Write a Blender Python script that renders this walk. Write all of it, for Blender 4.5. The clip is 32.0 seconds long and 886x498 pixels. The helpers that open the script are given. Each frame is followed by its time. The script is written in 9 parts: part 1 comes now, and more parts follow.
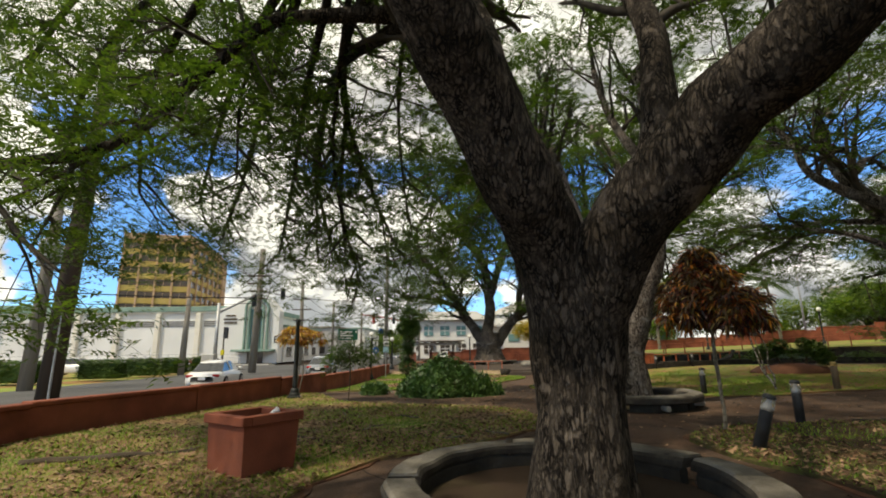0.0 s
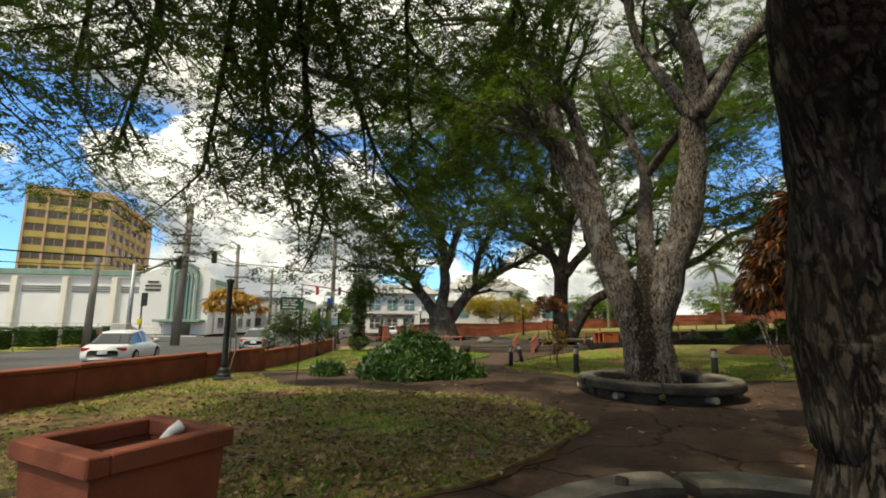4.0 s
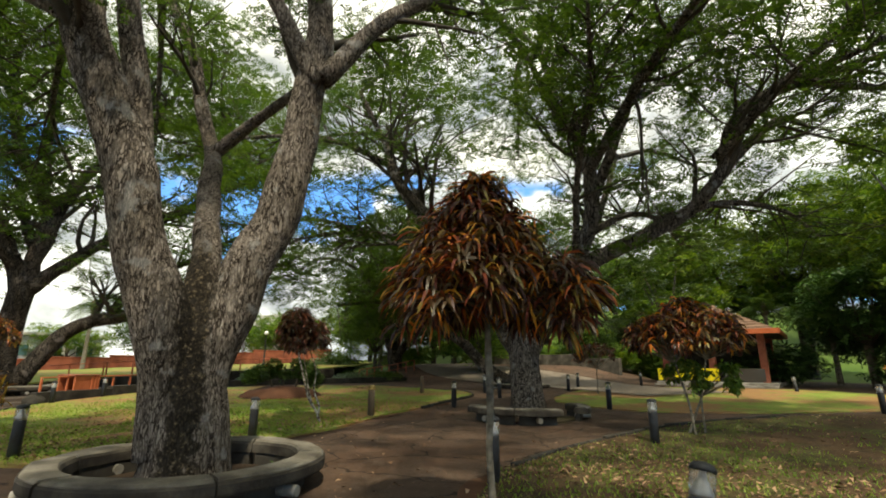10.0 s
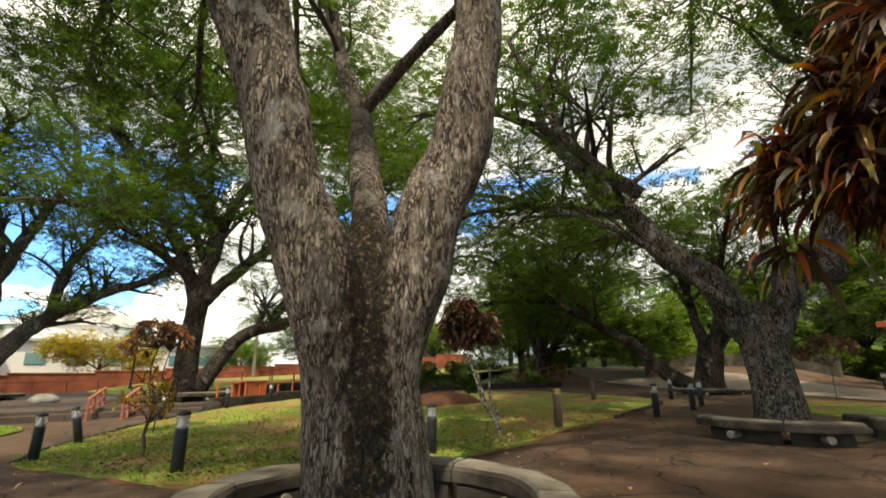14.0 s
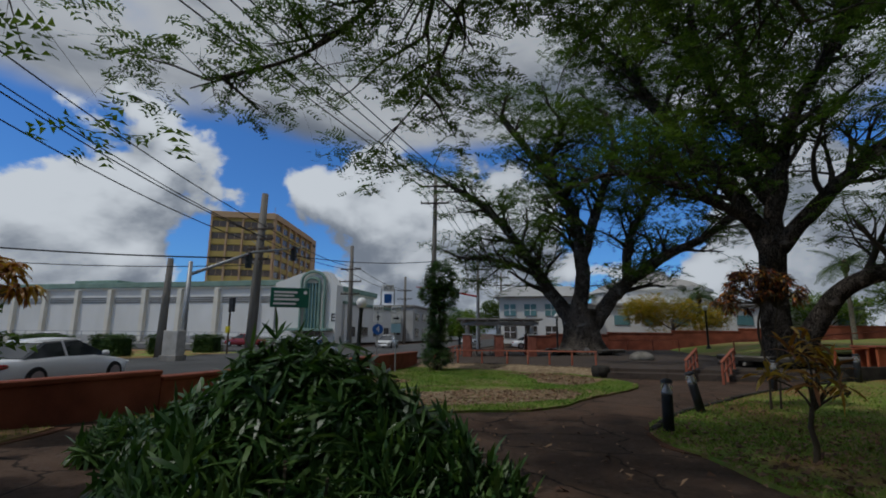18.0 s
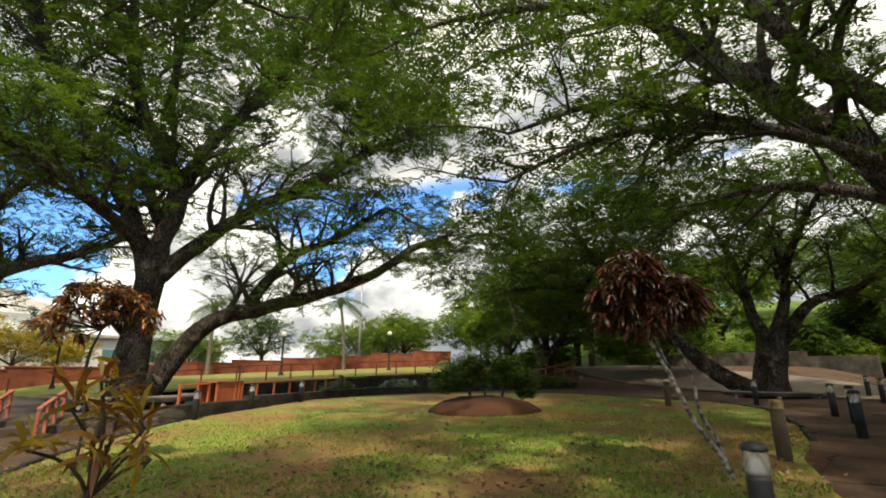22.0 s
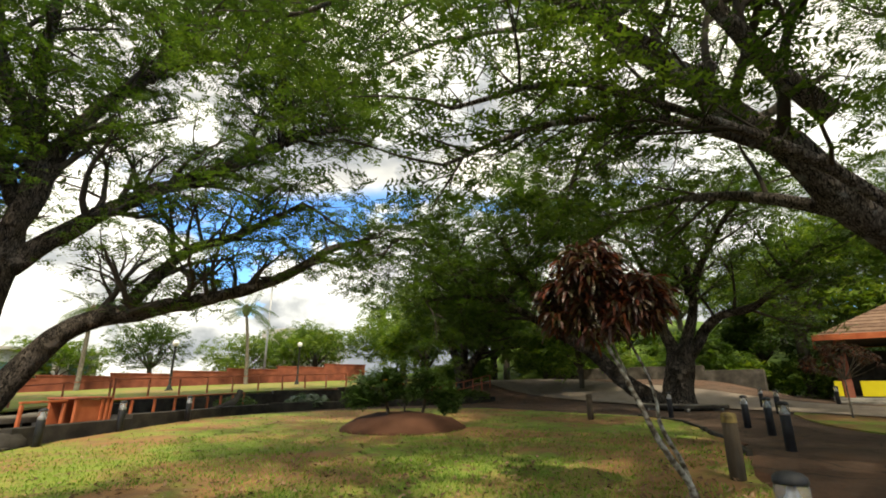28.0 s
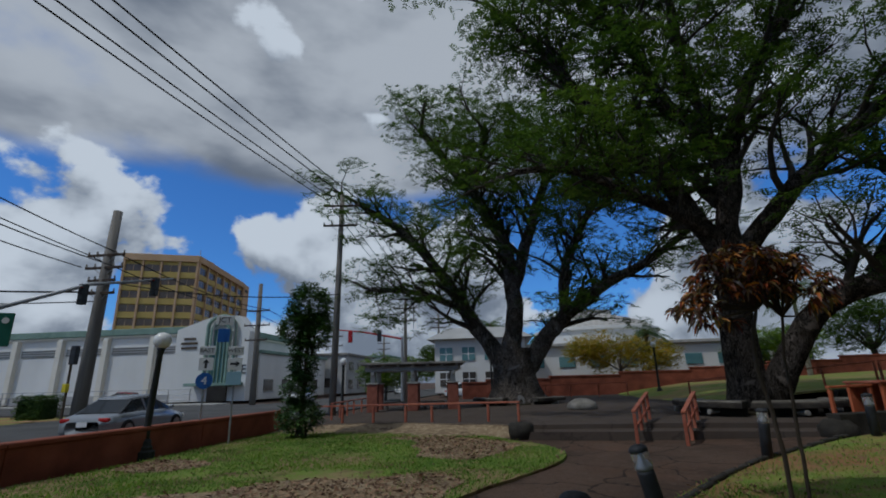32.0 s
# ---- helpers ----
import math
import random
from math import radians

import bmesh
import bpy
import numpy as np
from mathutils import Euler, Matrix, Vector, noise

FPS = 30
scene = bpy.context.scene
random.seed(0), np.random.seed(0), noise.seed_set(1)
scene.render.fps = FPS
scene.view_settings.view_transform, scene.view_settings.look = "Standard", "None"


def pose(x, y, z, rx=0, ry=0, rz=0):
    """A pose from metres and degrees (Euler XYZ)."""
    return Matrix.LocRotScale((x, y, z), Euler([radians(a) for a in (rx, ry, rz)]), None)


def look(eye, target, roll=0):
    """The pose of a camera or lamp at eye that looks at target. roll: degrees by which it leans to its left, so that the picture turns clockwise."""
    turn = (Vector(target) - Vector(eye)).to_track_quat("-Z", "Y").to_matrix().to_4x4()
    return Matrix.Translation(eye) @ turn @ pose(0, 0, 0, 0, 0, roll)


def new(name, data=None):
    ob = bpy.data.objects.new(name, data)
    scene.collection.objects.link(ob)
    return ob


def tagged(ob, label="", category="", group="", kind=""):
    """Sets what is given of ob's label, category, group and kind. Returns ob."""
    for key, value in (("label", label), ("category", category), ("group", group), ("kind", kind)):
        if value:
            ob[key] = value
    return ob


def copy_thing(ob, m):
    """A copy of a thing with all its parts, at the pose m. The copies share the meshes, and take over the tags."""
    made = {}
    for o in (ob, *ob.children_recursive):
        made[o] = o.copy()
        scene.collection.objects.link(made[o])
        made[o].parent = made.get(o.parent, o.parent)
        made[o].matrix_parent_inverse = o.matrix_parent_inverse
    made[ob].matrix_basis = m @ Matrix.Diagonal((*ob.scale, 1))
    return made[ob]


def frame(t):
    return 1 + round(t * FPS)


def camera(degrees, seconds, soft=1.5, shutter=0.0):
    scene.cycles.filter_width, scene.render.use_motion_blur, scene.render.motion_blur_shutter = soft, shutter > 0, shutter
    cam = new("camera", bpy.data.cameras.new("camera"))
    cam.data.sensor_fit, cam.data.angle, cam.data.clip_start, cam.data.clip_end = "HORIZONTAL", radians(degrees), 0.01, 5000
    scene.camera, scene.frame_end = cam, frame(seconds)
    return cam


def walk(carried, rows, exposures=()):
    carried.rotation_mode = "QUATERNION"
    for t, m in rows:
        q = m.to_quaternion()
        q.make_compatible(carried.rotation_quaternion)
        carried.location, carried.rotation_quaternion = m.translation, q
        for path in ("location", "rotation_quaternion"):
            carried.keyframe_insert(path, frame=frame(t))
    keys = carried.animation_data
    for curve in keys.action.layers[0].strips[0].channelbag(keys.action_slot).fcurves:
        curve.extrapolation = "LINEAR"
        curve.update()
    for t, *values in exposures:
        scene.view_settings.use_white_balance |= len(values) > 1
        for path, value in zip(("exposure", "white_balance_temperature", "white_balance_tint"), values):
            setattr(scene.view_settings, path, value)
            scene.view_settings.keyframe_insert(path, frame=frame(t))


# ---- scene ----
# The walk: seconds, place and turn (yaw, pitch, roll) of the carried camera.
cam = camera(86.9, 32.0, soft=1.85)
PATH = [
    (0, 0.077, -0.078, 1.779, 0.16, 12.05, 0.74),
    (0.5, -0.046, 0.384, 1.759, 0.87, 11.48, 0.59),
    (1, -0.177, 0.792, 1.762, 1.04, 11.12, 0.38),
    (1.5, -0.357, 1.228, 1.744, 0.87, 11.18, 0.17),
    (2, -0.464, 1.687, 1.717, 0.59, 11.10, -0.04),
    (2.5, -0.624, 2.149, 1.718, 0.33, 10.73, -0.03),
    (4.5, -1.009, 4.079, 1.672, -11.94, 8.04, -0.49),
    (5, -0.991, 4.601, 1.652, -17.55, 6.79, -0.44),
    (5.5, -1.005, 4.991, 1.640, -21.78, 6.62, -0.13),
    (6, -1.062, 5.443, 1.660, -23.04, 6.92, 0.04),
    (6.5, -0.935, 5.917, 1.662, -24.22, 7.27, 0.08),
    (7, -0.792, 6.276, 1.683, -25.55, 7.77, 0.18),
    (7.5, -0.614, 6.703, 1.726, -26.34, 8.14, 0.25),
    (8, -0.307, 7.100, 1.714, -29.82, 8.64, 0.24),
    (8.5, -0.036, 7.401, 1.725, -36.90, 9.87, -0.26),
    (9, 0.259, 7.741, 1.744, -44.77, 11.46, -0.40),
    (9.5, 0.620, 8.067, 1.708, -53.91, 12.75, -0.61),
    (10, 0.888, 8.344, 1.694, -63.62, 14.27, -0.39),
    (10.5, 1.092, 8.673, 1.670, -68.16, 15.43, 0.04),
    (11, 1.289, 8.958, 1.633, -67.64, 15.77, 0.13),
    (11.5, 1.476, 9.322, 1.620, -66.12, 15.97, 0.15),
    (12, 1.648, 9.763, 1.596, -62.01, 16.19, 0.64),
    (12.5, 1.895, 10.075, 1.557, -60.09, 15.99, 0.53),
    (13, 2.207, 10.390, 1.546, -58.53, 15.83, 0.39),
    (13.5, 2.443, 10.760, 1.526, -53.46, 15.40, 0.38),
    (14, 2.577, 11.126, 1.510, -47.94, 15.03, 0.27),
    (14.5, 2.734, 11.569, 1.524, -40.95, 14.82, 0.29),
    (15, 2.785, 12.044, 1.526, -29.15, 14.15, 0.62),
    (15.5, 2.747, 12.491, 1.530, -15.85, 13.51, 0.42),
    (17.5, 2.584, 14.200, 1.578, 11.39, 10.37, -0.58),
    (18, 2.568, 14.572, 1.580, 12.69, 10.20, -0.49),
    (18.5, 2.573, 14.987, 1.602, 9.93, 10.38, -0.12),
    (19, 2.748, 15.375, 1.603, -2.35, 10.82, -0.05),
    (19.5, 2.958, 15.689, 1.588, -20.01, 12.09, -0.28),
    (20, 3.167, 16.014, 1.600, -39.78, 13.77, 0.35),
    (20.5, 3.452, 16.320, 1.578, -49.37, 14.45, 0.15),
    (21, 3.721, 16.634, 1.617, -52.33, 14.79, -0.12),
    (21.5, 4.008, 17.031, 1.604, -53.16, 14.72, -0.13),
    (22, 4.298, 17.305, 1.575, -53.96, 14.78, -0.00),
    (22.5, 4.618, 17.528, 1.563, -54.91, 14.92, -0.14),
    (23, 4.814, 17.699, 1.531, -55.49, 15.00, -0.19),
    (23.5, 5.047, 17.930, 1.537, -55.83, 15.03, 0.17),
    (24, 5.305, 18.060, 1.529, -56.47, 15.09, 0.26),
    (24.5, 5.476, 18.133, 1.537, -57.04, 15.25, 0.27),
    (25, 5.470, 18.207, 1.537, -57.72, 15.45, 0.28),
    (25.5, 5.485, 18.219, 1.544, -58.60, 15.58, 0.35),
    (26, 5.484, 18.208, 1.549, -61.43, 15.79, 0.31),
    (26.5, 5.497, 18.199, 1.552, -67.29, 16.05, 0.16),
    (28.5, 5.430, 18.357, 1.499, -59.95, 16.96, 0.13),
    (29, 5.353, 18.460, 1.474, -43.09, 16.55, 0.88),
    (29.5, 5.150, 18.626, 1.479, -23.36, 17.02, -1.41),
    (30, 4.873, 18.872, 1.481, -10.05, 16.36, -1.24),
    (30.5, 4.654, 19.266, 1.505, -4.10, 15.71, 0.08),
    (31, 4.521, 19.737, 1.504, -0.33, 15.47, 0.32),
    (31.5, 4.337, 20.214, 1.481, 2.84, 15.47, 1.11),
    (32, 4.224, 20.712, 1.503, 7.29, 15.90, 1.39),
]
EXPOSURES = [
    (0.0, -0.01, 8100, 6), (2.5, -0.01, 8100, 6), (4.5, 0.12, 8100, 3), (7.0, 0.54, 8500, 4), (9.0, 0.56, 8700, 4), (10.0, 0.48, 8050, 1), (11.5, 0.48, 8050, 1), (14.0, 0.69, 8450, 5), (15.0, 0.69, 7900, 6),
    (15.7, 0.54, 7700, 6), (16.6, -0.41, 6800, 9), (17.4, -1.35, 6200, 9), (18.6, -1.45, 6150, 9), (19.5, -1.55, 6250, 9), (20.1, -1.5, 6500, 9), (20.6, -0.46, 7100, 7), (21.2, 0.09, 7800, 6), (22.0, 0.39, 8100, 6),
    (26.5, 0.19, 7750, 4), (28.6, 0.64, 8300, 6), (29.5, 0.59, 7400, 6), (29.8, -0.26, 6650, 8), (30.2, -0.81, 6200, 7), (30.6, -1.11, 5950, 8), (31.0, -1.16, 5900, 8), (32.0, -1.46, 5800, 8),
]
walk(cam, [(t, pose(x, y, z, 90 + pitch, roll, yaw)) for t, x, y, z, yaw, pitch, roll in PATH], EXPOSURES)

# ---- light ----
CLOUDS = (4.3, 1.1, 0.2)                   # where the drifting clouds stand
SUN_ELEVATION, SUN_TURN = 57.0, 230.0      # degrees; turn is the compass bearing from +y, clockwise


def build_world():
    world = bpy.data.worlds.new("sky_world")
    scene.world = world
    world.use_nodes = True
    nt = world.node_tree
    nt.nodes.clear()
    N, L = nt.nodes.new, nt.links.new
    out, bg = N("ShaderNodeOutputWorld"), N("ShaderNodeBackground")
    sky = N("ShaderNodeTexSky")
    sky.sky_type, sky.sun_disc = "NISHITA", False
    sky.sun_elevation, sky.sun_rotation = radians(SUN_ELEVATION), radians(SUN_TURN)
    sky.air_density, sky.dust_density, sky.ozone_density = 1.0, 0.6, 2.0
    tc, sep = N("ShaderNodeTexCoord"), N("ShaderNodeSeparateXYZ")
    L(tc.outputs["Generated"], sep.inputs["Vector"])

    def calc(op, a, b=0.0, c=0.0):
        n = N("ShaderNodeMath")
        n.operation = op
        for k, v in enumerate((a, b, c)):
            if isinstance(v, (int, float)):
                n.inputs[k].default_value = v
            else:
                L(v, n.inputs[k])
        return n.outputs[0]

    def field(vector, scale, detail, rough, warp=0.0):
        n = N("ShaderNodeTexNoise")
        n.inputs["Scale"].default_value, n.inputs["Detail"].default_value = scale, detail
        n.inputs["Roughness"].default_value, n.inputs["Distortion"].default_value = rough, warp
        L(vector, n.inputs["Vector"])
        return n.outputs["Fac"]

    def shifted(move, stretch):
        m = N("ShaderNodeMapping")
        m.inputs["Location"].default_value, m.inputs["Scale"].default_value = move, stretch
        L(tc.outputs["Generated"], m.inputs["Vector"])
        return m.outputs["Vector"]

    def ramped(fac, a, b, ca=(0, 0, 0), cb=(1, 1, 1)):
        n = N("ShaderNodeValToRGB")
        n.color_ramp.interpolation = "EASE"
        for e, at, c in zip(n.color_ramp.elements, (a, b), (ca, cb)):
            e.position, e.color = at, (*c, 1)
        L(fac, n.inputs["Fac"])
        return n.outputs["Color"]

    def blend(fac, a, b, kind="MIX"):
        n = N("ShaderNodeMix")
        n.data_type, n.blend_type = "RGBA", kind
        for sock, v in (("Factor", fac), ("A", a), ("B", b)):
            if isinstance(v, (int, float)):
                n.inputs[sock].default_value = v
            elif isinstance(v, tuple):
                n.inputs[sock].default_value = (*v, 1)
            else:
                L(v, n.inputs[sock])
        return n.outputs["Result"]

    height = sep.outputs["Z"]
    # heaped clouds, thicker towards the horizon: bright where little cloud lies above them, grey beneath
    thin = calc("MULTIPLY_ADD", calc("MAXIMUM", height, 0.0), -0.34, 0.092)
    thin = calc("MULTIPLY_ADD", calc("MAXIMUM", sep.outputs["X"], 0.0), 0.075, thin)
    heap = calc("ADD", field(shifted(CLOUDS, (1, 1, 1.35)), 3.1, 10, 0.52, 0.15), thin)
    above = calc("ADD", field(shifted((CLOUDS[0], CLOUDS[1], CLOUDS[2] + 0.085), (1, 1, 1.35)), 3.1, 6, 0.5, 0.15), thin)
    lit = ramped(calc("ADD", calc("SUBTRACT", heap, above), 0.5), 0.40, 0.585, (0.44, 0.50, 0.60), (1.48, 1.54, 1.60))
    east = ramped(calc("MULTIPLY_ADD", sep.outputs["X"], 0.5, 0.5), 0.55, 0.9, (1, 1, 1), (0.66, 0.68, 0.72))
    lit = blend(1.0, lit, east, "MULTIPLY")
    # a high grey deck over them
    deck = ramped(calc("MULTIPLY", field(shifted((2.0, 5.0, 0.0), (1, 1, 1.6)), 1.7, 7, 0.5), ramped(height, 0.26, 0.46)), 0.25, 0.40)
    grey = ramped(field(shifted((7.0, 1.0, 3.0), (1, 1, 2.2)), 2.6, 5, 0.5), 0.36, 0.62, (0.36, 0.41, 0.50), (1.10, 1.13, 1.17))
    mix_blue = blend(1.0, sky.outputs["Color"], (0.095, 0.18, 0.29), "MULTIPLY")
    high = blend(deck, mix_blue, grey)
    whole_sky = blend(ramped(heap, 0.485, 0.525), high, lit)
    L(whole_sky, bg.inputs["Color"])
    bg.inputs["Strength"].default_value = 1.0
    L(bg.outputs["Background"], out.inputs["Surface"])
    sun = new("sun", bpy.data.lights.new("sun", "SUN"))
    sun.data.energy, sun.data.angle, sun.data.color = 3.4, radians(2.0), (1.0, 0.95, 0.87)
    e, a = radians(SUN_ELEVATION), radians(SUN_TURN)
    toward = Vector((math.sin(a) * math.cos(e), math.cos(a) * math.cos(e), math.sin(e)))
    sun.matrix_world = look(toward * 100, (0, 0, 0))


build_world()


# ---- materials ----
def material(name, stops, scale=4.0, detail=6.0, rough=0.85, bump=0.3, bump_scale=30.0, metal=0.0, stretch=(1, 1, 1), fine=0.25, island=0.0, transmit=0.0, spec=0.3, object_random=0.0):
    """A surface whose colour runs through the stops by a coarse noise, with a finer grain over it and a bump."""
    mat = bpy.data.materials.new(name)
    mat.use_nodes = True
    nt = mat.node_tree
    N, L = nt.nodes.new, nt.links.new
    bsdf = nt.nodes["Principled BSDF"]
    tc, mp = N("ShaderNodeTexCoord"), N("ShaderNodeMapping")
    mp.inputs["Scale"].default_value = stretch
    L(tc.outputs["Object"], mp.inputs["Vector"])
    n1, n2 = N("ShaderNodeTexNoise"), N("ShaderNodeTexNoise")
    n1.inputs["Scale"].default_value, n1.inputs["Detail"].default_value = scale, detail
    n2.inputs["Scale"].default_value, n2.inputs["Detail"].default_value = bump_scale, 6.0
    n2.inputs["Roughness"].default_value = 0.7
    for n in (n1, n2):
        L(mp.outputs["Vector"], n.inputs["Vector"])
    ramp = N("ShaderNodeValToRGB")
    els = ramp.color_ramp.elements
    while len(els) < len(stops):
        els.new(0.5)
    for i, c in enumerate(stops):
        els[i].position = 0.3 + 0.4 * i / max(1, len(stops) - 1)
        els[i].color = (*c, 1)
    fac = n1.outputs["Fac"]
    if island or object_random:
        src = N("ShaderNodeNewGeometry").outputs["Random Per Island"] if island else N("ShaderNodeObjectInfo").outputs["Random"]
        add = N("ShaderNodeMath")
        add.operation = "MULTIPLY_ADD"
        L(src, add.inputs[0])
        add.inputs[1].default_value = island or object_random
        sub = N("ShaderNodeMath")
        sub.operation = "SUBTRACT"
        L(fac, sub.inputs[0])
        sub.inputs[1].default_value = (island or object_random) / 2
        L(sub.outputs[0], add.inputs[2])
        fac = add.outputs[0]
    L(fac, ramp.inputs["Fac"])
    grain = N("ShaderNodeMix")
    grain.data_type, grain.blend_type = "RGBA", "OVERLAY"
    grain.inputs["Factor"].default_value = fine
    L(ramp.outputs["Color"], grain.inputs["A"])
    L(n2.outputs["Color"], grain.inputs["B"])
    grey = N("ShaderNodeRGBToBW")
    L(n2.outputs["Color"], grey.inputs["Color"])
    L(grey.outputs["Val"], grain.inputs["B"])
    L(grain.outputs["Result"], bsdf.inputs["Base Color"])
    bsdf.inputs["Roughness"].default_value, bsdf.inputs["Metallic"].default_value = rough, metal
    bsdf.inputs["Specular IOR Level"].default_value = spec
    if bump:
        b = N("ShaderNodeBump")
        b.inputs["Strength"].default_value, b.inputs["Distance"].default_value = bump, 0.02
        L(n2.outputs["Fac"], b.inputs["Height"])
        L(b.outputs["Normal"], bsdf.inputs["Normal"])
    if transmit:
        tr, ms = N("ShaderNodeBsdfTranslucent"), N("ShaderNodeMixShader")
        ms.inputs["Fac"].default_value = transmit
        warm = N("ShaderNodeMix")
        warm.data_type, warm.blend_type = "RGBA", "MULTIPLY"
        warm.inputs["Factor"].default_value = 1.0
        warm.inputs["B"].default_value = (1.6, 1.7, 0.7, 1)
        L(grain.outputs["Result"], warm.inputs["A"])
        L(warm.outputs["Result"], tr.inputs["Color"])
        L(bsdf.outputs["BSDF"], ms.inputs[1])
        L(tr.outputs["BSDF"], ms.inputs[2])
        L(ms.outputs["Shader"], nt.nodes["Material Output"].inputs["Surface"])
    return mat


def bark_material(name, crack, mid, flake, scale=23.0, moss_amount=0.8, streak=None):
    """Scaly bark: upright plates with dark gaps, each plate of its own tone, and black damp or pale bare patches."""
    mat = bpy.data.materials.new(name)
    mat.use_nodes = True
    nt = mat.node_tree
    N, L = nt.nodes.new, nt.links.new
    bsdf = nt.nodes["Principled BSDF"]
    tc, mp = N("ShaderNodeTexCoord"), N("ShaderNodeMapping")
    mp.inputs["Scale"].default_value = (1.0, 1.0, 0.26)
    L(tc.outputs["Object"], mp.inputs["Vector"])

    def field(vector, sc, detail=6.0, rough=0.6):
        n = N("ShaderNodeTexNoise")
        n.inputs["Scale"].default_value, n.inputs["Detail"].default_value, n.inputs["Roughness"].default_value = sc, detail, rough
        L(vector, n.inputs["Vector"])
        return n

    def calc(op, a, b, c=0.0):
        n = N("ShaderNodeMath")
        n.operation = op
        for k, v in enumerate((a, b, c)):
            if isinstance(v, (int, float)):
                n.inputs[k].default_value = v
            else:
                L(v, n.inputs[k])
        return n.outputs[0]

    def ramped(fac, *stops):
        n = N("ShaderNodeValToRGB")
        while len(n.color_ramp.elements) < len(stops):
            n.color_ramp.elements.new(0.5)
        for e, (at, c) in zip(n.color_ramp.elements, stops):
            e.position, e.color = at, (*c, 1)
        L(fac, n.inputs["Fac"])
        return n.outputs["Color"]

    def blend(fac, a, b, kind="MIX"):
        n = N("ShaderNodeMix")
        n.data_type, n.blend_type = "RGBA", kind
        L(fac, n.inputs["Factor"])
        for sock, v in (("A", a), ("B", b)):
            if isinstance(v, tuple):
                n.inputs[sock].default_value = (*v, 1)
            else:
                L(v, n.inputs[sock])
        return n.outputs["Result"]

    wob = field(mp.outputs["Vector"], scale * 0.55)
    warp = N("ShaderNodeVectorMath")
    warp.operation = "MULTIPLY_ADD"
    L(wob.outputs["Color"], warp.inputs[0])
    warp.inputs[1].default_value = (0.17, 0.17, 0.17)
    L(mp.outputs["Vector"], warp.inputs[2])
    edge, cell = N("ShaderNodeTexVoronoi"), N("ShaderNodeTexVoronoi")
    edge.feature = "DISTANCE_TO_EDGE"
    for v in (edge, cell):
        v.inputs["Scale"].default_value = scale
        L(warp.outputs[0], v.inputs["Vector"])
    grain = field(mp.outputs["Vector"], scale * 5, 5.0, 0.7).outputs["Fac"]
    bw = N("ShaderNodeRGBToBW")
    L(cell.outputs["Color"], bw.inputs["Color"])
    tone = calc("MULTIPLY_ADD", grain, 0.9, calc("MULTIPLY_ADD", bw.outputs["Val"], 0.36, -0.13))
    plate = ramped(tone, (0.22, mid), (0.72, flake))
    gap = calc("MULTIPLY_ADD", grain, -0.16, edge.outputs["Distance"])
    lines = ramped(gap, (0.0, (1, 1, 1)), (0.13, (0, 0, 0)))
    broken = ramped(field(mp.outputs["Vector"], scale * 0.5, 4.0).outputs["Fac"], (0.36, (0.45, 0.45, 0.45)), (0.58, (1, 1, 1)))
    col = blend(calc("MULTIPLY", lines, broken), plate, crack)
    damp = ramped(field(tc.outputs["Object"], 1.15, 9.0, 0.68).outputs["Fac"], (0.47, (0, 0, 0)), (0.58, (1, 1, 1)))
    col = blend(calc("MULTIPLY", damp, moss_amount), col, (0.26, 0.23, 0.17), "MULTIPLY")
    bare = ramped(field(tc.outputs["Object"], 2.1, 8.0, 0.6).outputs["Fac"], (0.60, (0, 0, 0)), (0.65, (1, 1, 1)))
    col = blend(calc("MULTIPLY", bare, 0.45), col, tuple(min(0.5, 1.7 * c) for c in flake))
    if streak:  # a rotten, mossy band down one side: (along x, along y, middle, half width, top)
        ax, ay, mid_line, half, top = streak
        sx = N("ShaderNodeSeparateXYZ")
        L(tc.outputs["Object"], sx.inputs["Vector"])
        along = calc("ADD", calc("MULTIPLY", sx.outputs["X"], ax), calc("MULTIPLY_ADD", sx.outputs["Y"], ay, -mid_line))
        ragged = calc("MULTIPLY_ADD", field(tc.outputs["Object"], 3.4, 8.0, 0.7).outputs["Fac"], 0.75, -0.375)
        near = ramped(calc("SUBTRACT", half, calc("ADD", calc("ABSOLUTE", along, 0.0), ragged)), (0.0, (0, 0, 0)), (0.07, (1, 1, 1)))
        low = ramped(calc("ADD", calc("SUBTRACT", top, sx.outputs["Z"]), ragged), (0.0, (0, 0, 0)), (0.3, (1, 1, 1)))
        band = calc("MULTIPLY", near, low)
        rot = ramped(field(tc.outputs["Object"], 16.0, 7.0, 0.7).outputs["Fac"], (0.46, (0.014, 0.011, 0.009)), (0.57, (0.05, 0.04, 0.027)), (0.66, (0.30, 0.235, 0.155)))
        col = blend(calc("MULTIPLY", band, 0.92), col, rot)
    L(col, bsdf.inputs["Base Color"])
    bsdf.inputs["Roughness"].default_value = 0.92
    bsdf.inputs["Specular IOR Level"].default_value = 0.15
    b = N("ShaderNodeBump")
    b.inputs["Strength"].default_value, b.inputs["Distance"].default_value = 1.0, 0.05
    L(calc("MULTIPLY_ADD", ramped(gap, (0.0, (0, 0, 0)), (0.16, (1, 1, 1))), 0.8, calc("MULTIPLY", grain, 0.45)), b.inputs["Height"])
    L(b.outputs["Normal"], bsdf.inputs["Normal"])
    return mat


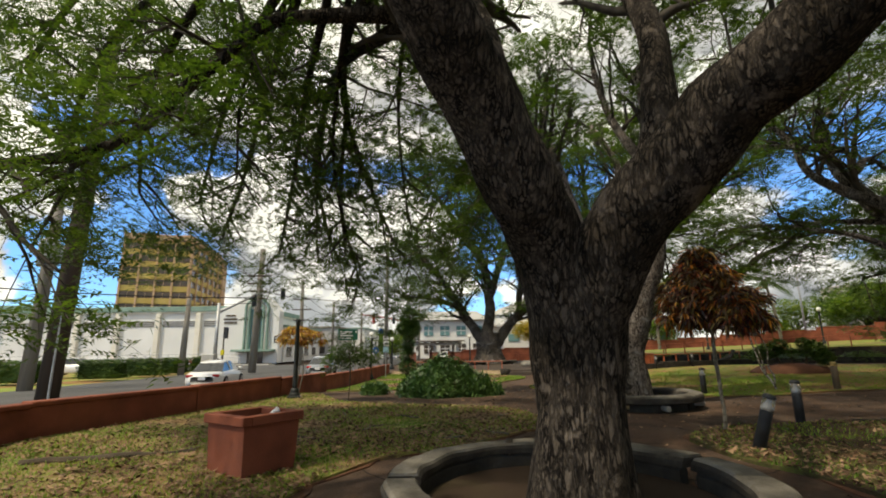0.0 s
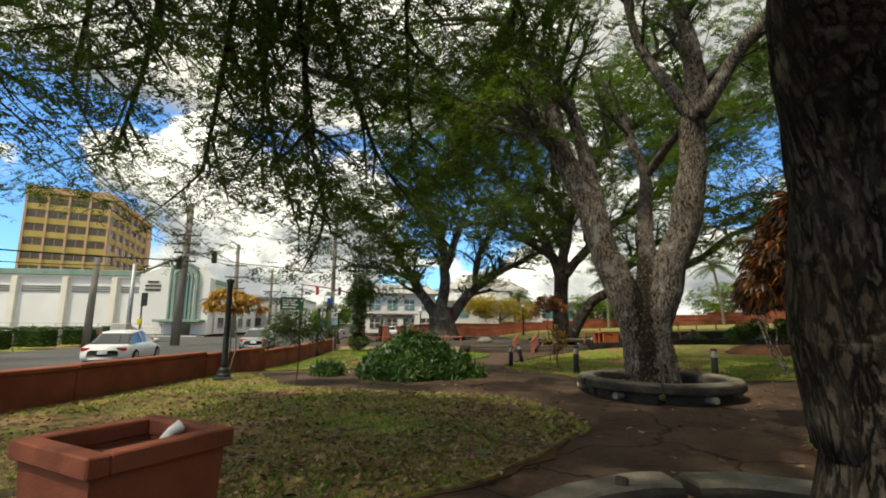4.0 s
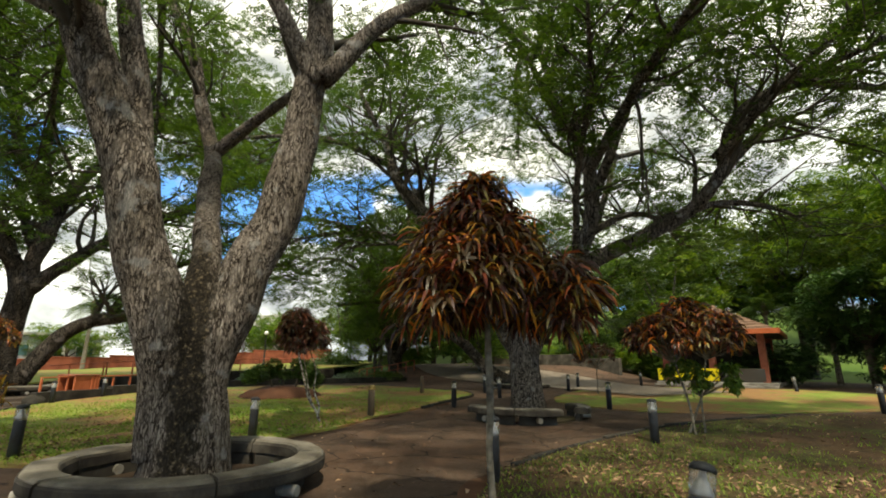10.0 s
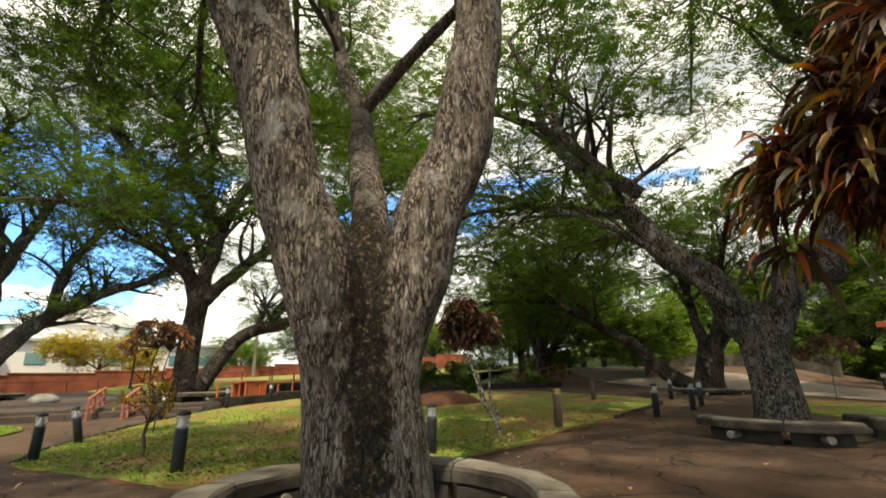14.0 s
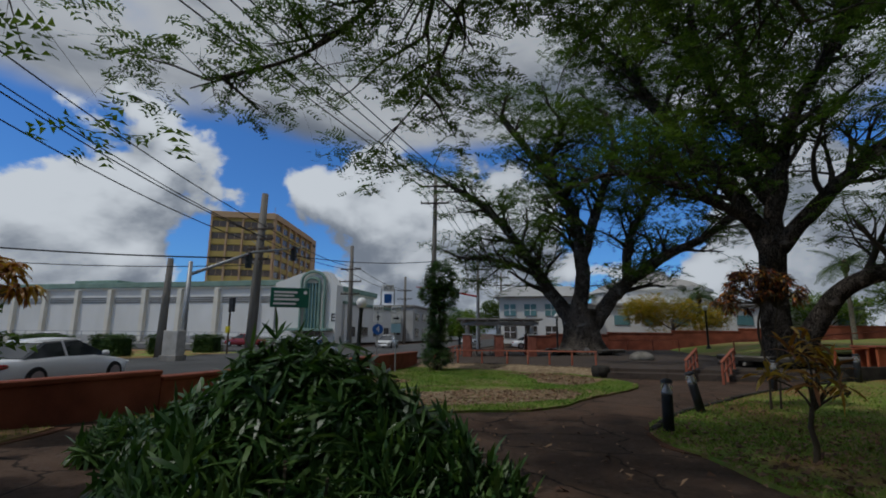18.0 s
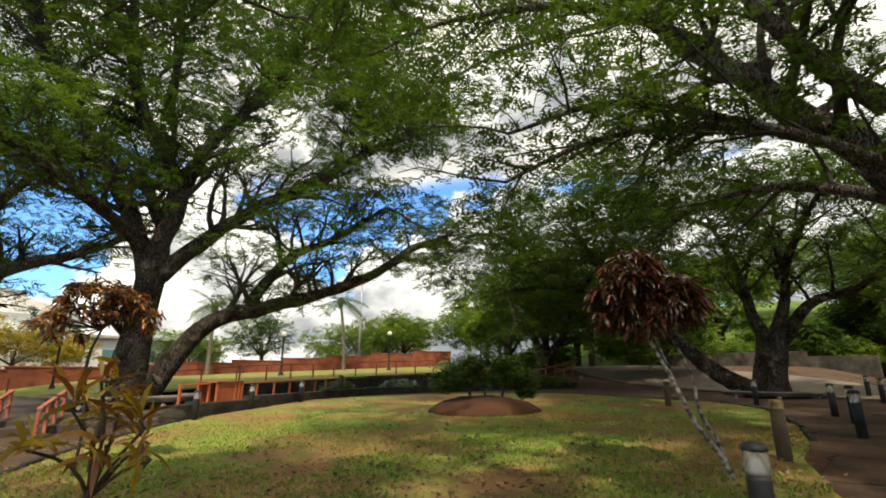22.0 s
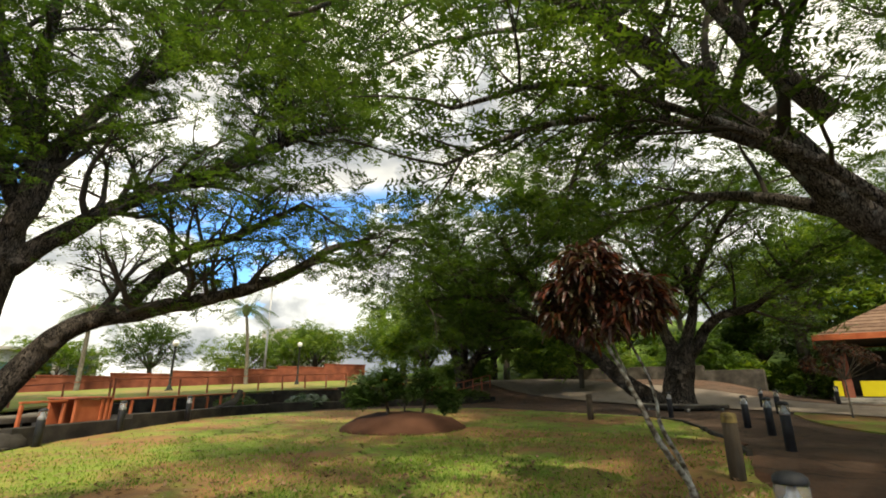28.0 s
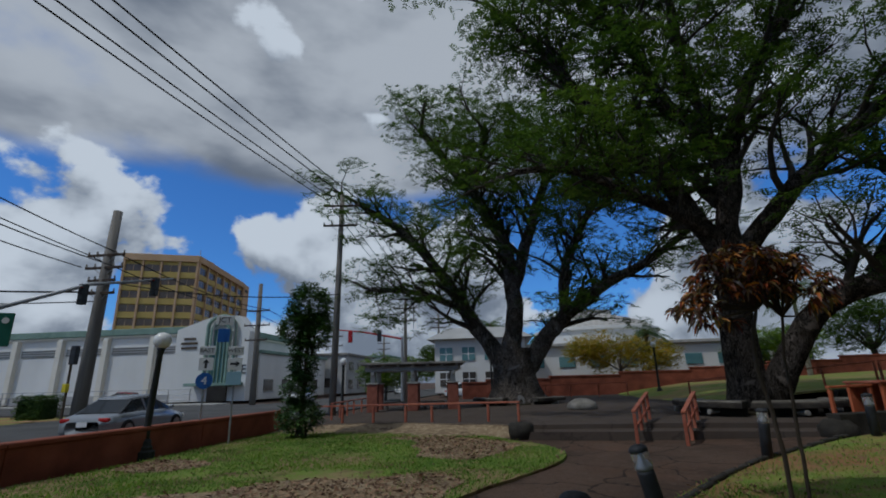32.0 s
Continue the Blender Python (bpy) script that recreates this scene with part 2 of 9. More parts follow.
def ground_material(name, stops, crack=0.0, spots=(), scale=0.5, rough=0.92, grain_scale=60.0):
    """Trodden ground: broad stains, fine grit, and for paving a net of dark cracks."""
    mat = material(name, stops, scale=scale, detail=9, rough=rough, bump=0.5, bump_scale=grain_scale, fine=0.5, spec=0.15)
    nt = mat.node_tree
    N, L = nt.nodes.new, nt.links.new
    bsdf = nt.nodes["Principled BSDF"]
    col = bsdf.inputs["Base Color"].links[0].from_socket
    tc = N("ShaderNodeTexCoord")
    for colour, sc, lo, hi, amount in spots:
        n, r, m, k = N("ShaderNodeTexNoise"), N("ShaderNodeValToRGB"), N("ShaderNodeMix"), N("ShaderNodeMath")
        n.inputs["Scale"].default_value, n.inputs["Detail"].default_value = sc, 8.0
        n.inputs["Roughness"].default_value = 0.65
        L(tc.outputs["Object"], n.inputs["Vector"])
        r.color_ramp.elements[0].position, r.color_ramp.elements[1].position = lo, hi
        L(n.outputs["Fac"], r.inputs["Fac"])
        k.operation = "MULTIPLY"
        k.inputs[1].default_value = amount
        L(r.outputs["Color"], k.inputs[0])
        m.data_type = "RGBA"
        L(k.outputs[0], m.inputs["Factor"])
        L(col, m.inputs["A"])
        m.inputs["B"].default_value = (*colour, 1)
        col = m.outputs["Result"]
    if crack:
        wob, add = N("ShaderNodeTexNoise"), N("ShaderNodeVectorMath")
        wob.inputs["Scale"].default_value, wob.inputs["Detail"].default_value = 1.6, 6.0
        L(tc.outputs["Object"], wob.inputs["Vector"])
        add.operation = "MULTIPLY_ADD"
        L(wob.outputs["Color"], add.inputs[0])
        add.inputs[1].default_value = (0.9, 0.9, 0.0)
        L(tc.outputs["Object"], add.inputs[2])
        v, r, m = N("ShaderNodeTexVoronoi"), N("ShaderNodeValToRGB"), N("ShaderNodeMix")
        v.feature = "DISTANCE_TO_EDGE"
        v.voronoi_dimensions = "2D"
        v.inputs["Scale"].default_value = 0.5
        L(add.outputs[0], v.inputs["Vector"])
        r.color_ramp.elements[0].position, r.color_ramp.elements[0].color = 0.0, (1, 1, 1, 1)
        r.color_ramp.elements[1].position, r.color_ramp.elements[1].color = 0.021, (0, 0, 0, 1)
        L(v.outputs["Distance"], r.inputs["Fac"])
        k = N("ShaderNodeMath")
        k.operation = "MULTIPLY"
        k.inputs[1].default_value = crack
        L(r.outputs["Color"], k.inputs[0])
        m.data_type = "RGBA"
        L(k.outputs[0], m.inputs["Factor"])
        L(col, m.inputs["A"])
        m.inputs["B"].default_value = (0.012, 0.010, 0.008, 1)
        col = m.outputs["Result"]
    L(col, bsdf.inputs["Base Color"])
    return mat


M = {
    "asphalt": ground_material("path_asphalt", [(0.067, 0.043, 0.031), (0.125, 0.082, 0.060)], crack=1.0, spots=[((0.146, 0.079, 0.050), 0.33, 0.48, 0.66, 0.6), ((0.039, 0.029, 0.023), 1.1, 0.5, 0.66, 0.6), ((0.138, 0.107, 0.086), 7.0, 0.54, 0.66, 0.5), ((0.024, 0.019, 0.015), 16.0, 0.54, 0.64, 0.6)], grain_scale=110),
    "road": ground_material("road_asphalt", [(0.07, 0.07, 0.07), (0.11, 0.11, 0.11)], scale=0.3),
    "soil": ground_material("earth", [(0.03, 0.02, 0.014), (0.06, 0.04, 0.028)], spots=[((0.05, 0.06, 0.02), 0.25, 0.5, 0.65, 0.5)]),
    "lawn": ground_material("lawn_ground", [(0.150, 0.234, 0.039), (0.273, 0.345, 0.072)], spots=[((0.305, 0.150, 0.075), 0.3, 0.44, 0.56, 0.9), ((0.221, 0.130, 0.073), 2.6, 0.48, 0.62, 0.7)], scale=1.2),
    "lawn_littered": ground_material("brown_and_green_lawn_ground", [(0.14, 0.18, 0.04), (0.27, 0.30, 0.075)], spots=[((0.30, 0.17, 0.09), 0.5, 0.40, 0.55, 0.85), ((0.085, 0.055, 0.035), 3.0, 0.50, 0.60, 0.75), ((0.42, 0.32, 0.20), 9.0, 0.54, 0.63, 0.6)], scale=1.2),
    # brown litter and sparse turf, with tree shade also darkened into the colours
    "lawn_worn_shaded": ground_material("littered_shaded_lawn_ground", [(0.068, 0.090, 0.024), (0.105, 0.116, 0.033)], spots=[((0.083, 0.046, 0.029), 0.45, 0.40, 0.54, 0.9), ((0.050, 0.033, 0.022), 2.8, 0.46, 0.6, 0.8), ((0.143, 0.094, 0.055), 9.0, 0.52, 0.62, 0.6)], scale=1.2),
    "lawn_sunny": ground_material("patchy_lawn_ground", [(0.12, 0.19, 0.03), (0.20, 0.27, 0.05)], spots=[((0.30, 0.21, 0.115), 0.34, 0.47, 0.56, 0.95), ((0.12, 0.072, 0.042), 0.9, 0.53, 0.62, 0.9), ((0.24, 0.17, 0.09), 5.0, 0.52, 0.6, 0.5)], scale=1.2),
    "soil_edge": ground_material("reddish_path_soil", [(0.085, 0.042, 0.026), (0.15, 0.072, 0.044)], spots=[((0.05, 0.035, 0.026), 1.4, 0.5, 0.66, 0.6)], scale=1.3),
    "mound": ground_material("red_earth", [(0.056, 0.026, 0.016), (0.100, 0.045, 0.027)], scale=1.5),
    "plaza": ground_material("plaza_paving", [(0.065, 0.05, 0.041), (0.115, 0.09, 0.074)], spots=[((0.045, 0.04, 0.036), 0.5, 0.5, 0.7, 0.6)], crack=0.4),
    "grass": material("grass_blade", [(0.091, 0.176, 0.023), (0.169, 0.273, 0.044), (0.260, 0.312, 0.072)], scale=0.5, island=0.45, bump=0, transmit=0.3, rough=0.7),
    "grass_green": material("lush_grass_blade", [(0.075, 0.15, 0.02), (0.125, 0.22, 0.032), (0.18, 0.27, 0.045)], scale=0.5, island=0.4, bump=0, transmit=0.3, rough=0.7),
    "straw": ground_material("straw_and_dirt", [(0.170, 0.115, 0.068), (0.340, 0.255, 0.157)], spots=[((0.085, 0.051, 0.032), 1.3, 0.54, 0.64, 0.8), ((0.425, 0.340, 0.221), 6.0, 0.50, 0.60, 0.7)], scale=2.5, grain_scale=90),
    "litter": material("dry_leaf", [(0.088, 0.045, 0.026), (0.181, 0.100, 0.056), (0.362, 0.231, 0.138)], scale=1.0, island=0.6, bump=0, rough=0.8),
    "leaf": material("tree_leaf", [(0.028, 0.058, 0.014), (0.052, 0.095, 0.021), (0.09, 0.138, 0.030)], scale=0.35, island=0.35, bump=0, transmit=0.42, rough=0.55),
    "leaf_bright": material("sunny_leaf", [(0.05, 0.10, 0.018), (0.10, 0.17, 0.03), (0.17, 0.22, 0.04)], scale=0.35, island=0.4, bump=0, transmit=0.4, rough=0.55),
    "leaf_yellow": material("yellowing_leaf", [(0.16, 0.15, 0.02), (0.30, 0.25, 0.03), (0.36, 0.22, 0.03)], scale=0.5, island=0.5, bump=0, transmit=0.35, rough=0.6),
    "leaf_fan": material("fan_leaf", [(0.02, 0.06, 0.016), (0.045, 0.105, 0.026), (0.095, 0.17, 0.042)], scale=0.6, island=0.4, bump=0, transmit=0.15, rough=0.4, spec=0.5),
    "leaf_hedge": material("hedge_leaf", [(0.03, 0.065, 0.012), (0.07, 0.13, 0.022)], scale=0.6, island=0.5, bump=0, transmit=0.2, rough=0.6),
    "croton": material("croton_leaf", [(0.035, 0.010, 0.010), (0.10, 0.020, 0.016), (0.20, 0.05, 0.03), (0.46, 0.10, 0.02), (0.62, 0.24, 0.03), (0.28, 0.22, 0.06), (0.10, 0.06, 0.03)], scale=0.8, island=0.85, bump=0, transmit=0.25, rough=0.42, spec=0.5),
    "croton_dark": material("dark_croton_leaf", [(0.030, 0.010, 0.008), (0.07, 0.018, 0.012), (0.17, 0.04, 0.018), (0.06, 0.045, 0.018)], scale=0.8, island=0.75, bump=0, transmit=0.2, rough=0.42, spec=0.5),
    "croton_gold": material("golden_croton_leaf", [(0.22, 0.08, 0.025), (0.46, 0.22, 0.028), (0.66, 0.43, 0.05), (0.30, 0.19, 0.04)], scale=0.8, island=0.75, bump=0, transmit=0.3, rough=0.42, spec=0.5),
    "bark": bark_material("tree_bark", (0.016, 0.012, 0.010), (0.15, 0.126, 0.107), (0.40, 0.352, 0.312), 20.0, 0.6),
    "bark_streaked": bark_material("streaked_tree_bark", (0.03, 0.022, 0.018), (0.225, 0.185, 0.158), (0.50, 0.435, 0.385), 22.0, 0.4, (-0.84, 0.54, 0.12, 0.26, 3.9)),
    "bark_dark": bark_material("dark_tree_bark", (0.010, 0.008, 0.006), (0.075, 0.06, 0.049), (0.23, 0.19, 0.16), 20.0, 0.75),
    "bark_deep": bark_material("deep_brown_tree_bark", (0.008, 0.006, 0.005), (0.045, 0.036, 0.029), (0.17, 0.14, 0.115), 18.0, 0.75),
    "bark_far": material("far_bark", [(0.05, 0.042, 0.034), (0.14, 0.12, 0.10)], scale=1.5, bump=0.8, bump_scale=9, stretch=(1, 1, 0.3), fine=0.6),
    "twig": material("twig_bark", [(0.035, 0.03, 0.024), (0.08, 0.066, 0.052)], scale=3, bump=0.5),
    "stem_mottled": material("mottled_white_stem", [(0.05, 0.035, 0.022), (0.11, 0.085, 0.06), (0.36, 0.33, 0.28), (0.50, 0.47, 0.42)], scale=12, detail=7, bump=0.7, bump_scale=50),
    "lawn_bank": ground_material("bank_grass", [(0.12, 0.17, 0.03), (0.24, 0.26, 0.06)], spots=[((0.26, 0.17, 0.08), 0.25, 0.46, 0.58, 0.7)], scale=1.0),
    "faded_yellow": material("faded_yellow_paint", [(0.12, 0.085, 0.04), (0.26, 0.19, 0.07), (0.34, 0.25, 0.09)], scale=9, detail=8, bump=0.4, bump_scale=40),
    "orange_petal": material("orange_petal", [(0.62, 0.16, 0.02), (0.75, 0.28, 0.03)], scale=2, bump=0, rough=0.5),
    "pale_stem": material("pale_stem", [(0.07, 0.06, 0.046), (0.28, 0.25, 0.2)], scale=9, bump=0.6, bump_scale=50),
    "redwall": material("red_painted_concrete", [(0.15, 0.042, 0.024), (0.235, 0.068, 0.038), (0.30, 0.095, 0.055)], scale=1.2, detail=10, bump=0.4, bump_scale=45, fine=0.35),
    "orange": material("orange_paint", [(0.42, 0.10, 0.04), (0.56, 0.16, 0.07)], scale=2.5, bump=0.2, fine=0.25, rough=0.6),
    "redrail": material("faded_red_paint", [(0.30, 0.085, 0.05), (0.44, 0.15, 0.09)], scale=3, bump=0.3, rough=0.7, object_random=0.3),
    "concrete": material("weathered_concrete", [(0.12, 0.11, 0.095), (0.24, 0.225, 0.20), (0.33, 0.31, 0.28)], scale=1.6, detail=10, bump=0.6, bump_scale=28, fine=0.55),
    "bank_stone": material("weathered_bank_stone", [(0.03, 0.027, 0.022), (0.075, 0.066, 0.054), (0.15, 0.135, 0.11)], scale=1.4, detail=10, bump=0.8, bump_scale=12, fine=0.6),
    # darker copy of the bench concrete: shade of sides and underside in its colour
    "bench_shaded_side": material("shaded_bench_concrete", [(0.016, 0.013, 0.011), (0.04, 0.034, 0.028), (0.085, 0.074, 0.06)], scale=2.4, detail=10, bump=0.8, bump_scale=22, fine=0.6),
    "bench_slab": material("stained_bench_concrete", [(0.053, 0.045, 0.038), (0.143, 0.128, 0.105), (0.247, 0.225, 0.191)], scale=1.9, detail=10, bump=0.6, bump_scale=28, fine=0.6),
    "stone_dark": material("mossy_stone", [(0.018, 0.016, 0.013), (0.06, 0.053, 0.044)], scale=2.2, detail=9, bump=0.9, bump_scale=18, fine=0.5),
    "drive": ground_material("worn_drive", [(0.16, 0.13, 0.105), (0.27, 0.23, 0.19)], spots=[((0.10, 0.075, 0.055), 0.8, 0.5, 0.66, 0.6)], scale=0.8),
    "concrete_light": material("pale_concrete", [(0.34, 0.33, 0.30), (0.5, 0.48, 0.45)], scale=2, bump=0.3),
    "black_post": material("black_recycled_post", [(0.012, 0.013, 0.016), (0.03, 0.033, 0.04)], scale=5, bump=0.3, rough=0.55, spec=0.4),
    "wood_post": material("weathered_wood", [(0.05, 0.038, 0.026), (0.12, 0.09, 0.06)], scale=3, bump=0.8, stretch=(1, 1, 0.15), bump_scale=25),
    "grey_wood": material("grey_pole_wood", [(0.13, 0.12, 0.105), (0.27, 0.25, 0.22)], scale=3, bump=0.6, stretch=(1, 1, 0.08), bump_scale=20),
    "brown_wood": material("dark_pole_wood", [(0.045, 0.033, 0.026), (0.085, 0.062, 0.048)], scale=3, bump=0.6, stretch=(1, 1, 0.08), bump_scale=20),
    "metal": material("grey_galvanised", [(0.30, 0.31, 0.32), (0.42, 0.43, 0.44)], scale=4, bump=0.1, rough=0.5, metal=0.6),
    "dark_metal": material("dark_green_iron", [(0.015, 0.018, 0.018), (0.035, 0.04, 0.038)], scale=5, bump=0.2, rough=0.5),
    "white_globe": material("milky_globe", [(0.75, 0.75, 0.72), (0.82, 0.82, 0.80)], scale=3, bump=0, rough=0.25, spec=0.5),
    "white_wall": material("white_painted_wall", [(0.66, 0.66, 0.63), (0.78, 0.78, 0.76)], scale=0.25, detail=9, bump=0.15, stretch=(1, 1, 0.5), fine=0.15),
    "cream_trim": material("cream_trim", [(0.70, 0.66, 0.56), (0.78, 0.75, 0.66)], scale=0.5, bump=0.1),
    "green_trim": material("sage_green_trim", [(0.16, 0.25, 0.21), (0.24, 0.34, 0.29)], scale=0.8, bump=0.1),
    "yellow_wall": material("mustard_panel", [(0.48, 0.34, 0.10), (0.57, 0.42, 0.14)], scale=0.4, bump=0.1),
    "tan_wall": material("tan_concrete", [(0.52, 0.33, 0.19), (0.62, 0.42, 0.26)], scale=0.3, bump=0.1),
    "window": material("dark_window", [(0.04, 0.037, 0.034), (0.085, 0.07, 0.058)], scale=0.5, bump=0, rough=0.12, spec=0.6),
    "bronze_window": material("bronze_window", [(0.085, 0.058, 0.04), (0.15, 0.105, 0.075)], scale=0.5, bump=0, rough=0.2, spec=0.5),
    "teal_window": material("teal_glass", [(0.10, 0.22, 0.24), (0.16, 0.30, 0.31)], scale=0.5, bump=0, rough=0.15, spec=0.6),
    "grey_wall": material("grey_wall", [(0.34, 0.34, 0.33), (0.46, 0.46, 0.45)], scale=0.3, bump=0.1),
    "brick_red": material("red_brick_pillar", [(0.22, 0.07, 0.045), (0.34, 0.12, 0.08)], scale=4, bump=0.5),
    "roof_tile": material("brown_shingle", [(0.13, 0.075, 0.05), (0.21, 0.13, 0.09)], scale=3, bump=0.6, object_random=0.4),
    "sign_green": material("sign_green", [(0.012, 0.10, 0.065), (0.02, 0.14, 0.09)], scale=2, bump=0, rough=0.5),
    "sign_blue": material("sign_blue", [(0.02, 0.10, 0.36), (0.03, 0.13, 0.42)], scale=2, bump=0, rough=0.5),
    "sign_white": material("sign_white", [(0.72, 0.72, 0.72), (0.8, 0.8, 0.8)], scale=2, bump=0, rough=0.5),
    "sign_sky": material("sign_pale_blue", [(0.28, 0.46, 0.58), (0.34, 0.52, 0.62)], scale=2, bump=0, rough=0.5),
    "yellow_banner": material("yellow_banner", [(0.62, 0.52, 0.02), (0.72, 0.60, 0.03)], scale=1, bump=0.05, rough=0.6),
    "car_silver": material("silver_car_paint", [(0.34, 0.37, 0.41), (0.38, 0.41, 0.45)], scale=1, bump=0, rough=0.22, metal=0.5, fine=0.03, spec=0.6),
    "car_red": material("red_car_paint", [(0.22, 0.022, 0.03), (0.26, 0.03, 0.036)], scale=1, bump=0, rough=0.22, metal=0.2, fine=0.03, spec=0.6),
    "car_white": material("white_car_paint", [(0.72, 0.73, 0.74), (0.78, 0.79, 0.80)], scale=1, bump=0, rough=0.22, fine=0.03, spec=0.6),
    "car_glass": material("car_glass", [(0.02, 0.024, 0.028), (0.04, 0.045, 0.05)], scale=1, bump=0, rough=0.06, spec=0.7, fine=0.0),
    "tyre": material("tyre_rubber", [(0.015, 0.015, 0.015), (0.03, 0.03, 0.03)], scale=8, bump=0.2),
    "chrome": material("steel_rim", [(0.4, 0.4, 0.42), (0.5, 0.5, 0.52)], scale=4, bump=0, rough=0.3, metal=0.9),
    "lamp_red": material("red_lens", [(0.35, 0.01, 0.01), (0.45, 0.02, 0.02)], scale=2, bump=0, rough=0.2),
    "cable": material("black_cable", [(0.01, 0.01, 0.01), (0.02, 0.02, 0.02)], scale=2, bump=0),
    "petal": material("red_petal", [(0.50, 0.04, 0.02), (0.65, 0.10, 0.03)], scale=2, bump=0, rough=0.5),
    "hill": ground_material("hill_grass", [(0.07, 0.13, 0.025), (0.13, 0.19, 0.04)], scale=0.15),
}


def clear_plastic():
    mat = bpy.data.materials.new("clear_plastic")
    mat.use_nodes = True
    b = mat.node_tree.nodes["Principled BSDF"]
    b.inputs["Base Color"].default_value = (0.9, 0.9, 0.88, 1)
    b.inputs["Transmission Weight"].default_value = 0.85
    b.inputs["Roughness"].default_value, b.inputs["IOR"].default_value = 0.15, 1.2
    return mat


M["clear"] = clear_plastic()


# ---- building tools ----
class Geo:
    """Collects vertices and faces of one mesh."""

    def __init__(self):
        self.v, self.f = [], []

    def add(self, verts, faces):
        k = len(self.v)
        self.v.extend(tuple(p) for p in verts)
        self.f.extend(tuple(i + k for i in f) for f in faces)
        return self

    def box(self, c, s, bevel=0.0, turn=0.0, m=None):
        """A box of size s round c, with chamfered edges, turned about z (degrees) or posed by m."""
        h = [x / 2 for x in s]
        b = min(bevel, 0.45 * min(s))
        verts, faces = [], []
        sg = [(x, y, z) for x in (-1, 1) for y in (-1, 1) for z in (-1, 1)]
        if b <= 0:
            verts = [(q[0] * h[0], q[1] * h[1], q[2] * h[2]) for q in sg]
            faces = [(0, 1, 3, 2), (4, 6, 7, 5), (0, 4, 5, 1), (2, 3, 7, 6), (0, 2, 6, 4), (1, 5, 7, 3)]
        else:
            for q in sg:
                for a in range(3):
                    verts.append(tuple(q[i] * (h[i] if i == a else h[i] - b) for i in range(3)))
            ix = {q: i for i, q in enumerate(sg)}
            for a in range(3):
                o = [i for i in range(3) if i != a]
                for sa in (-1, 1):
                    ring = []
                    for u, w in ((-1, -1), (1, -1), (1, 1), (-1, 1)):
                        q = [0, 0, 0]
                        q[a], q[o[0]], q[o[1]] = sa, u, w
                        ring.append(ix[tuple(q)] * 3 + a)
                    faces.append(ring)
                for u in (-1, 1):
                    for w in (-1, 1):
                        q = [0, 0, 0]
                        q[o[0]], q[o[1]] = u, w
                        q[a] = -1
                        i0 = ix[tuple(q)]
                        q[a] = 1
                        i1 = ix[tuple(q)]
                        faces.append([i0 * 3 + o[0], i1 * 3 + o[0], i1 * 3 + o[1], i0 * 3 + o[1]])
            for q in sg:
                i = ix[q]
                faces.append([i * 3, i * 3 + 1, i * 3 + 2])
            fixed = []
            for f in faces:
                p = [Vector(verts[i]) for i in f]
                n = (p[1] - p[0]).cross(p[2] - p[0])
                fixed.append(f if n.dot(sum(p, Vector())) > 0 else f[::-1])
            faces = fixed
        if m is None:
            m = pose(*c, 0, 0, turn)
        return self.add([m @ Vector(p) for p in verts], faces)

    def tube(self, pts, radii, seg=8, cap=True, rough=0.0, seed=0.0):
        """A tapering tube along pts; rough makes its skin knotty."""
        pts = [Vector(p) for p in pts]
        n = len(pts)
        if not hasattr(radii, "__len__"):
            radii = [radii] * n
        k = len(self.v)
        side = None
        for i, p in enumerate(pts):
            d = (pts[min(i + 1, n - 1)] - pts[max(i - 1, 0)])
            d = d.normalized() if d.length > 1e-6 else Vector((0, 0, 1))
            if side is None:
                side = d.orthogonal().normalized()
            side = (side - d * side.dot(d))
            side = side.normalized() if side.length > 1e-6 else d.orthogonal().normalized()
            up = d.cross(side)
            for j in range(seg):
                a = 2 * math.pi * j / seg
                r = radii[i]
                off = side * math.cos(a) + up * math.sin(a)
                if rough:
                    q = p + off * r
                    r *= 1 + rough * noise.noise(Vector((q.x * 1.7 + seed, q.y * 1.7, q.z * 0.9))) + 0.35 * rough * noise.noise(Vector((q.x * 7 + seed, q.y * 7, q.z * 2.5)))
                self.v.append(tuple(p + off * r))
        for i in range(n - 1):
            for j in range(seg):
                a, b = k + i * seg + j, k + i * seg + (j + 1) % seg
                self.f.append((a, b, b + seg, a + seg))
        if cap:
            self.f.append(tuple(k + j for j in range(seg))[::-1])
            self.f.append(tuple(k + (n - 1) * seg + j for j in range(seg)))
        return self

    def lathe(self, c, profile, seg=20):
        """A turned shape: profile is a list of (radius, height)."""
        k = len(self.v)
        for r, z in profile:
            for j in range(seg):
                a = 2 * math.pi * j / seg
                self.v.append((c[0] + r * math.cos(a), c[1] + r * math.sin(a), c[2] + z))
        n = len(profile)
        for i in range(n - 1):
            for j in range(seg):
                a, b = k + i * seg + j, k + i * seg + (j + 1) % seg
                self.f.append((a, b, b + seg, a + seg))
        self.f.append(tuple(k + j for j in range(seg))[::-1])
        self.f.append(tuple(k + (n - 1) * seg + j for j in range(seg)))
        return self

    def prism(self, poly, z0, z1):
        """A flat slab over a polygon."""
        n = len(poly)
        verts = [(x, y, z0) for x, y in poly] + [(x, y, z1) for x, y in poly]
        faces = [tuple(range(n))[::-1], tuple(range(n, 2 * n))] + [(i, (i + 1) % n, n + (i + 1) % n, n + i) for i in range(n)]
        return self.add(verts, faces)

    def mesh(self, name, mat, smooth=False):
        me = bpy.data.meshes.new(name)
        me.from_pydata(self.v, [], self.f)
        me.materials.append(M[mat])
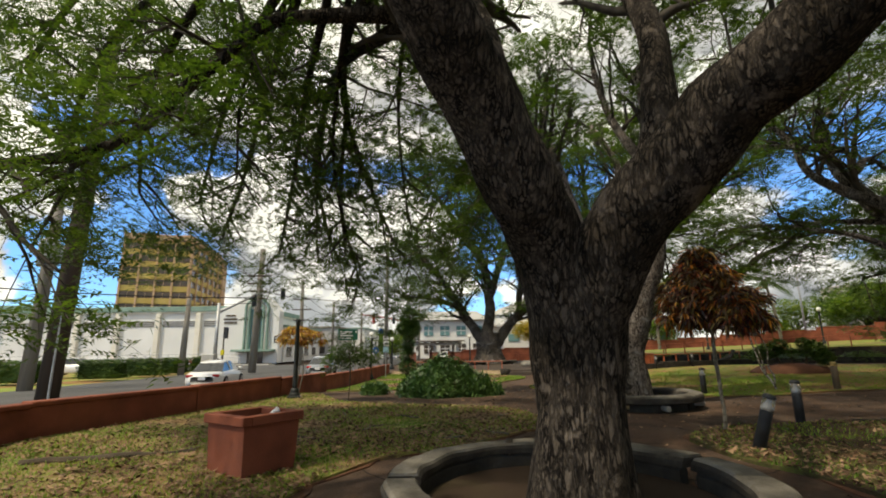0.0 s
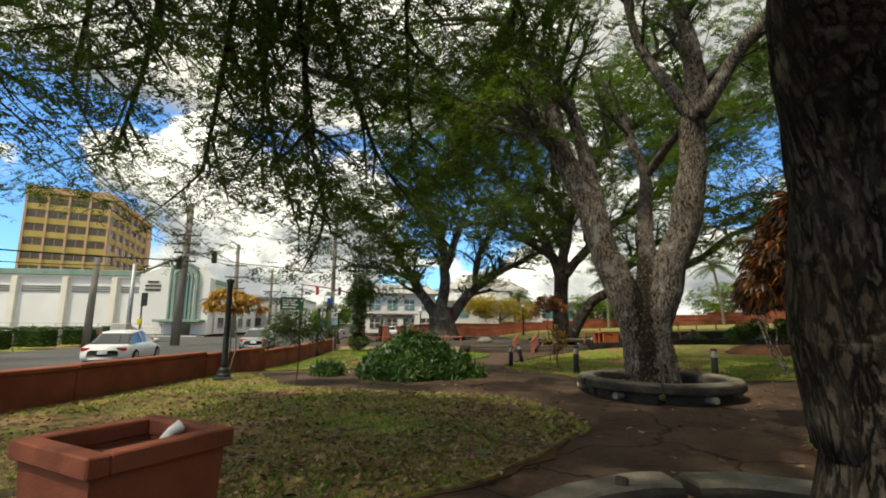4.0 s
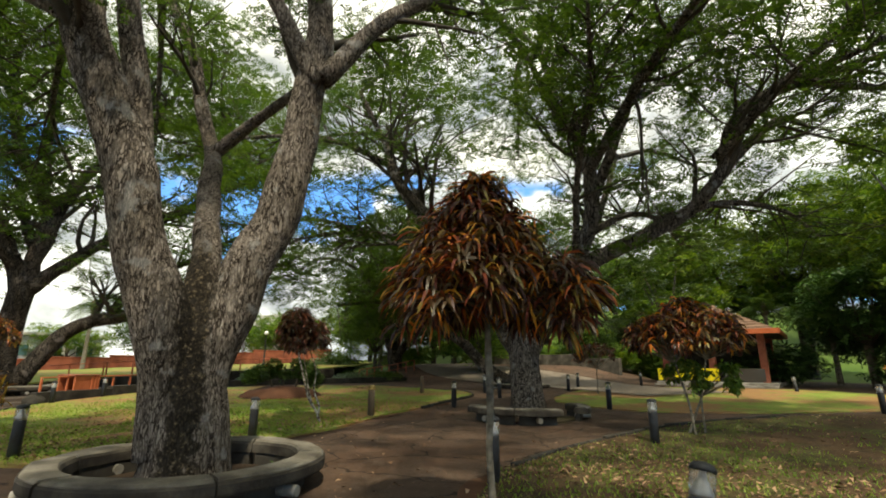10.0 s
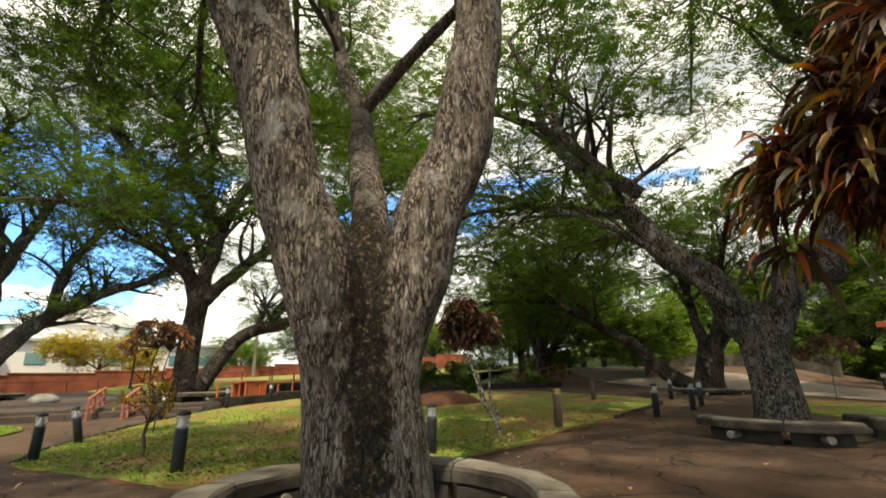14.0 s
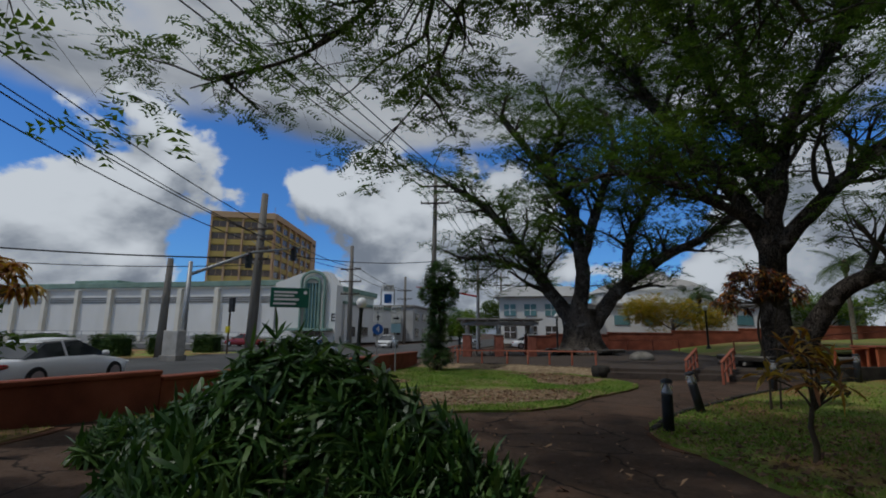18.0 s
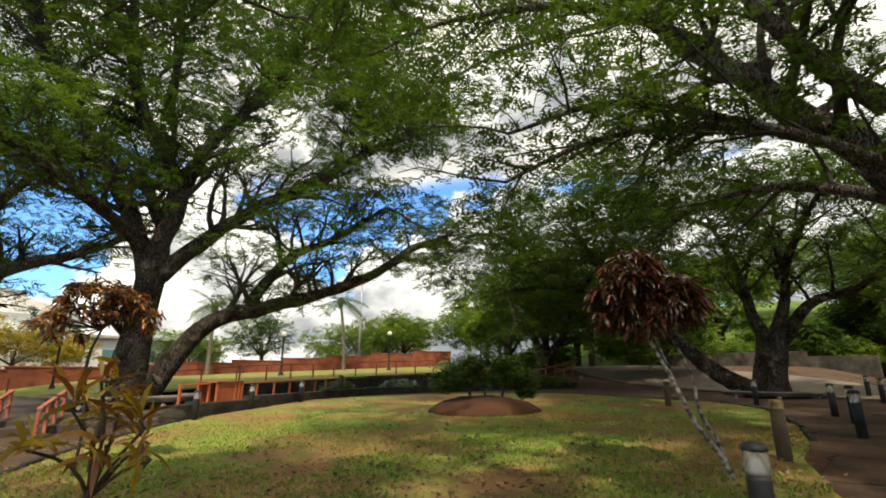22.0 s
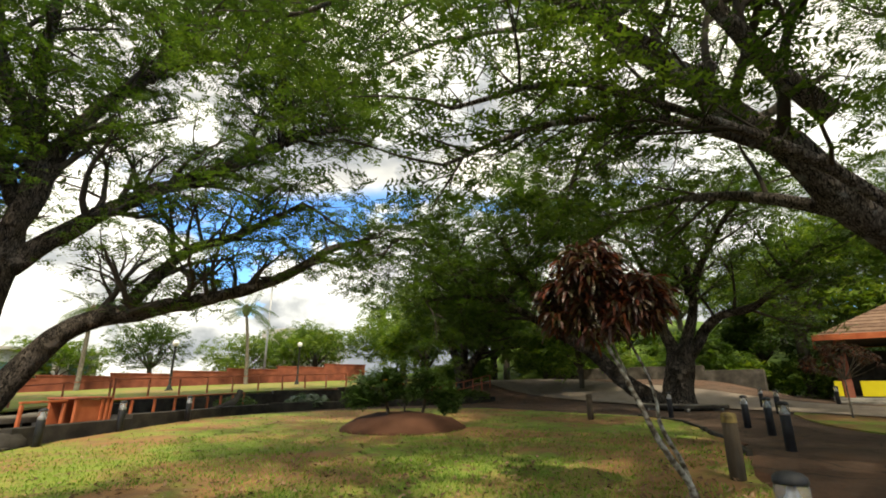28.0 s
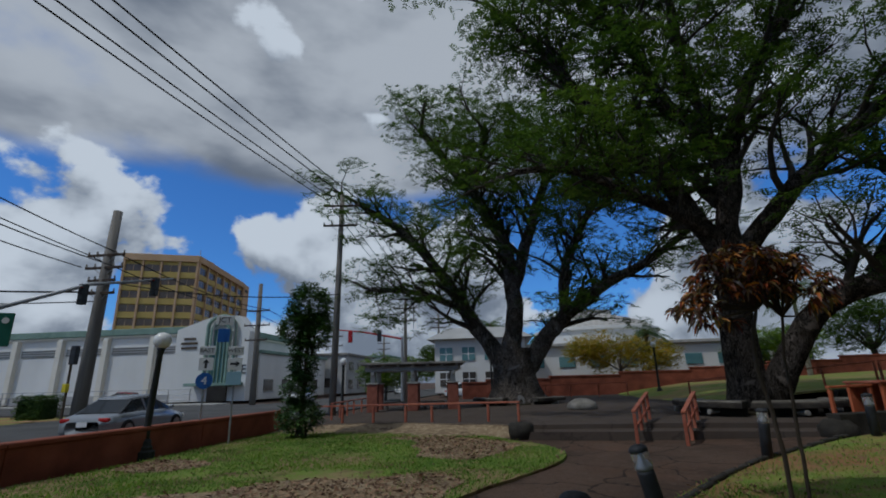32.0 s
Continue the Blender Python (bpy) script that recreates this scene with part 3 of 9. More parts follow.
        if smooth:
            me.polygons.foreach_set("use_smooth", [True] * len(me.polygons))
        me.update()
        return me


def part(name, geo, mat, parent=None, label="", smooth=False):
    ob = new(name, geo.mesh(name, mat, smooth))
    if parent is not None:
        ob.parent = parent
    if label:
        tagged(ob, label)
    return ob


def thing(name, x, y, z, label, category, group="", turn=0.0, kind=""):
    ob = new(name)
    ob.matrix_world = pose(x, y, z, 0, 0, turn)
    ob.empty_display_size = 0.2
    return tagged(ob, label, category, group, kind)


def whole(name, geo, mat, label, category="", group="", kind="", smooth=False):
    return tagged(part(name, geo, mat, None, "", smooth), label, category, group, kind)


def smoothstep(v, a, b):
    t = min(1.0, max(0.0, (v - a) / (b - a)))
    return t * t * (3 - 2 * t)


def gz(x, y):
    """The height of the ground."""
    z = 0.26 * smoothstep(x, 9, 20) + 0.3 * smoothstep(x, 20, 42)
    z -= 0.2 * smoothstep(y, 19, 25) * (1 - smoothstep(x, 6, 14))
    z += 1.1 * smoothstep(y, 44, 62) * smoothstep(x, 10, 34)
    z += 1.5 * smoothstep(x, 34.5, 47) * smoothstep(y, 9, 17) * (1 - smoothstep(y, 33, 41))
    z += 1.4 * smoothstep(x, 48, 90) * (1 - smoothstep(abs(y - 20), 50, 90))
    z -= 0.12 * smoothstep(-x, 7, 12)
    return z


def pz(x):
    """The height of the plaza, which falls towards the street."""
    return 0.075 + 0.0145 * x


def bank_z(x, y):
    """The height of the grass bank behind the plaza."""
    return max(0.22 + (0.76 + 0.04 * (x - 20)) * smoothstep(x, 12, 20), gz(x, y))


def curve_pts(pts, step=0.3):
    """A smooth line through control points (x, y, z[, r]), resampled at about step."""
    p = [np.array(q, float) for q in pts]
    p = [2 * p[0] - p[1]] + p + [2 * p[-1] - p[-2]]
    out = []
    for i in range(1, len(p) - 2):
        n = max(1, int(np.linalg.norm(p[i + 1][:3] - p[i][:3]) / step))
        for k in range(n):
            t = k / n
            out.append(0.5 * (2 * p[i] + (p[i + 1] - p[i - 1]) * t + (2 * p[i - 1] - 5 * p[i] + 4 * p[i + 1] - p[i + 2]) * t * t + (3 * p[i] - p[i - 1] - 3 * p[i + 1] + p[i + 2]) * t ** 3))
    out.append(p[-2])
    return out


def quads_mesh(name, corners, mat):
    """A mesh of loose leaves from an array (n, corners of each, 3)."""
    n, k = corners.shape[:2]
    me = bpy.data.meshes.new(name)
    me.vertices.add(k * n)
    me.vertices.foreach_set("co", np.ascontiguousarray(corners, dtype=np.float32).ravel())
    me.loops.add(k * n)
    me.loops.foreach_set("vertex_index", np.arange(k * n, dtype=np.int32))
    me.polygons.add(n)
    me.polygons.foreach_set("loop_start", np.arange(0, k * n, k, dtype=np.int32))
    me.materials.append(M[mat])
    me.update(calc_edges=True)
    return me


def unit(a):
    return a / np.maximum(np.linalg.norm(a, axis=-1, keepdims=True), 1e-6)


def leaf_cloud(rng, anchors, per, spread, flat, size, pinnate=8, droop=0.25):
    """Feathery sprays of three-cornered leaflets round each anchor."""
    a = np.repeat(np.array(anchors, float), per, axis=0)
    n = len(a)
    c = a + rng.normal(size=(n, 3)) * np.array([spread, spread, spread * flat])
    th = rng.uniform(0, 2 * np.pi, n)
    ax = np.stack([np.cos(th), np.sin(th), rng.normal(-droop, 0.35, n)], 1)
    ax = unit(ax)
    nrm = unit(np.stack([rng.normal(0, 0.35, n), rng.normal(0, 0.35, n), np.ones(n)], 1))
    sd = unit(np.cross(nrm, ax))
    half = pinnate // 2
    ln = size * rng.uniform(0.75, 1.3, n)
    out = []
    for k in range(half):
        for s in (-1, 1):
            base = c + ax * (ln * (0.75 * k))[:, None]
            d = unit(ax * 0.55 + sd * s + rng.normal(0, 0.18, (n, 3)))
            w = unit(np.cross(nrm, d)) * (ln * 0.27)[:, None]
            tip = base + d * ln[:, None]
            back = base + d * (ln * 0.12)[:, None]
            out.append(np.stack([back + w, tip, back - w], 1))
    return np.concatenate(out, 0)


def strap_leaves(rng, centres, dirs, length, width, segs=4, sag=0.9):
    """Long drooping leaves as strips of quads."""
    n = len(centres)
    ln = length * rng.uniform(0.65, 1.2, n)
    d = unit(dirs)
    p = centres.copy()
    prev = None
    out = []
    side = unit(np.cross(d, np.array([0, 0, 1.0]) + rng.normal(0, 0.25, (n, 3))))
    twist = rng.normal(0, 0.3, (n, 1))
    prof = [0.35, 0.95, 1.0, 0.75, 0.05]
    for s in range(segs + 1):
        w = width * prof[int(round(s * 4 / segs))] * 0.5
        sv = unit(side + twist * s * np.cross(d, side))
        edge = (p - sv * w, p + sv * w)
        if prev is not None:
            out.append(np.stack([prev[0], prev[1], edge[1], edge[0]], 1))
        prev = edge
        p = p + d * (ln / segs)[:, None]
        d = unit(d + np.array([0, 0, -sag / segs]) + rng.normal(0, 0.06, (n, 3)))
    return np.stack(out, 1).reshape(-1, 4, 3)


def merge_strips(corners, segs):
    """Joins the quads of each strip, so that a leaf is one island."""
    n = len(corners) // segs
    q = corners.reshape(n, segs, 4, 3)
    verts = np.concatenate([q[:, 0, 0:2], np.stack([q[:, :, 3], q[:, :, 2]], 2).reshape(n, segs * 2, 3)], 1)
    faces = []
    for s in range(segs):
        a, b = 2 * s, 2 * s + 1
        faces.append([a, b, b + 2, a + 2])
    faces = np.array(faces)[None] + (np.arange(n) * (2 * segs + 2))[:, None, None]
    return verts.reshape(-1, 3), faces.reshape(-1, 4)


def strip_mesh(name, corners, segs, mat):
    verts, faces = merge_strips(corners, segs)
    me = bpy.data.meshes.new(name)
    me.vertices.add(len(verts))
    me.vertices.foreach_set("co", np.ascontiguousarray(verts, dtype=np.float32).ravel())
    me.loops.add(4 * len(faces))
    me.loops.foreach_set("vertex_index", np.ascontiguousarray(faces, dtype=np.int32).ravel())
    me.polygons.add(len(faces))
    me.polygons.foreach_set("loop_start", np.arange(0, 4 * len(faces), 4, dtype=np.int32))
    me.polygons.foreach_set("use_smooth", np.ones(len(faces), dtype=bool))
    me.materials.append(M[mat])
    me.update(calc_edges=True)
    return me


# ---- ground ----
def build_ground():
    xs = sorted(set([-1500, -700, -300, -150, -100, -75, -60] + list(range(-50, 91, 1)) + [100, 115, 140, 200, 350, 700, 1500]))
    ys = sorted(set([-1500, -700, -300, -150, -80, -50, -35] + list(range(-24, 71, 1)) + [75, 82, 92, 110, 150, 250, 500, 1000, 1800]))
    g = Geo()
    g.v = [(x, y, gz(x, y) - 0.004 + (0.012 * noise.noise(Vector((x * 0.9, y * 0.9, 0))))) for y in ys for x in xs]
    n = len(xs)
    g.f = [(j * n + i, j * n + i + 1, (j + 1) * n + i + 1, (j + 1) * n + i) for j in range(len(ys) - 1) for i in range(n - 1)]
    whole("ground", g, "asphalt", "brown cracked asphalt and trodden earth park ground", "ground", kind="structure", smooth=True)


def wavy(poly, step=0.35, amount=0.14, seed=0.0):
    """A closed outline through the corners, rounded and made uneven."""
    n = len(poly)
    out = []
    for i in range(n):
        p0, p1, p2, p3 = (np.array(poly[(i + k) % n], float) for k in (-1, 0, 1, 2))
        m = max(2, int(np.linalg.norm(p2 - p1) / step))
        for k in range(m):
            t = k / m
            q = 0.5 * (2 * p1 + (p2 - p0) * t + (2 * p0 - 5 * p1 + 4 * p2 - p3) * t * t + (3 * p1 - p0 - 3 * p2 + p3) * t ** 3)
            d = noise.noise_vector(Vector((q[0] * 0.8 + seed, q[1] * 0.8, 0.3)))
            e = noise.noise_vector(Vector((q[0] * 3 + seed, q[1] * 3, 0.7)))
            out.append((q[0] + amount * (d[0] + 0.4 * e[0]), q[1] + amount * (d[1] + 0.4 * e[1])))
    return out


def inside(poly, x, y):
    """Which of the points lie in the polygon (arrays)."""
    x, y = np.asarray(x), np.asarray(y)
    r = np.zeros(x.shape, bool)
    n = len(poly)
    for i in range(n):
        x1, y1 = poly[i]
        x2, y2 = poly[(i + 1) % n]
        if y1 == y2:
            continue
        c = (y1 > y) != (y2 > y)
        r ^= c & (x < (x2 - x1) * (y - y1) / (y2 - y1) + x1)
    return r


def sheet(name, poly, rise, mat, label, lumps=0.03, cell=0.8, base=gz, category="lawn"):
    """A raised sheet of turf or paving with an uneven edge that drops to the ground."""
    from mathutils.geometry import delaunay_2d_cdt
    n = len(poly)
    pts = [Vector(p) for p in poly]
    xs, ys = [p[0] for p in poly], [p[1] for p in poly]
    gx, gy = np.meshgrid(np.arange(min(xs), max(xs), cell), np.arange(min(ys), max(ys), cell))
    gx, gy = gx.ravel(), gy.ravel()
    ok = inside(poly, gx, gy)
    pts += [Vector((a, b)) for a, b in zip(gx[ok], gy[ok])]
    vv, ee, ff, *_ = delaunay_2d_cdt(pts, [(i, (i + 1) % n) for i in range(n)], [], 1, 1e-4)
    g = Geo()
    g.v = [(p.x, p.y, base(p.x, p.y) + rise + lumps * noise.noise(Vector((p.x * 0.6, p.y * 0.6, 2.0)))) for p in vv]
    g.f = [tuple(f) for f in ff]
    count = {}
    for f in g.f:
        for i in range(len(f)):
            a, b = f[i], f[(i + 1) % len(f)]
            count[(min(a, b), max(a, b))] = count.get((min(a, b), max(a, b)), 0) + 1
    low = {}
    for f in list(g.f):
        for i in range(len(f)):
            a, b = f[i], f[(i + 1) % len(f)]
            if count[(min(a, b), max(a, b))] == 1:
                for q in (a, b):
                    if q not in low:
                        low[q] = len(g.v)
                        x, y, _ = g.v[q]
                        g.v.append((x, y, base(x, y) - 0.05))
                g.f.append((b, a, low[a], low[b]))
    return whole(name, g, mat, label, category, kind="structure")


LAWN_NEAR = wavy([(-8.9, 9.5), (-9.6, 5), (-9, -4), (-3, -8), (-1.6, -2), (-1.9, 2.5), (-2.0, 5.5), (-1.2, 7.8), (0.7, 9.4), (1.6, 10.4), (2.4, 11.2), (2.4, 12.8), (1.9, 14.5), (0.6, 15.1), (-1.6, 16.0), (-3.6, 17.1), (-5.0, 20.0), (-5.9, 21.0), (-7.2, 15.5)], seed=1)
LAWN_STRIP = wavy([(-5.6, 23.0), (-4.4, 22.6), (-3.0, 23.4), (-0.9, 24.6), (1.2, 25.8), (2.4, 26.5), (3.6, 28.6), (5.5, 32.4), (4.8, 34.6), (3.2, 36.8), (0.2, 38.0), (-2.6, 38.9), (-4.3, 38.2), (-4.7, 30)], seed=2)
LAWN_ISLAND = wavy([(4.3, 24.3), (4.75, 21.5), (5.3, 19.0), (6.3, 17.6), (8.0, 17.2), (11.4, 17.1), (14.3, 17.3), (17.0, 17.3), (20.0, 17.6), (24.5, 18.4), (27.0, 20.0), (28.5, 24), (30, 28), (27.0, 34.0), (21.0, 36.4), (16.0, 34.6), (12.0, 33.2), (9.4, 31.5), (7.0, 28.9), (5.2, 26.3)], seed=3)
LAWN_RIGHT = wavy([(4.9, 9.7), (4.7, 8.1), (5.2, 5.0), (4.8, -3), (9, -8), (24, -7), (22, 1.5), (19.5, 5.5), (16.1, 8.5), (14.0, 9.6), (11.6, 10.6), (9.3, 11.2), (7.2, 10.9), (5.9, 10.5)], seed=4)
LAWN_FAR = wavy([(19.5, 9.9), (21.5, 5.0), (25.5, 1.0), (33.0, -1.5), (37.0, 2.5), (36.5, 9.5), (34.0, 13.0), (28.5, 14.2), (23.0, 13.6)], seed=5)
LAWN_BACK = wavy([(13.0, 47.5), (16.5, 44.6), (20.0, 42.4), (28, 41.2), (37, 38.2), (45, 40), (56, 46), (54, 52.3), (46, 57.6), (36, 61.2), (26, 63.2), (14, 63.0)], seed=6)
VERGE = wavy([(-23.2, 24), (-23.0, 36), (-23.0, 48), (-27, 52), (-60, 54), (-60, 20), (-34, 12)], seed=7)


BARE_PATCHES = [wavy([(-3.4, 25.3), (-1.6, 25.5), (0.4, 26.3), (2.1, 27.3), (3.3, 29.0), (3.0, 30.2), (1.6, 29.6), (0.2, 29.3), (-0.9, 28.4), (-2.2, 27.9), (-3.6, 26.8)], 0.2, 0.42, 8),
                wavy([(2.2, 32.2), (3.4, 32.0), (4.4, 33.2), (4.3, 34.4), (3.2, 35.8), (1.6, 36.5), (0.6, 36.0), (1.6, 34.8)], 0.2, 0.42, 9), wavy([(-4.3, 30.6), (-3.0, 30.4), (-2.2, 31.0), (-2.8, 31.8), (-4.2, 31.9)], 0.2, 0.3, 10)]


def turn_way(poly):
    return sum(a[0] * b[1] - a[1] * b[0] for a, b in zip(poly, poly[1:] + poly[:1]))


def build_lawns():
    build_ground()
    sheet("lawn_near", LAWN_NEAR, 0.045, "lawn_littered", "worn green lawn strewn with dry leaves", cell=0.5)
    for poly in (LAWN_NEAR, LAWN_RIGHT, LAWN_ISLAND):
        wide = []
        for (ax, ay), (bx, by), (cx, cy) in zip(poly[-1:] + poly[:-1], poly, poly[1:] + poly[:1]):
            d = math.hypot(cx - ax, cy - ay) or 1.0
            k = (1 if turn_way(poly) > 0 else -1) * (0.02 + 0.55 * noise.noise(Vector((bx * 0.45, by * 0.45, 7))) + 0.14 * noise.noise(Vector((bx * 2.0, by * 2.0, 1))))
            wide.append((bx + (cy - ay) / d * k, by - (cx - ax) / d * k))
        sheet("soil_border", wide, 0.016, "soil_edge", "bare reddish earth along the edge of the path", lumps=0.008, cell=0.6, category="bare earth")
    sheet("lawn_strip", LAWN_STRIP, 0.05, "lawn_sunny", "mown green lawn with bare straw patches")
    for poly in BARE_PATCHES:
        sheet("bare_patch", poly, 0.062, "straw", "bare patch of straw and brown dirt in the lawn", cell=0.5, category="bare earth")
    sheet("lawn_island", LAWN_ISLAND, 0.05, "lawn", "patchy green lawn island with bollards along its edge")
    sheet("lawn_right", LAWN_RIGHT, 0.06, "lawn_worn_shaded", "shaded lawn with leaf litter and an edging")
    sheet("lawn_far", LAWN_FAR, 0.03, "lawn", "bright green lawn before the pavilion")
    sheet("lawn_back", LAWN_BACK, 0.03, "lawn_bank", "sunny grass bank below the boundary wall", cell=1.5, base=bank_z)
    sheet("verge", VERGE, 0.1, "lawn", "green roadside verge with clipped hedges", cell=2.5)


build_lawns()


def road_and_plaza():
    g = Geo()
    edge = [(-11.4, -60), (-11.2, 6), (-10.6, 11), (-9.4, 16), (-8.2, 23), (-7.2, 32), (-6.6, 42), (-6.2, 58), (-5.0, 90), (-2, 160), (-15, 160), (-18, 90), (-19.0, 60), (-21.5, 48), (-22.4, 36), (-22.6, 20), (-22.6, -60)]
    whole("road", Geo().prism(edge, -0.3, -0.10), "road", "grey asphalt street beyond the low red wall", "road", kind="structure")
    g = Geo().prism([(-18, 52), (-120, 58), (-120, 70), (-18, 66)], -0.3, -0.096)
    whole("side_road", g, "road", "grey asphalt side street at the crossing", "road", kind="structure")
    g = Geo().prism([(-120, 69.5), (-24, 65.5), (-24, 68.2), (-120, 72)], -0.3, 0.0)
    whole("pavement", g, "concrete_light", "pale concrete pavement before the white building", "pavement", kind="structure")
    pl = [(-4.2, 39.6), (0.4, 38.8), (4.6, 36.6), (8.6, 35.9), (12.4, 34.8), (16.0, 36.0), (21.0, 37.8), (24.0, 44), (22, 60), (-4, 62)]
    g = Geo().prism(pl, -0.3, 0.30)
    g.v = [(x, y, z if z < 0 else pz(x)) for x, y, z in g.v]
    whole("plaza", g, "plaza", "raised plaza of stained grey paving round two large trees", "plaza", kind="structure")
    bank, line = Geo(), curve_pts([(-4.4, 39.7, 0), (-1.6, 39.25, 0), (0.4, 38.8, 0), (2.6, 37.7, 0), (4.5, 36.65, 0)], 0.35)
    for k, q in enumerate(line):
        a, b = line[max(k - 1, 0)], line[min(k + 1, len(line) - 1)]
        d = math.hypot(b[0] - a[0], b[1] - a[1])
        nx, ny = (b[1] - a[1]) / d, -(b[0] - a[0]) / d
        ease = min(1.0, 0.06 + 1.3 * (len(line) - 1 - k) / len(line) * 3)
        for out, share in ((-0.05, 1.0), (0.15, 0.88), (0.9, 0.38), (2.2 + 0.7 * noise.noise(Vector((q[0], q[1], 3))), 0.0)):
            o = out * ease if out > 0 else out
            x, y = q[0] + nx * o, q[1] + ny * o
            low = gz(x, y) - 0.02 + 0.05 * (share > 0)
            bank.v.append((x, y, low + (pz(x) + 0.006 - low) * share + 0.05 * noise.noise(Vector((x * 1.5, y * 1.5, 5))) * (0 < share < 0.95)))
        if k:
            m = 4 * (k - 1)
            bank.f += [(m + c, m + c + 4, m + c + 5, m + c + 1) for c in range(3)]
    whole("dirt_bank", bank, "straw", "worn dirt and straw bank rising to the plaza rail", "bare earth", kind="structure", smooth=True)
    g = Geo().prism([(4.7, 35.75), (8.6, 35.0), (12.3, 33.9), (12.4, 34.9), (8.6, 36.0), (4.6, 36.7)], -0.3, 0.0)
    g.v = [(x, y, z if z < -0.1 else pz(x) - 0.13) for x, y, z in g.v]
    whole("step", g, "plaza", "low stone step leading up to the plaza", "step", kind="structure")


road_and_plaza()


def wall_run(name, pts, height, thick, mat, label, base=gz, cap=0.0, cap_mat=None, drop=0.5, category="wall"):
    """A wall along a line of points, with a slightly wider coping."""
    ob = thing(name, pts[0][0], pts[0][1], 0, label, category, kind="structure")
    inv = Matrix.Translation((-pts[0][0], -pts[0][1], 0))
    for (x0, y0), (x1, y1) in zip(pts, pts[1:]):
        d = math.hypot(x1 - x0, y1 - y0)
        m = max(1, round(d / 4))
        a = math.degrees(math.atan2(y1 - y0, x1 - x0))
        for k in range(m):
            cx, cy = x0 + (x1 - x0) * (k + 0.5) / m, y0 + (y1 - y0) * (k + 0.5) / m
            z = base(cx, cy)
            g = Geo().box((cx - pts[0][0], cy - pts[0][1], z + (height - drop - cap) / 2), (d / m - 0.004, thick, height + drop - cap), 0.015, a)
            part("wall_panel", g, mat, ob)
            if cap:
                g = Geo().box((cx - pts[0][0], cy - pts[0][1], z + height - cap / 2 + 0.002), (d / m - 0.004, thick + 0.09, cap), 0.02, a)
                part("coping", g, cap_mat or mat, ob)
    return ob


STREET_WALL = [(-9.6, -20), (-9.25, 6), (-8.9, 10.4), (-7.5, 14.6), (-6.5, 19), (-5.85, 23.5), (-5.2, 29), (-4.9, 34.5), (-4.6, 39.5)]
wall_run("wall_street", STREET_WALL, 0.80, 0.30, "redwall", "low brick-red painted wall along the street", cap=0.10)
RETAIN = [(12.1, 33.9), (16.0, 35.3), (21.0, 37.0), (24.6, 37.7), (29.0, 36.0), (33.0, 32.4), (36.5, 29.5)]
wall_run("wall_retaining", RETAIN, 0.42, 0.35, "stone_dark", "low dark mossy stone retaining wall")
wall_run("wall_planter", [(17.6, 42.6), (20.0, 42.0), (28, 40.8), (37, 37.8)], 0.55, 0.35, "stone_dark", "dark stone planter wall behind the plaza", base=lambda x, y: bank_z(x, y) - 0.6, drop=0.9)


def stepped_wall():
    """The boundary wall, whose top climbs in steps."""
    ob = thing("wall_boundary", -3.6, 61, 0, "brick-red boundary wall whose coping climbs in steps", "wall", kind="structure")
    pts = [(0.6, 61.8), (2.6, 62.2), (8, 63), (14, 64), (20, 64.5), (26, 64), (31, 63), (36, 62), (41, 60.5), (46, 58.5), (51, 56), (55, 53)]
    for i, ((x0, y0), (x1, y1)) in enumerate(zip(pts, pts[1:])):
        cx, cy, d = (x0 + x1) / 2, (y0 + y1) / 2, math.hypot(x1 - x0, y1 - y0)
        a = math.degrees(math.atan2(y1 - y0, x1 - x0))
        top = 1.35 + 0.155 * i + 0.012 * i * i
        part("wall_panel", Geo().box((cx + 3.6, cy - 61, top / 2 - 0.4), (d, 0.3, top + 0.8), 0.02, a), "redwall", ob)
        part("coping", Geo().box((cx + 3.6, cy - 61, top + 0.05), (d + 0.1, 0.42, 0.12), 0.02, a), "redwall", ob)


stepped_wall()


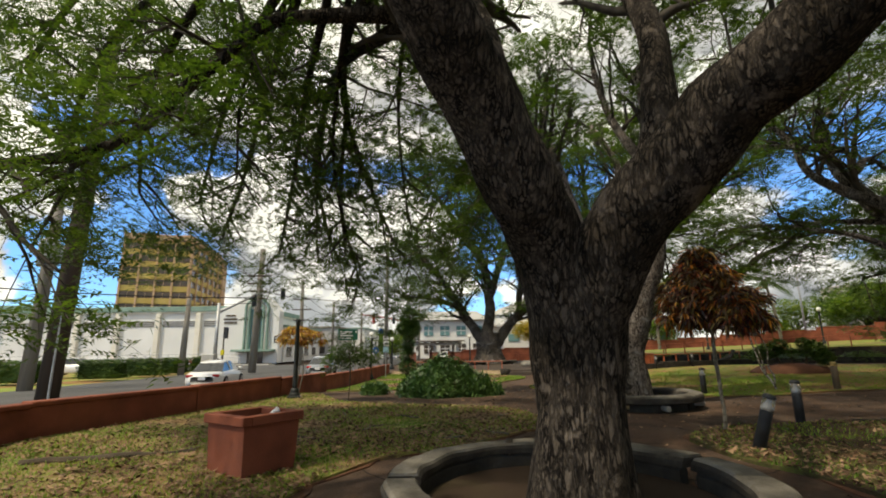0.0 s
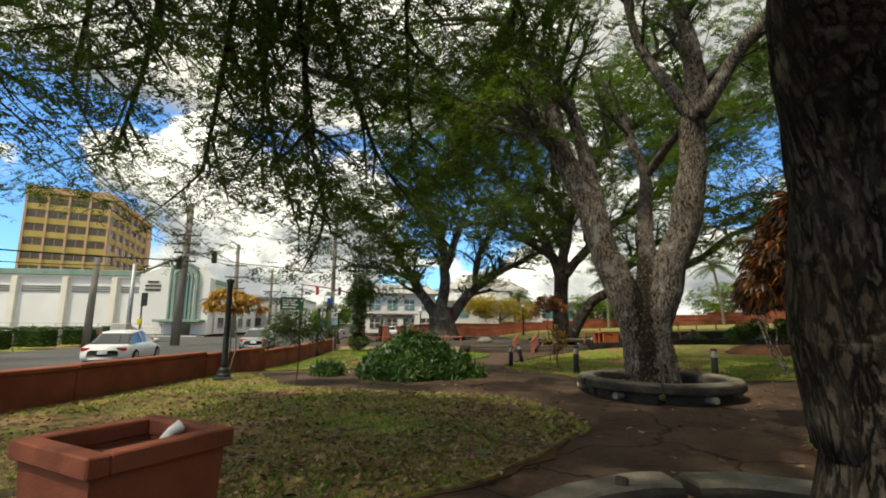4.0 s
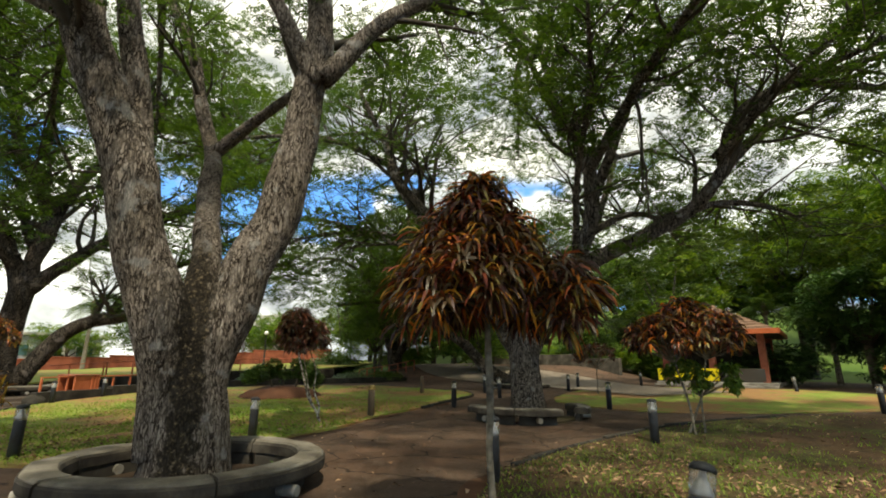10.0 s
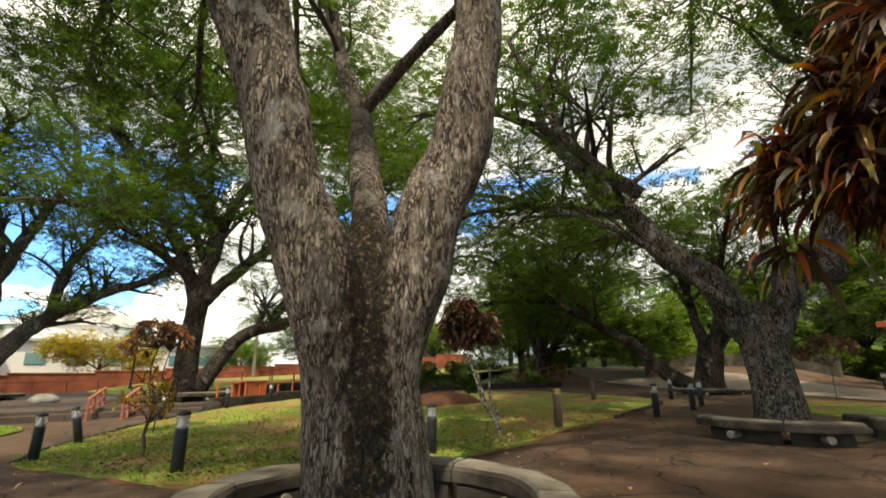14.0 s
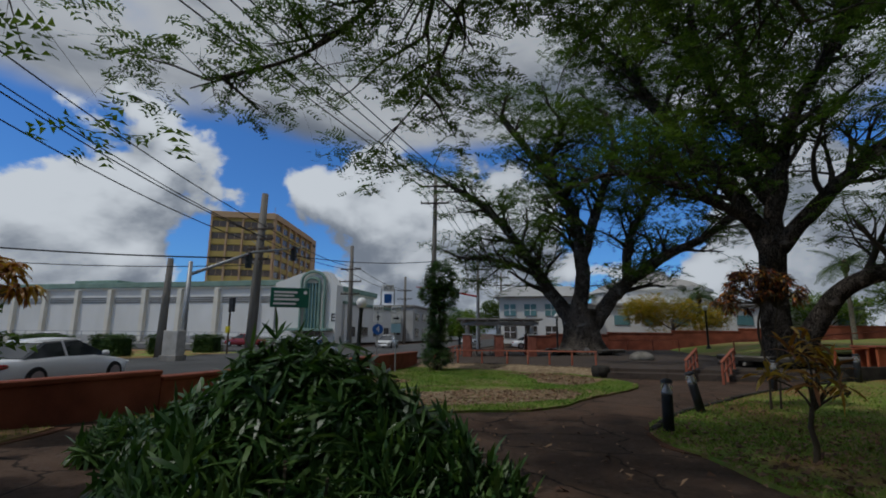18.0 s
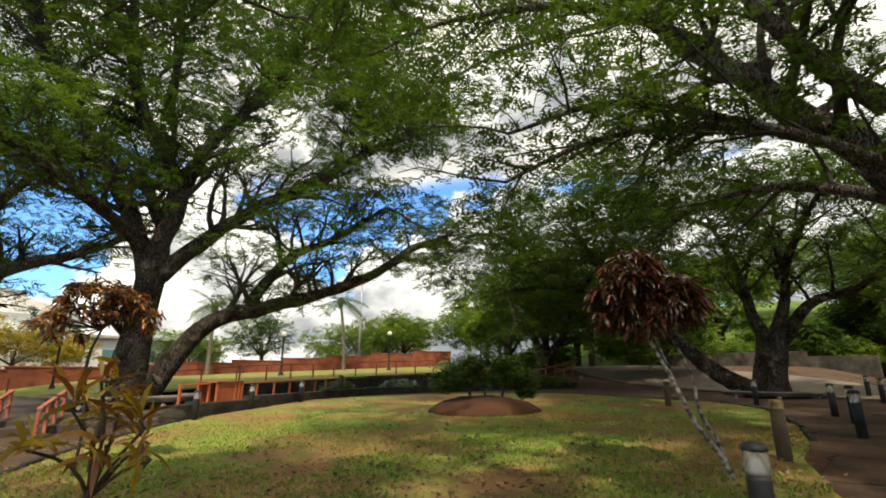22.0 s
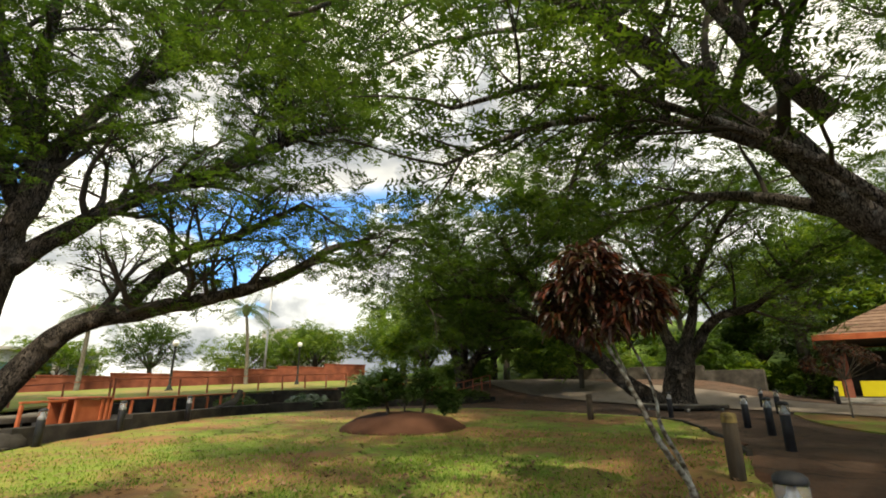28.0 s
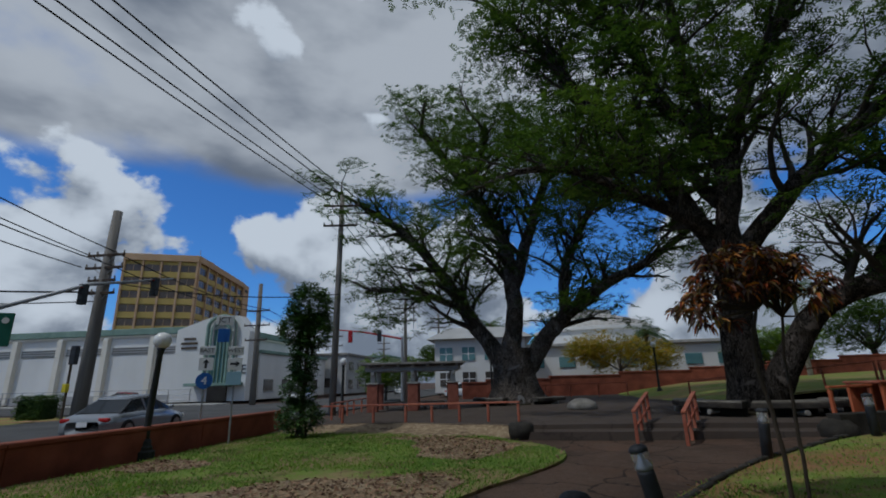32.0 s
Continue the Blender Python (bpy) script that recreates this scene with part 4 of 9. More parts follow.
# ---- trees ----
class Tree:
    """A spreading tree: heavy limbs by control points, then boughs, twigs and feathery sprays of leaves."""

    def __init__(self, name, seed, label, base, bark="bark", leaf="leaf", lush=1.0, category="tree", leaf_size=0.085, bushy=1.0):
        self.ob = thing(name, *base, label, category)
        self.base, self.rng = Vector(base), np.random.default_rng(seed)
        self.bark, self.leaf, self.lush, self.size, self.bushy = bark, leaf, lush, leaf_size, bushy
        self.anchors, self.twigs = [], Geo()

    def local(self, pts):
        return [(p[0] - self.base.x, p[1] - self.base.y, p[2] - self.base.z, *p[3:]) for p in pts]

    def limb(self, pts, r0, r1, name="limb", seg=14, step=0.16, rough=0.14, boughs=8, reach=3.0, start=0.3, droop=0.0, levels=3, taper=0.8):
        """One heavy limb from r0 to r1 thick, with boughs along it past start."""
        c = curve_pts(self.local(pts), step)
        n = len(c)
        rad = [r0 + (r1 - r0) * (i / (n - 1)) ** taper for i in range(n)]
        wob = [Vector(p[:3]) + 0.35 * rad[i] * noise.noise_vector(Vector((p[0] * 0.8, p[1] * 0.8, p[2] * 0.8))) for i, p in enumerate(c)]
        part(name, Geo().tube(wob, rad, seg, rough=rough, seed=self.base.x), self.bark, self.ob, smooth=True)
        boughs = round(boughs * self.bushy)
        for k in range(boughs):
            t = start + (1 - start) * (k + self.rng.uniform(0, 0.9)) / max(boughs, 1)
            i = min(n - 2, int(t * (n - 1)))
            d = (wob[i + 1] - wob[i]).normalized()
            self.grow(wob[i], d, reach * self.rng.uniform(0.7, 1.25) * (1.1 - 0.4 * t), max(0.035, rad[i] * 0.45), levels, droop)
        self.grow(wob[-1], (wob[-1] - wob[-2]).normalized(), reach, r1 * 0.85, levels, droop)
        return self

    def grow(self, p, d, length, r, level, droop):
        """A bough that forks on and ends in leaves."""
        rng = self.rng
        out = Vector((rng.normal(), rng.normal(), rng.normal() * 0.45 + 0.22 - droop))
        d = (d * 0.75 + out.normalized() * 0.85).normalized()
        n = max(3, int(length / 0.45))
        pts, q = [p], p.copy()
        for i in range(n):
            d = (d + Vector((rng.normal(), rng.normal(), rng.normal() * 0.7 - droop * 0.25)) * 0.16).normalized()
            q = q + d * (length / n)
            pts.append(q.copy())
        rr = [r * (1 - 0.72 * i / n) for i in range(n + 1)]
        self.twigs.tube(pts, rr, 5 if level > 1 else 3, cap=False)
        if level <= 1:
            self.anchors.append(tuple(pts[n]))
            for share, chance in ((0.7, 0.75), (0.4, 0.5)):
                if rng.random() < chance:
                    self.anchors.append(tuple(pts[max(1, int(share * n))]))
            return
        if rng.random() < 0.5:
            self.anchors.append(tuple(pts[n // 2]))
        kids = 3 if level > 2 else 4
        for k in range(kids):
            i = max(1, min(n, int(n * (0.35 + 0.65 * (k + rng.uniform(0, 1)) / kids))))
            dd = (pts[i] - pts[i - 1]).normalized()
            self.grow(pts[i], dd, length * rng.uniform(0.5, 0.75), rr[i] * 0.62, level - 1, droop)

    def crown(self, pads=500, radius=0.8, per=50, dome=0.3, droop=0.3, pinnate=8, name="crown"):
        """Flattened pads of leaf sprays on the twig ends, standing apart so that sky and limbs show between."""
        part("branchwork", self.twigs, "twig", self.ob, smooth=True)
        rng, cell, kept, seen = self.rng, radius * 1.02, [], {}
        for i in rng.permutation(len(self.anchors)):
            p = self.anchors[i]
            key = tuple(int(math.floor(c / cell)) for c in p)
            near = [q for dx in (-1, 0, 1) for dy in (-1, 0, 1) for dz in (-1, 0, 1) for q in seen.get((key[0] + dx, key[1] + dy, key[2] + dz), ())]
            if all((p[0] - q[0]) ** 2 + (p[1] - q[1]) ** 2 + 2.2 * (p[2] - q[2]) ** 2 > cell * cell for q in near):
                seen.setdefault(key, []).append(p)
                kept.append(p)
                if len(kept) >= pads:
                    break
        a = np.array(kept, float)
        big = radius * rng.uniform(0.6, 1.25, len(a))
        n = np.maximum(4, (per * self.lush * (big / radius) ** 2)).astype(int)
        who = np.repeat(np.arange(len(a)), n)
        th, u = rng.uniform(0, 2 * np.pi, len(who)), np.sqrt(rng.uniform(0, 1, len(who)))
        lump = 1 + 0.28 * np.sin(2 * th + who) + 0.16 * np.sin(5 * th + 3 * who)
        off = np.stack([u * lump * np.cos(th), u * lump * np.sin(th), dome * (0.5 - u * u) + rng.normal(0, 0.10, len(who))], 1)
        c = a[who] + off * big[who][:, None]
        leaves = leaf_cloud(rng, c, 1, 0.02, 1, self.size, pinnate, droop)
        ob = new(name, quads_mesh(name, leaves, self.leaf))
        ob.parent = self.ob
        return self


def big_trees():
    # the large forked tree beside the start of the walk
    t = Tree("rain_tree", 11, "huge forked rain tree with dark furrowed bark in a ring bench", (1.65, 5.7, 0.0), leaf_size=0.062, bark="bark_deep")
    trunk(t, [(1.60, 5.72, -0.15), (1.60, 5.71, 0.3), (1.64, 5.67, 1.1), (1.76, 5.65, 2.1), (1.80, 5.66, 2.6), (1.82, 5.64, 2.85), (1.83, 5.64, 2.92)], [0.75, 0.59, 0.48, 0.47, 0.40, 0.24, 0.03])
    t.limb([(1.62, 5.72, 1.1), (1.56, 5.64, 2.1), (1.32, 5.40, 3.0), (0.99, 5.08, 3.54), (0.67, 4.77, 4.0), (0.38, 4.49, 4.4), (0.06, 4.18, 4.9), (-0.36, 3.9, 5.7), (-0.8, 4.3, 6.7), (-1.2, 5.3, 7.4), (-1.9, 6.4, 8.2)], 0.47, 0.22, "limb", 30, 0.1, 0.13, 7, 2.9, 0.6, taper=1.3)
    t.limb([(1.30, 5.38, 3.0), (1.02, 5.32, 3.9), (0.78, 5.40, 5.0), (0.5, 5.9, 6.5), (0.2, 7.0, 8.2)], 0.34, 0.18, "limb", 22, 0.12, 0.13, 6, 2.8, 0.5)
    t.limb([(1.64, 5.72, 1.1), (1.78, 5.53, 2.1), (2.06, 5.16, 2.9), (2.40, 4.72, 3.5), (2.82, 4.22, 3.95), (3.26, 3.68, 4.4), (3.8, 3.0, 5.0), (4.6, 2.0, 5.7), (5.6, 0.9, 6.5)], 0.46, 0.22, "limb", 30, 0.1, 0.13, 6, 2.6, 0.6, taper=1.3)
    t.limb([(2.3, 4.95, 3.3), (2.55, 5.0, 4.2), (2.75, 5.2, 5.4), (2.7, 5.6, 6.6), (2.9, 6.2, 8.2)], 0.24, 0.12, "limb", 18, 0.12, 0.13, 6, 2.8, 0.45)
    t.limb([(-0.5, 6.1, 6.6), (-1.6, 6.2, 6.7), (-2.42, 5.9, 6.3), (-3.0, 5.5, 5.3), (-3.5, 5.1, 4.3), (-3.9, 4.8, 3.9), (-4.6, 4.4, 3.6)], 0.13, 0.055, "limb", 14, 0.14, 0.12, 7, 1.9, 0.4, droop=0.25)
    t.limb([(-1.0, 6.1, 7.0), (-1.6, 7.4, 7.2), (-1.9, 9.0, 6.6), (-1.6, 10.4, 5.5), (-1.2, 11.3, 4.5)], 0.12, 0.03, "limb", 12, 0.2, 0.1, 9, 2.0, 0.25, droop=0.3)
    t.limb([(-1.8, 6.3, 8.1), (-3.4, 8.0, 8.0), (-5.0, 10.0, 7.0), (-6.2, 11.6, 5.6)], 0.12, 0.03, "limb", 12, 0.2, 0.1, 9, 2.2, 0.25, droop=0.3)
    t.limb([(-0.4, 6.0, 6.4), (-2.0, 8.5, 7.2), (-3.2, 11.5, 6.6), (-3.4, 13.6, 5.4), (-3.2, 15.0, 4.3)], 0.12, 0.03, "limb", 12, 0.2, 0.1, 9, 2.1, 0.3, droop=0.3)
    t.limb([(2.8, 6.0, 7.8), (4.2, 7.6, 8.8), (6.0, 8.8, 9.4)], 0.12, 0.05, "limb", 12, 0.2, 0.1, 9, 2.8, 0.2)
    t.limb([(0.3, 6.8, 7.8), (0.4, 8.6, 9.0), (0.2, 10.6, 9.6)], 0.12, 0.05, "limb", 12, 0.2, 0.1, 9, 2.8, 0.2)
    t.limb([(-1.7, 6.4, 8.0), (-3.6, 6.6, 8.6), (-6.0, 7.2, 8.4), (-8.0, 8.2, 7.2)], 0.14, 0.04, "limb", 12, 0.2, 0.1, 10, 2.6, 0.2, droop=0.15)
    for tip, mid, top in (((-1.9, 9.4, 3.9), (-2.0, 8.4, 5.6), (-1.3, 6.2, 7.2)), ((-0.7, 10.2, 4.6), (-0.8, 8.8, 6.6), (-0.4, 7.0, 8.0)), ((-3.9, 8.6, 5.0), (-3.4, 7.6, 6.6), (-2.0, 6.5, 8.0)), ((-1.9, 11.4, 3.2), (-2.2, 10.2, 4.9), (-1.9, 9.0, 6.6)), ((0.8, 9.8, 6.0), (0.5, 8.6, 7.4), (0.3, 7.4, 8.2)), ((-3.2, 12.0, 4.2), (-3.0, 11.0, 5.6), (-2.6, 9.8, 6.9))):
        t.limb([top, mid, tip], 0.06, 0.018, "limb", 8, 0.2, 0.1, 9, 1.3, 0.15, droop=0.25)
    t.limb([(-1.9, 6.4, 8.2), (-3.5, 9.0, 7.6), (-5.0, 11.5, 6.4), (-6.2, 13.0, 4.9)], 0.11, 0.03, "limb", 12, 0.2, 0.1, 13, 1.9, 0.2, droop=0.3)
    t.limb([(-1.9, 6.4, 8.2), (-4.8, 7.0, 7.8), (-7.0, 8.4, 6.6), (-8.2, 10.0, 5.3)], 0.11, 0.03, "limb", 12, 0.2, 0.1, 13, 1.9, 0.25, droop=0.3)
    t.limb([(-0.8, 4.3, 6.7), (-3.0, 5.6, 6.8), (-5.0, 7.4, 6.0), (-6.0, 9.0, 4.9)], 0.10, 0.03, "limb", 12, 0.2, 0.1, 13, 1.7, 0.3, droop=0.3)
    t.limb([(-1.2, 5.3, 7.4), (-2.4, 8.0, 6.8), (-3.4, 10.4, 5.6), (-4.2, 12.0, 4.3)], 0.09, 0.03, "limb", 12, 0.2, 0.1, 12, 1.6, 0.3, droop=0.3)
    t.crown(2050, 0.40, 24, 0.4, 0.45)
    t.ob.location.y -= 0.14

    # the second tree, with three stems rising from one trunk
    t = Tree("rain_tree", 22, "tall rain tree with three stems and flaking grey bark", (5.87, 15.1, 0.0), leaf_size=0.08, bushy=1.1, bark="bark_streaked")
    trunk(t, [(5.93, 15.05, -0.15), (5.92, 15.06, 0.25), (5.88, 15.09, 0.9), (5.86, 15.11, 1.5), (5.84, 15.14, 2.2), (5.84, 15.16, 2.7)], [0.76, 0.60, 0.56, 0.46, 0.28, 0.05])
    t.limb([(5.65, 15.24, 0.5), (5.58, 15.29, 1.5), (5.30, 15.47, 2.8), (4.98, 15.67, 3.9), (4.68, 15.86, 4.95), (4.32, 16.10, 6.0), (4.01, 16.30, 7.0), (3.85, 16.45, 8.2), (3.5, 16.7, 9.8), (2.6, 17.2, 11.6)], 0.40, 0.15, "limb", 32, 0.08, 0.13, 7, 3.2, 0.5, taper=2.0)
    t.limb([(4.72, 15.84, 4.4), (5.0, 16.15, 5.3), (4.85, 16.3, 6.6), (4.4, 16.3, 8.3), (4.0, 17.0, 10.2)], 0.27, 0.14, "limb", 18, 0.13, 0.13, 5, 3.0, 0.5)
    t.limb([(4.05, 16.19, 7.2), (2.96, 16.6, 7.8), (1.9, 17.0, 8.4), (0.2, 17.6, 8.8), (-1.6, 18.2, 8.3)], 0.17, 0.06, "limb", 14, 0.16, 0.12, 10, 2.6, 0.2, droop=0.15)
    t.limb([(4.4, 16.0, 6.2), (3.4, 15.6, 7.2), (2.0, 15.2, 7.6), (0.3, 15.0, 7.0), (-0.8, 15.2, 5.8)], 0.14, 0.04, "limb", 12, 0.2, 0.12, 9, 2.2, 0.25, droop=0.3)
    t.limb([(5.98, 15.25, 1.5), (6.18, 15.65, 3.0), (6.6, 16.3, 4.3), (7.3, 17.35, 5.8), (7.95, 18.3, 6.85), (7.8, 18.9, 8.4), (7.6, 19.3, 10.0), (7.0, 20.0, 11.8)], 0.30, 0.12, "limb", 22, 0.12, 0.14, 5, 3.0, 0.6)
    t.limb([(7.9, 18.2, 6.75), (8.04, 17.5, 7.3), (8.1, 16.6, 7.7), (8.3, 15.7, 8.3), (8.8, 15.0, 9.4)], 0.17, 0.08, "limb", 14, 0.16, 0.12, 4, 2.6, 0.6)
    t.limb([(5.98, 15.03, 0.5), (6.00, 15.02, 1.5), (6.29, 14.83, 2.9), (6.62, 14.62, 4.0), (6.91, 14.43, 5.4), (7.0, 14.38, 6.3), (7.06, 14.33, 7.2), (7.1, 14.3, 8.8), (6.8, 14.4, 11.0)], 0.40, 0.16, "limb", 32, 0.08, 0.13, 5, 3.2, 0.62, taper=2.0)
    t.limb([(6.98, 14.1, 7.0), (6.5, 14.6, 8.2), (6.0, 15.0, 9.6), (5.4, 14.6, 11.2)], 0.2, 0.1, "limb", 14, 0.15, 0.12, 5, 3.0, 0.4)
    t.limb([(7.0, 14.05, 7.1), (7.6, 13.4, 8.4), (8.3, 12.4, 9.4), (9.4, 11.4, 10.6)], 0.22, 0.1, "limb", 14, 0.15, 0.12, 6, 3.0, 0.4)
    t.limb([(3.9, 16.3, 8.4), (2.6, 18.4, 8.8), (1.4, 20.6, 8.2), (0.5, 22.0, 6.9)], 0.14, 0.04, "limb", 12, 0.2, 0.12, 9, 2.4, 0.25, droop=0.22)
    t.limb([(4.2, 16.2, 6.9), (3.4, 18.0, 8.0), (2.6, 19.8, 9.0), (2.6, 22, 9.3)], 0.14, 0.04, "limb", 12, 0.2, 0.12, 8, 2.4, 0.3, droop=0.1)
    t.limb([(2.6, 18.4, 8.8), (1.4, 19.8, 7.9), (0.2, 20.7, 6.9), (-1.2, 20.9, 6.1), (-2.6, 20.4, 5.5)], 0.08, 0.025, "limb", 10, 0.2, 0.12, 13, 1.5, 0.15, droop=0.3)
    t.limb([(2.6, 19.8, 9.0), (1.8, 21.0, 7.9), (1.0, 21.8, 6.6), (0.4, 22.0, 5.6)], 0.08, 0.025, "limb", 10, 0.2, 0.12, 12, 1.5, 0.1, droop=0.3)
    t.limb([(4.0, 17.0, 10.2), (5.0, 19.5, 9.4), (6.0, 22.0, 7.9), (7.2, 23.2, 7.0)], 0.13, 0.04, "limb", 12, 0.2, 0.12, 13, 2.3, 0.2, droop=0.2)
    t.limb([(7.0, 20.0, 11.6), (8.0, 21.4, 10.6), (9.2, 23.0, 8.8)], 0.12, 0.04, "limb", 12, 0.2, 0.12, 12, 2.3, 0.2, droop=0.15)
    t.limb([(4.4, 18.0, 9.9), (3.8, 20.6, 9.0), (4.0, 23.0, 7.8)], 0.1, 0.03, "limb", 12, 0.2, 0.12, 11, 2.0, 0.2, droop=0.2)
    t.crown(1250, 0.42, 19, 0.4, 0.35)

    # the third tree, leaning, with wide crooked limbs
    t = Tree("rain_tree", 33, "leaning rain tree with wide crooked limbs and high canopy", (16.5, 12.95, 0.15), leaf_size=0.125, bushy=1.15)
    trunk(t, [(16.45, 12.95, -0.1), (16.5, 12.98, 0.6), (16.7, 13.1, 1.6), (16.95, 13.2, 2.6), (17.0, 13.2, 3.3)], [0.70, 0.55, 0.50, 0.48, 0.2])
    t.limb([(16.9, 13.15, 2.0), (16.9, 12.4, 3.6), (16.7, 11.2, 5.2), (16.45, 10.6, 6.6), (16.3, 10.5, 8.2), (16.2, 10.9, 9.6), (16.1, 11.4, 11.0), (15.85, 11.9, 13.2)], 0.40, 0.1, "limb", 20, 0.15, 0.14, 8, 3.6, 0.45)
    t.limb([(16.25, 10.4, 7.3), (16.35, 9.4, 9.5), (16.35, 8.5, 11.6), (16.15, 7.0, 12.4)], 0.2, 0.08, "limb", 14, 0.16, 0.14, 6, 3.4, 0.35)
    t.limb([(16.75, 11.3, 5.0), (16.32, 8.9, 5.8), (16.26, 7.65, 6.4), (16.16, 6.7, 7.4), (16.07, 6.2, 8.9), (15.85, 5.0, 9.6), (15.45, 2.5, 10.2)], 0.3, 0.09, "limb", 16, 0.15, 0.16, 10, 3.4, 0.35)
    t.limb([(16.9, 13.15, 2.0), (16.6, 14.0, 3.7), (16.2, 14.75, 4.6), (15.85, 15.8, 5.95), (15.8, 16.7, 7.2), (15.8, 17.4, 8.3), (16.3, 18.4, 9.7), (16.9, 19.2, 11.6)], 0.48, 0.16, "limb", 24, 0.12, 0.15, 9, 3.6, 0.4)
    t.limb([(15.35, 15.2, 6.3), (14.15, 16.6, 7.9), (13.85, 17.2, 9.6), (13.05, 17.8, 11.4)], 0.22, 0.08, "limb", 14, 0.16, 0.15, 8, 3.4, 0.3)
    t.limb([(15.65, 13.3, 2.9), (14.85, 15.6, 5.2), (13.85, 17.6, 6.2), (12.85, 19.4, 6.7), (12.25, 21.4, 6.4)], 0.14, 0.04, "limb", 12, 0.2, 0.14, 10, 2.6, 0.3, droop=0.1)
    t.limb([(16.05, 11.6, 3.6), (18.05, 11.0, 6.2), (20.05, 10.4, 8.8), (21.65, 10.0, 11.0)], 0.26, 0.09, "limb", 14, 0.18, 0.14, 8, 3.6, 0.35)
    t.limb([(15.85, 16.8, 8.2), (18.25, 18.6, 9.4), (21.05, 20.4, 9.2), (23.25, 21.6, 8.0)], 0.18, 0.05, "limb", 12, 0.2, 0.14, 11, 3.2, 0.2, droop=0.1)
    t.limb([(16.15, 11.2, 9.8), (13.45, 11.8, 11.4), (11.25, 12.6, 12.2)], 0.14, 0.05, "limb", 12, 0.2, 0.14, 8, 3.2, 0.2)
    t.limb([(16.45, 17.6, 9.4), (14.65, 20.4, 10.8), (13.25, 23.6, 11.0), (12.25, 25.6, 10.2)], 0.16, 0.05, "limb", 12, 0.2, 0.14, 11, 3.2, 0.2, droop=0.05)
    t.limb([(15.95, 5.2, 9.5), (17.15, 2.0, 10.6), (18.65, -1.5, 10.8)], 0.14, 0.05, "limb", 12, 0.2, 0.14, 10, 3.6, 0.1)
    t.limb([(21.45, 10.1, 10.8), (24.15, 8.6, 12.0), (27.15, 6.6, 12.0), (29.25, 5.0, 11.0)], 0.14, 0.05, "limb", 12, 0.2, 0.14, 11, 3.6, 0.1)
    t.limb([(15.85, 12.0, 13.0), (18.65, 13.6, 14.6), (22.15, 14.6, 14.6), (25.15, 15.6, 13.4)], 0.14, 0.05, "limb", 12, 0.2, 0.14, 11, 3.8, 0.1)
    t.limb([(17.05, 18.6, 11.4), (18.45, 21.4, 13.2), (18.05, 24.6, 13.4), (17.05, 27.2, 12.2)], 0.14, 0.05, "limb", 12, 0.2, 0.14, 11, 3.6, 0.1)
    t.limb([(16.25, 7.4, 12.2), (13.45, 5.8, 13.2), (11.05, 4.6, 12.8)], 0.12, 0.05, "limb", 12, 0.2, 0.14, 9, 3.6, 0.1)
    t.limb([(16.15, 6.5, 7.6), (17.65, 5.2, 9.2), (20.15, 4.0, 10.6), (23.15, 2.6, 11.4)], 0.17, 0.06, "limb", 12, 0.2, 0.16, 12, 3.4, 0.15)
    t.limb([(15.95, 4.4, 9.7), (17.25, 3.0, 9.9), (19.85, 0.6, 10.6), (22.25, -1.6, 10.6)], 0.13, 0.05, "limb", 12, 0.2, 0.16, 12, 3.2, 0.15)
    t.limb([(15.45, 2.6, 10.1), (14.25, 0.8, 9.4), (13.45, -0.8, 8.6)], 0.10, 0.05, "limb", 12, 0.2, 0.16, 9, 2.8, 0.1)
    t.limb([(16.25, 9.0, 10.4), (18.85, 7.6, 12.4), (21.85, 7.0, 13.4)], 0.14, 0.05, "limb", 12, 0.2, 0.16, 11, 3.4, 0.15)
    t.limb([(16.15, 11.0, 9.4), (14.05, 9.6, 10.6), (12.25, 8.4, 11.0)], 0.13, 0.05, "limb", 12, 0.2, 0.16, 10, 3.0, 0.15)
    t.limb([(15.9, 15.8, 5.9), (14.6, 17.6, 6.4), (13.4, 19.8, 6.3), (12.8, 21.8, 5.6)], 0.13, 0.04, "limb", 12, 0.2, 0.16, 12, 2.4, 0.2, droop=0.15)
    t.limb([(16.2, 14.8, 4.6), (18.0, 16.8, 6.0), (20.2, 19.0, 6.6), (22.6, 21.0, 6.3)], 0.16, 0.05, "limb", 12, 0.2, 0.16, 12, 2.8, 0.2, droop=0.1)
    t.limb([(16.3, 8.6, 6.2), (18.0, 6.5, 7.0), (20.5, 4.5, 7.2), (23.2, 3.0, 6.8)], 0.15, 0.05, "limb", 12, 0.2, 0.16, 12, 2.8, 0.2, droop=0.1)
    t.limb([(16.5, 10.9, 6.0), (18.6, 9.6, 7.2), (21.2, 8.6, 7.6), (24.2, 7.8, 7.2)], 0.16, 0.05, "limb", 12, 0.2, 0.16, 12, 2.8, 0.2, droop=0.05)
    # limbs added on the sun side to shade the right lawn and path
    t.limb([(16.3, 10.5, 8.2), (14.0, 8.8, 9.4), (11.6, 7.0, 10.2), (9.2, 5.2, 10.4), (7.4, 3.4, 9.8)], 0.18, 0.05, "limb", 12, 0.2, 0.16, 15, 3.2, 0.2)
    t.limb([(16.0, 6.8, 7.8), (14.2, 4.6, 9.4), (12.2, 2.2, 10.2), (10.4, -0.4, 10.2)], 0.16, 0.05, "limb", 12, 0.2, 0.16, 14, 3.2, 0.2)
    t.limb([(16.7, 11.2, 5.2), (14.6, 10.6, 7.4), (12.4, 9.8, 8.8), (10.2, 9.4, 9.6)], 0.14, 0.05, "limb", 12, 0.2, 0.16, 12, 2.8, 0.25)
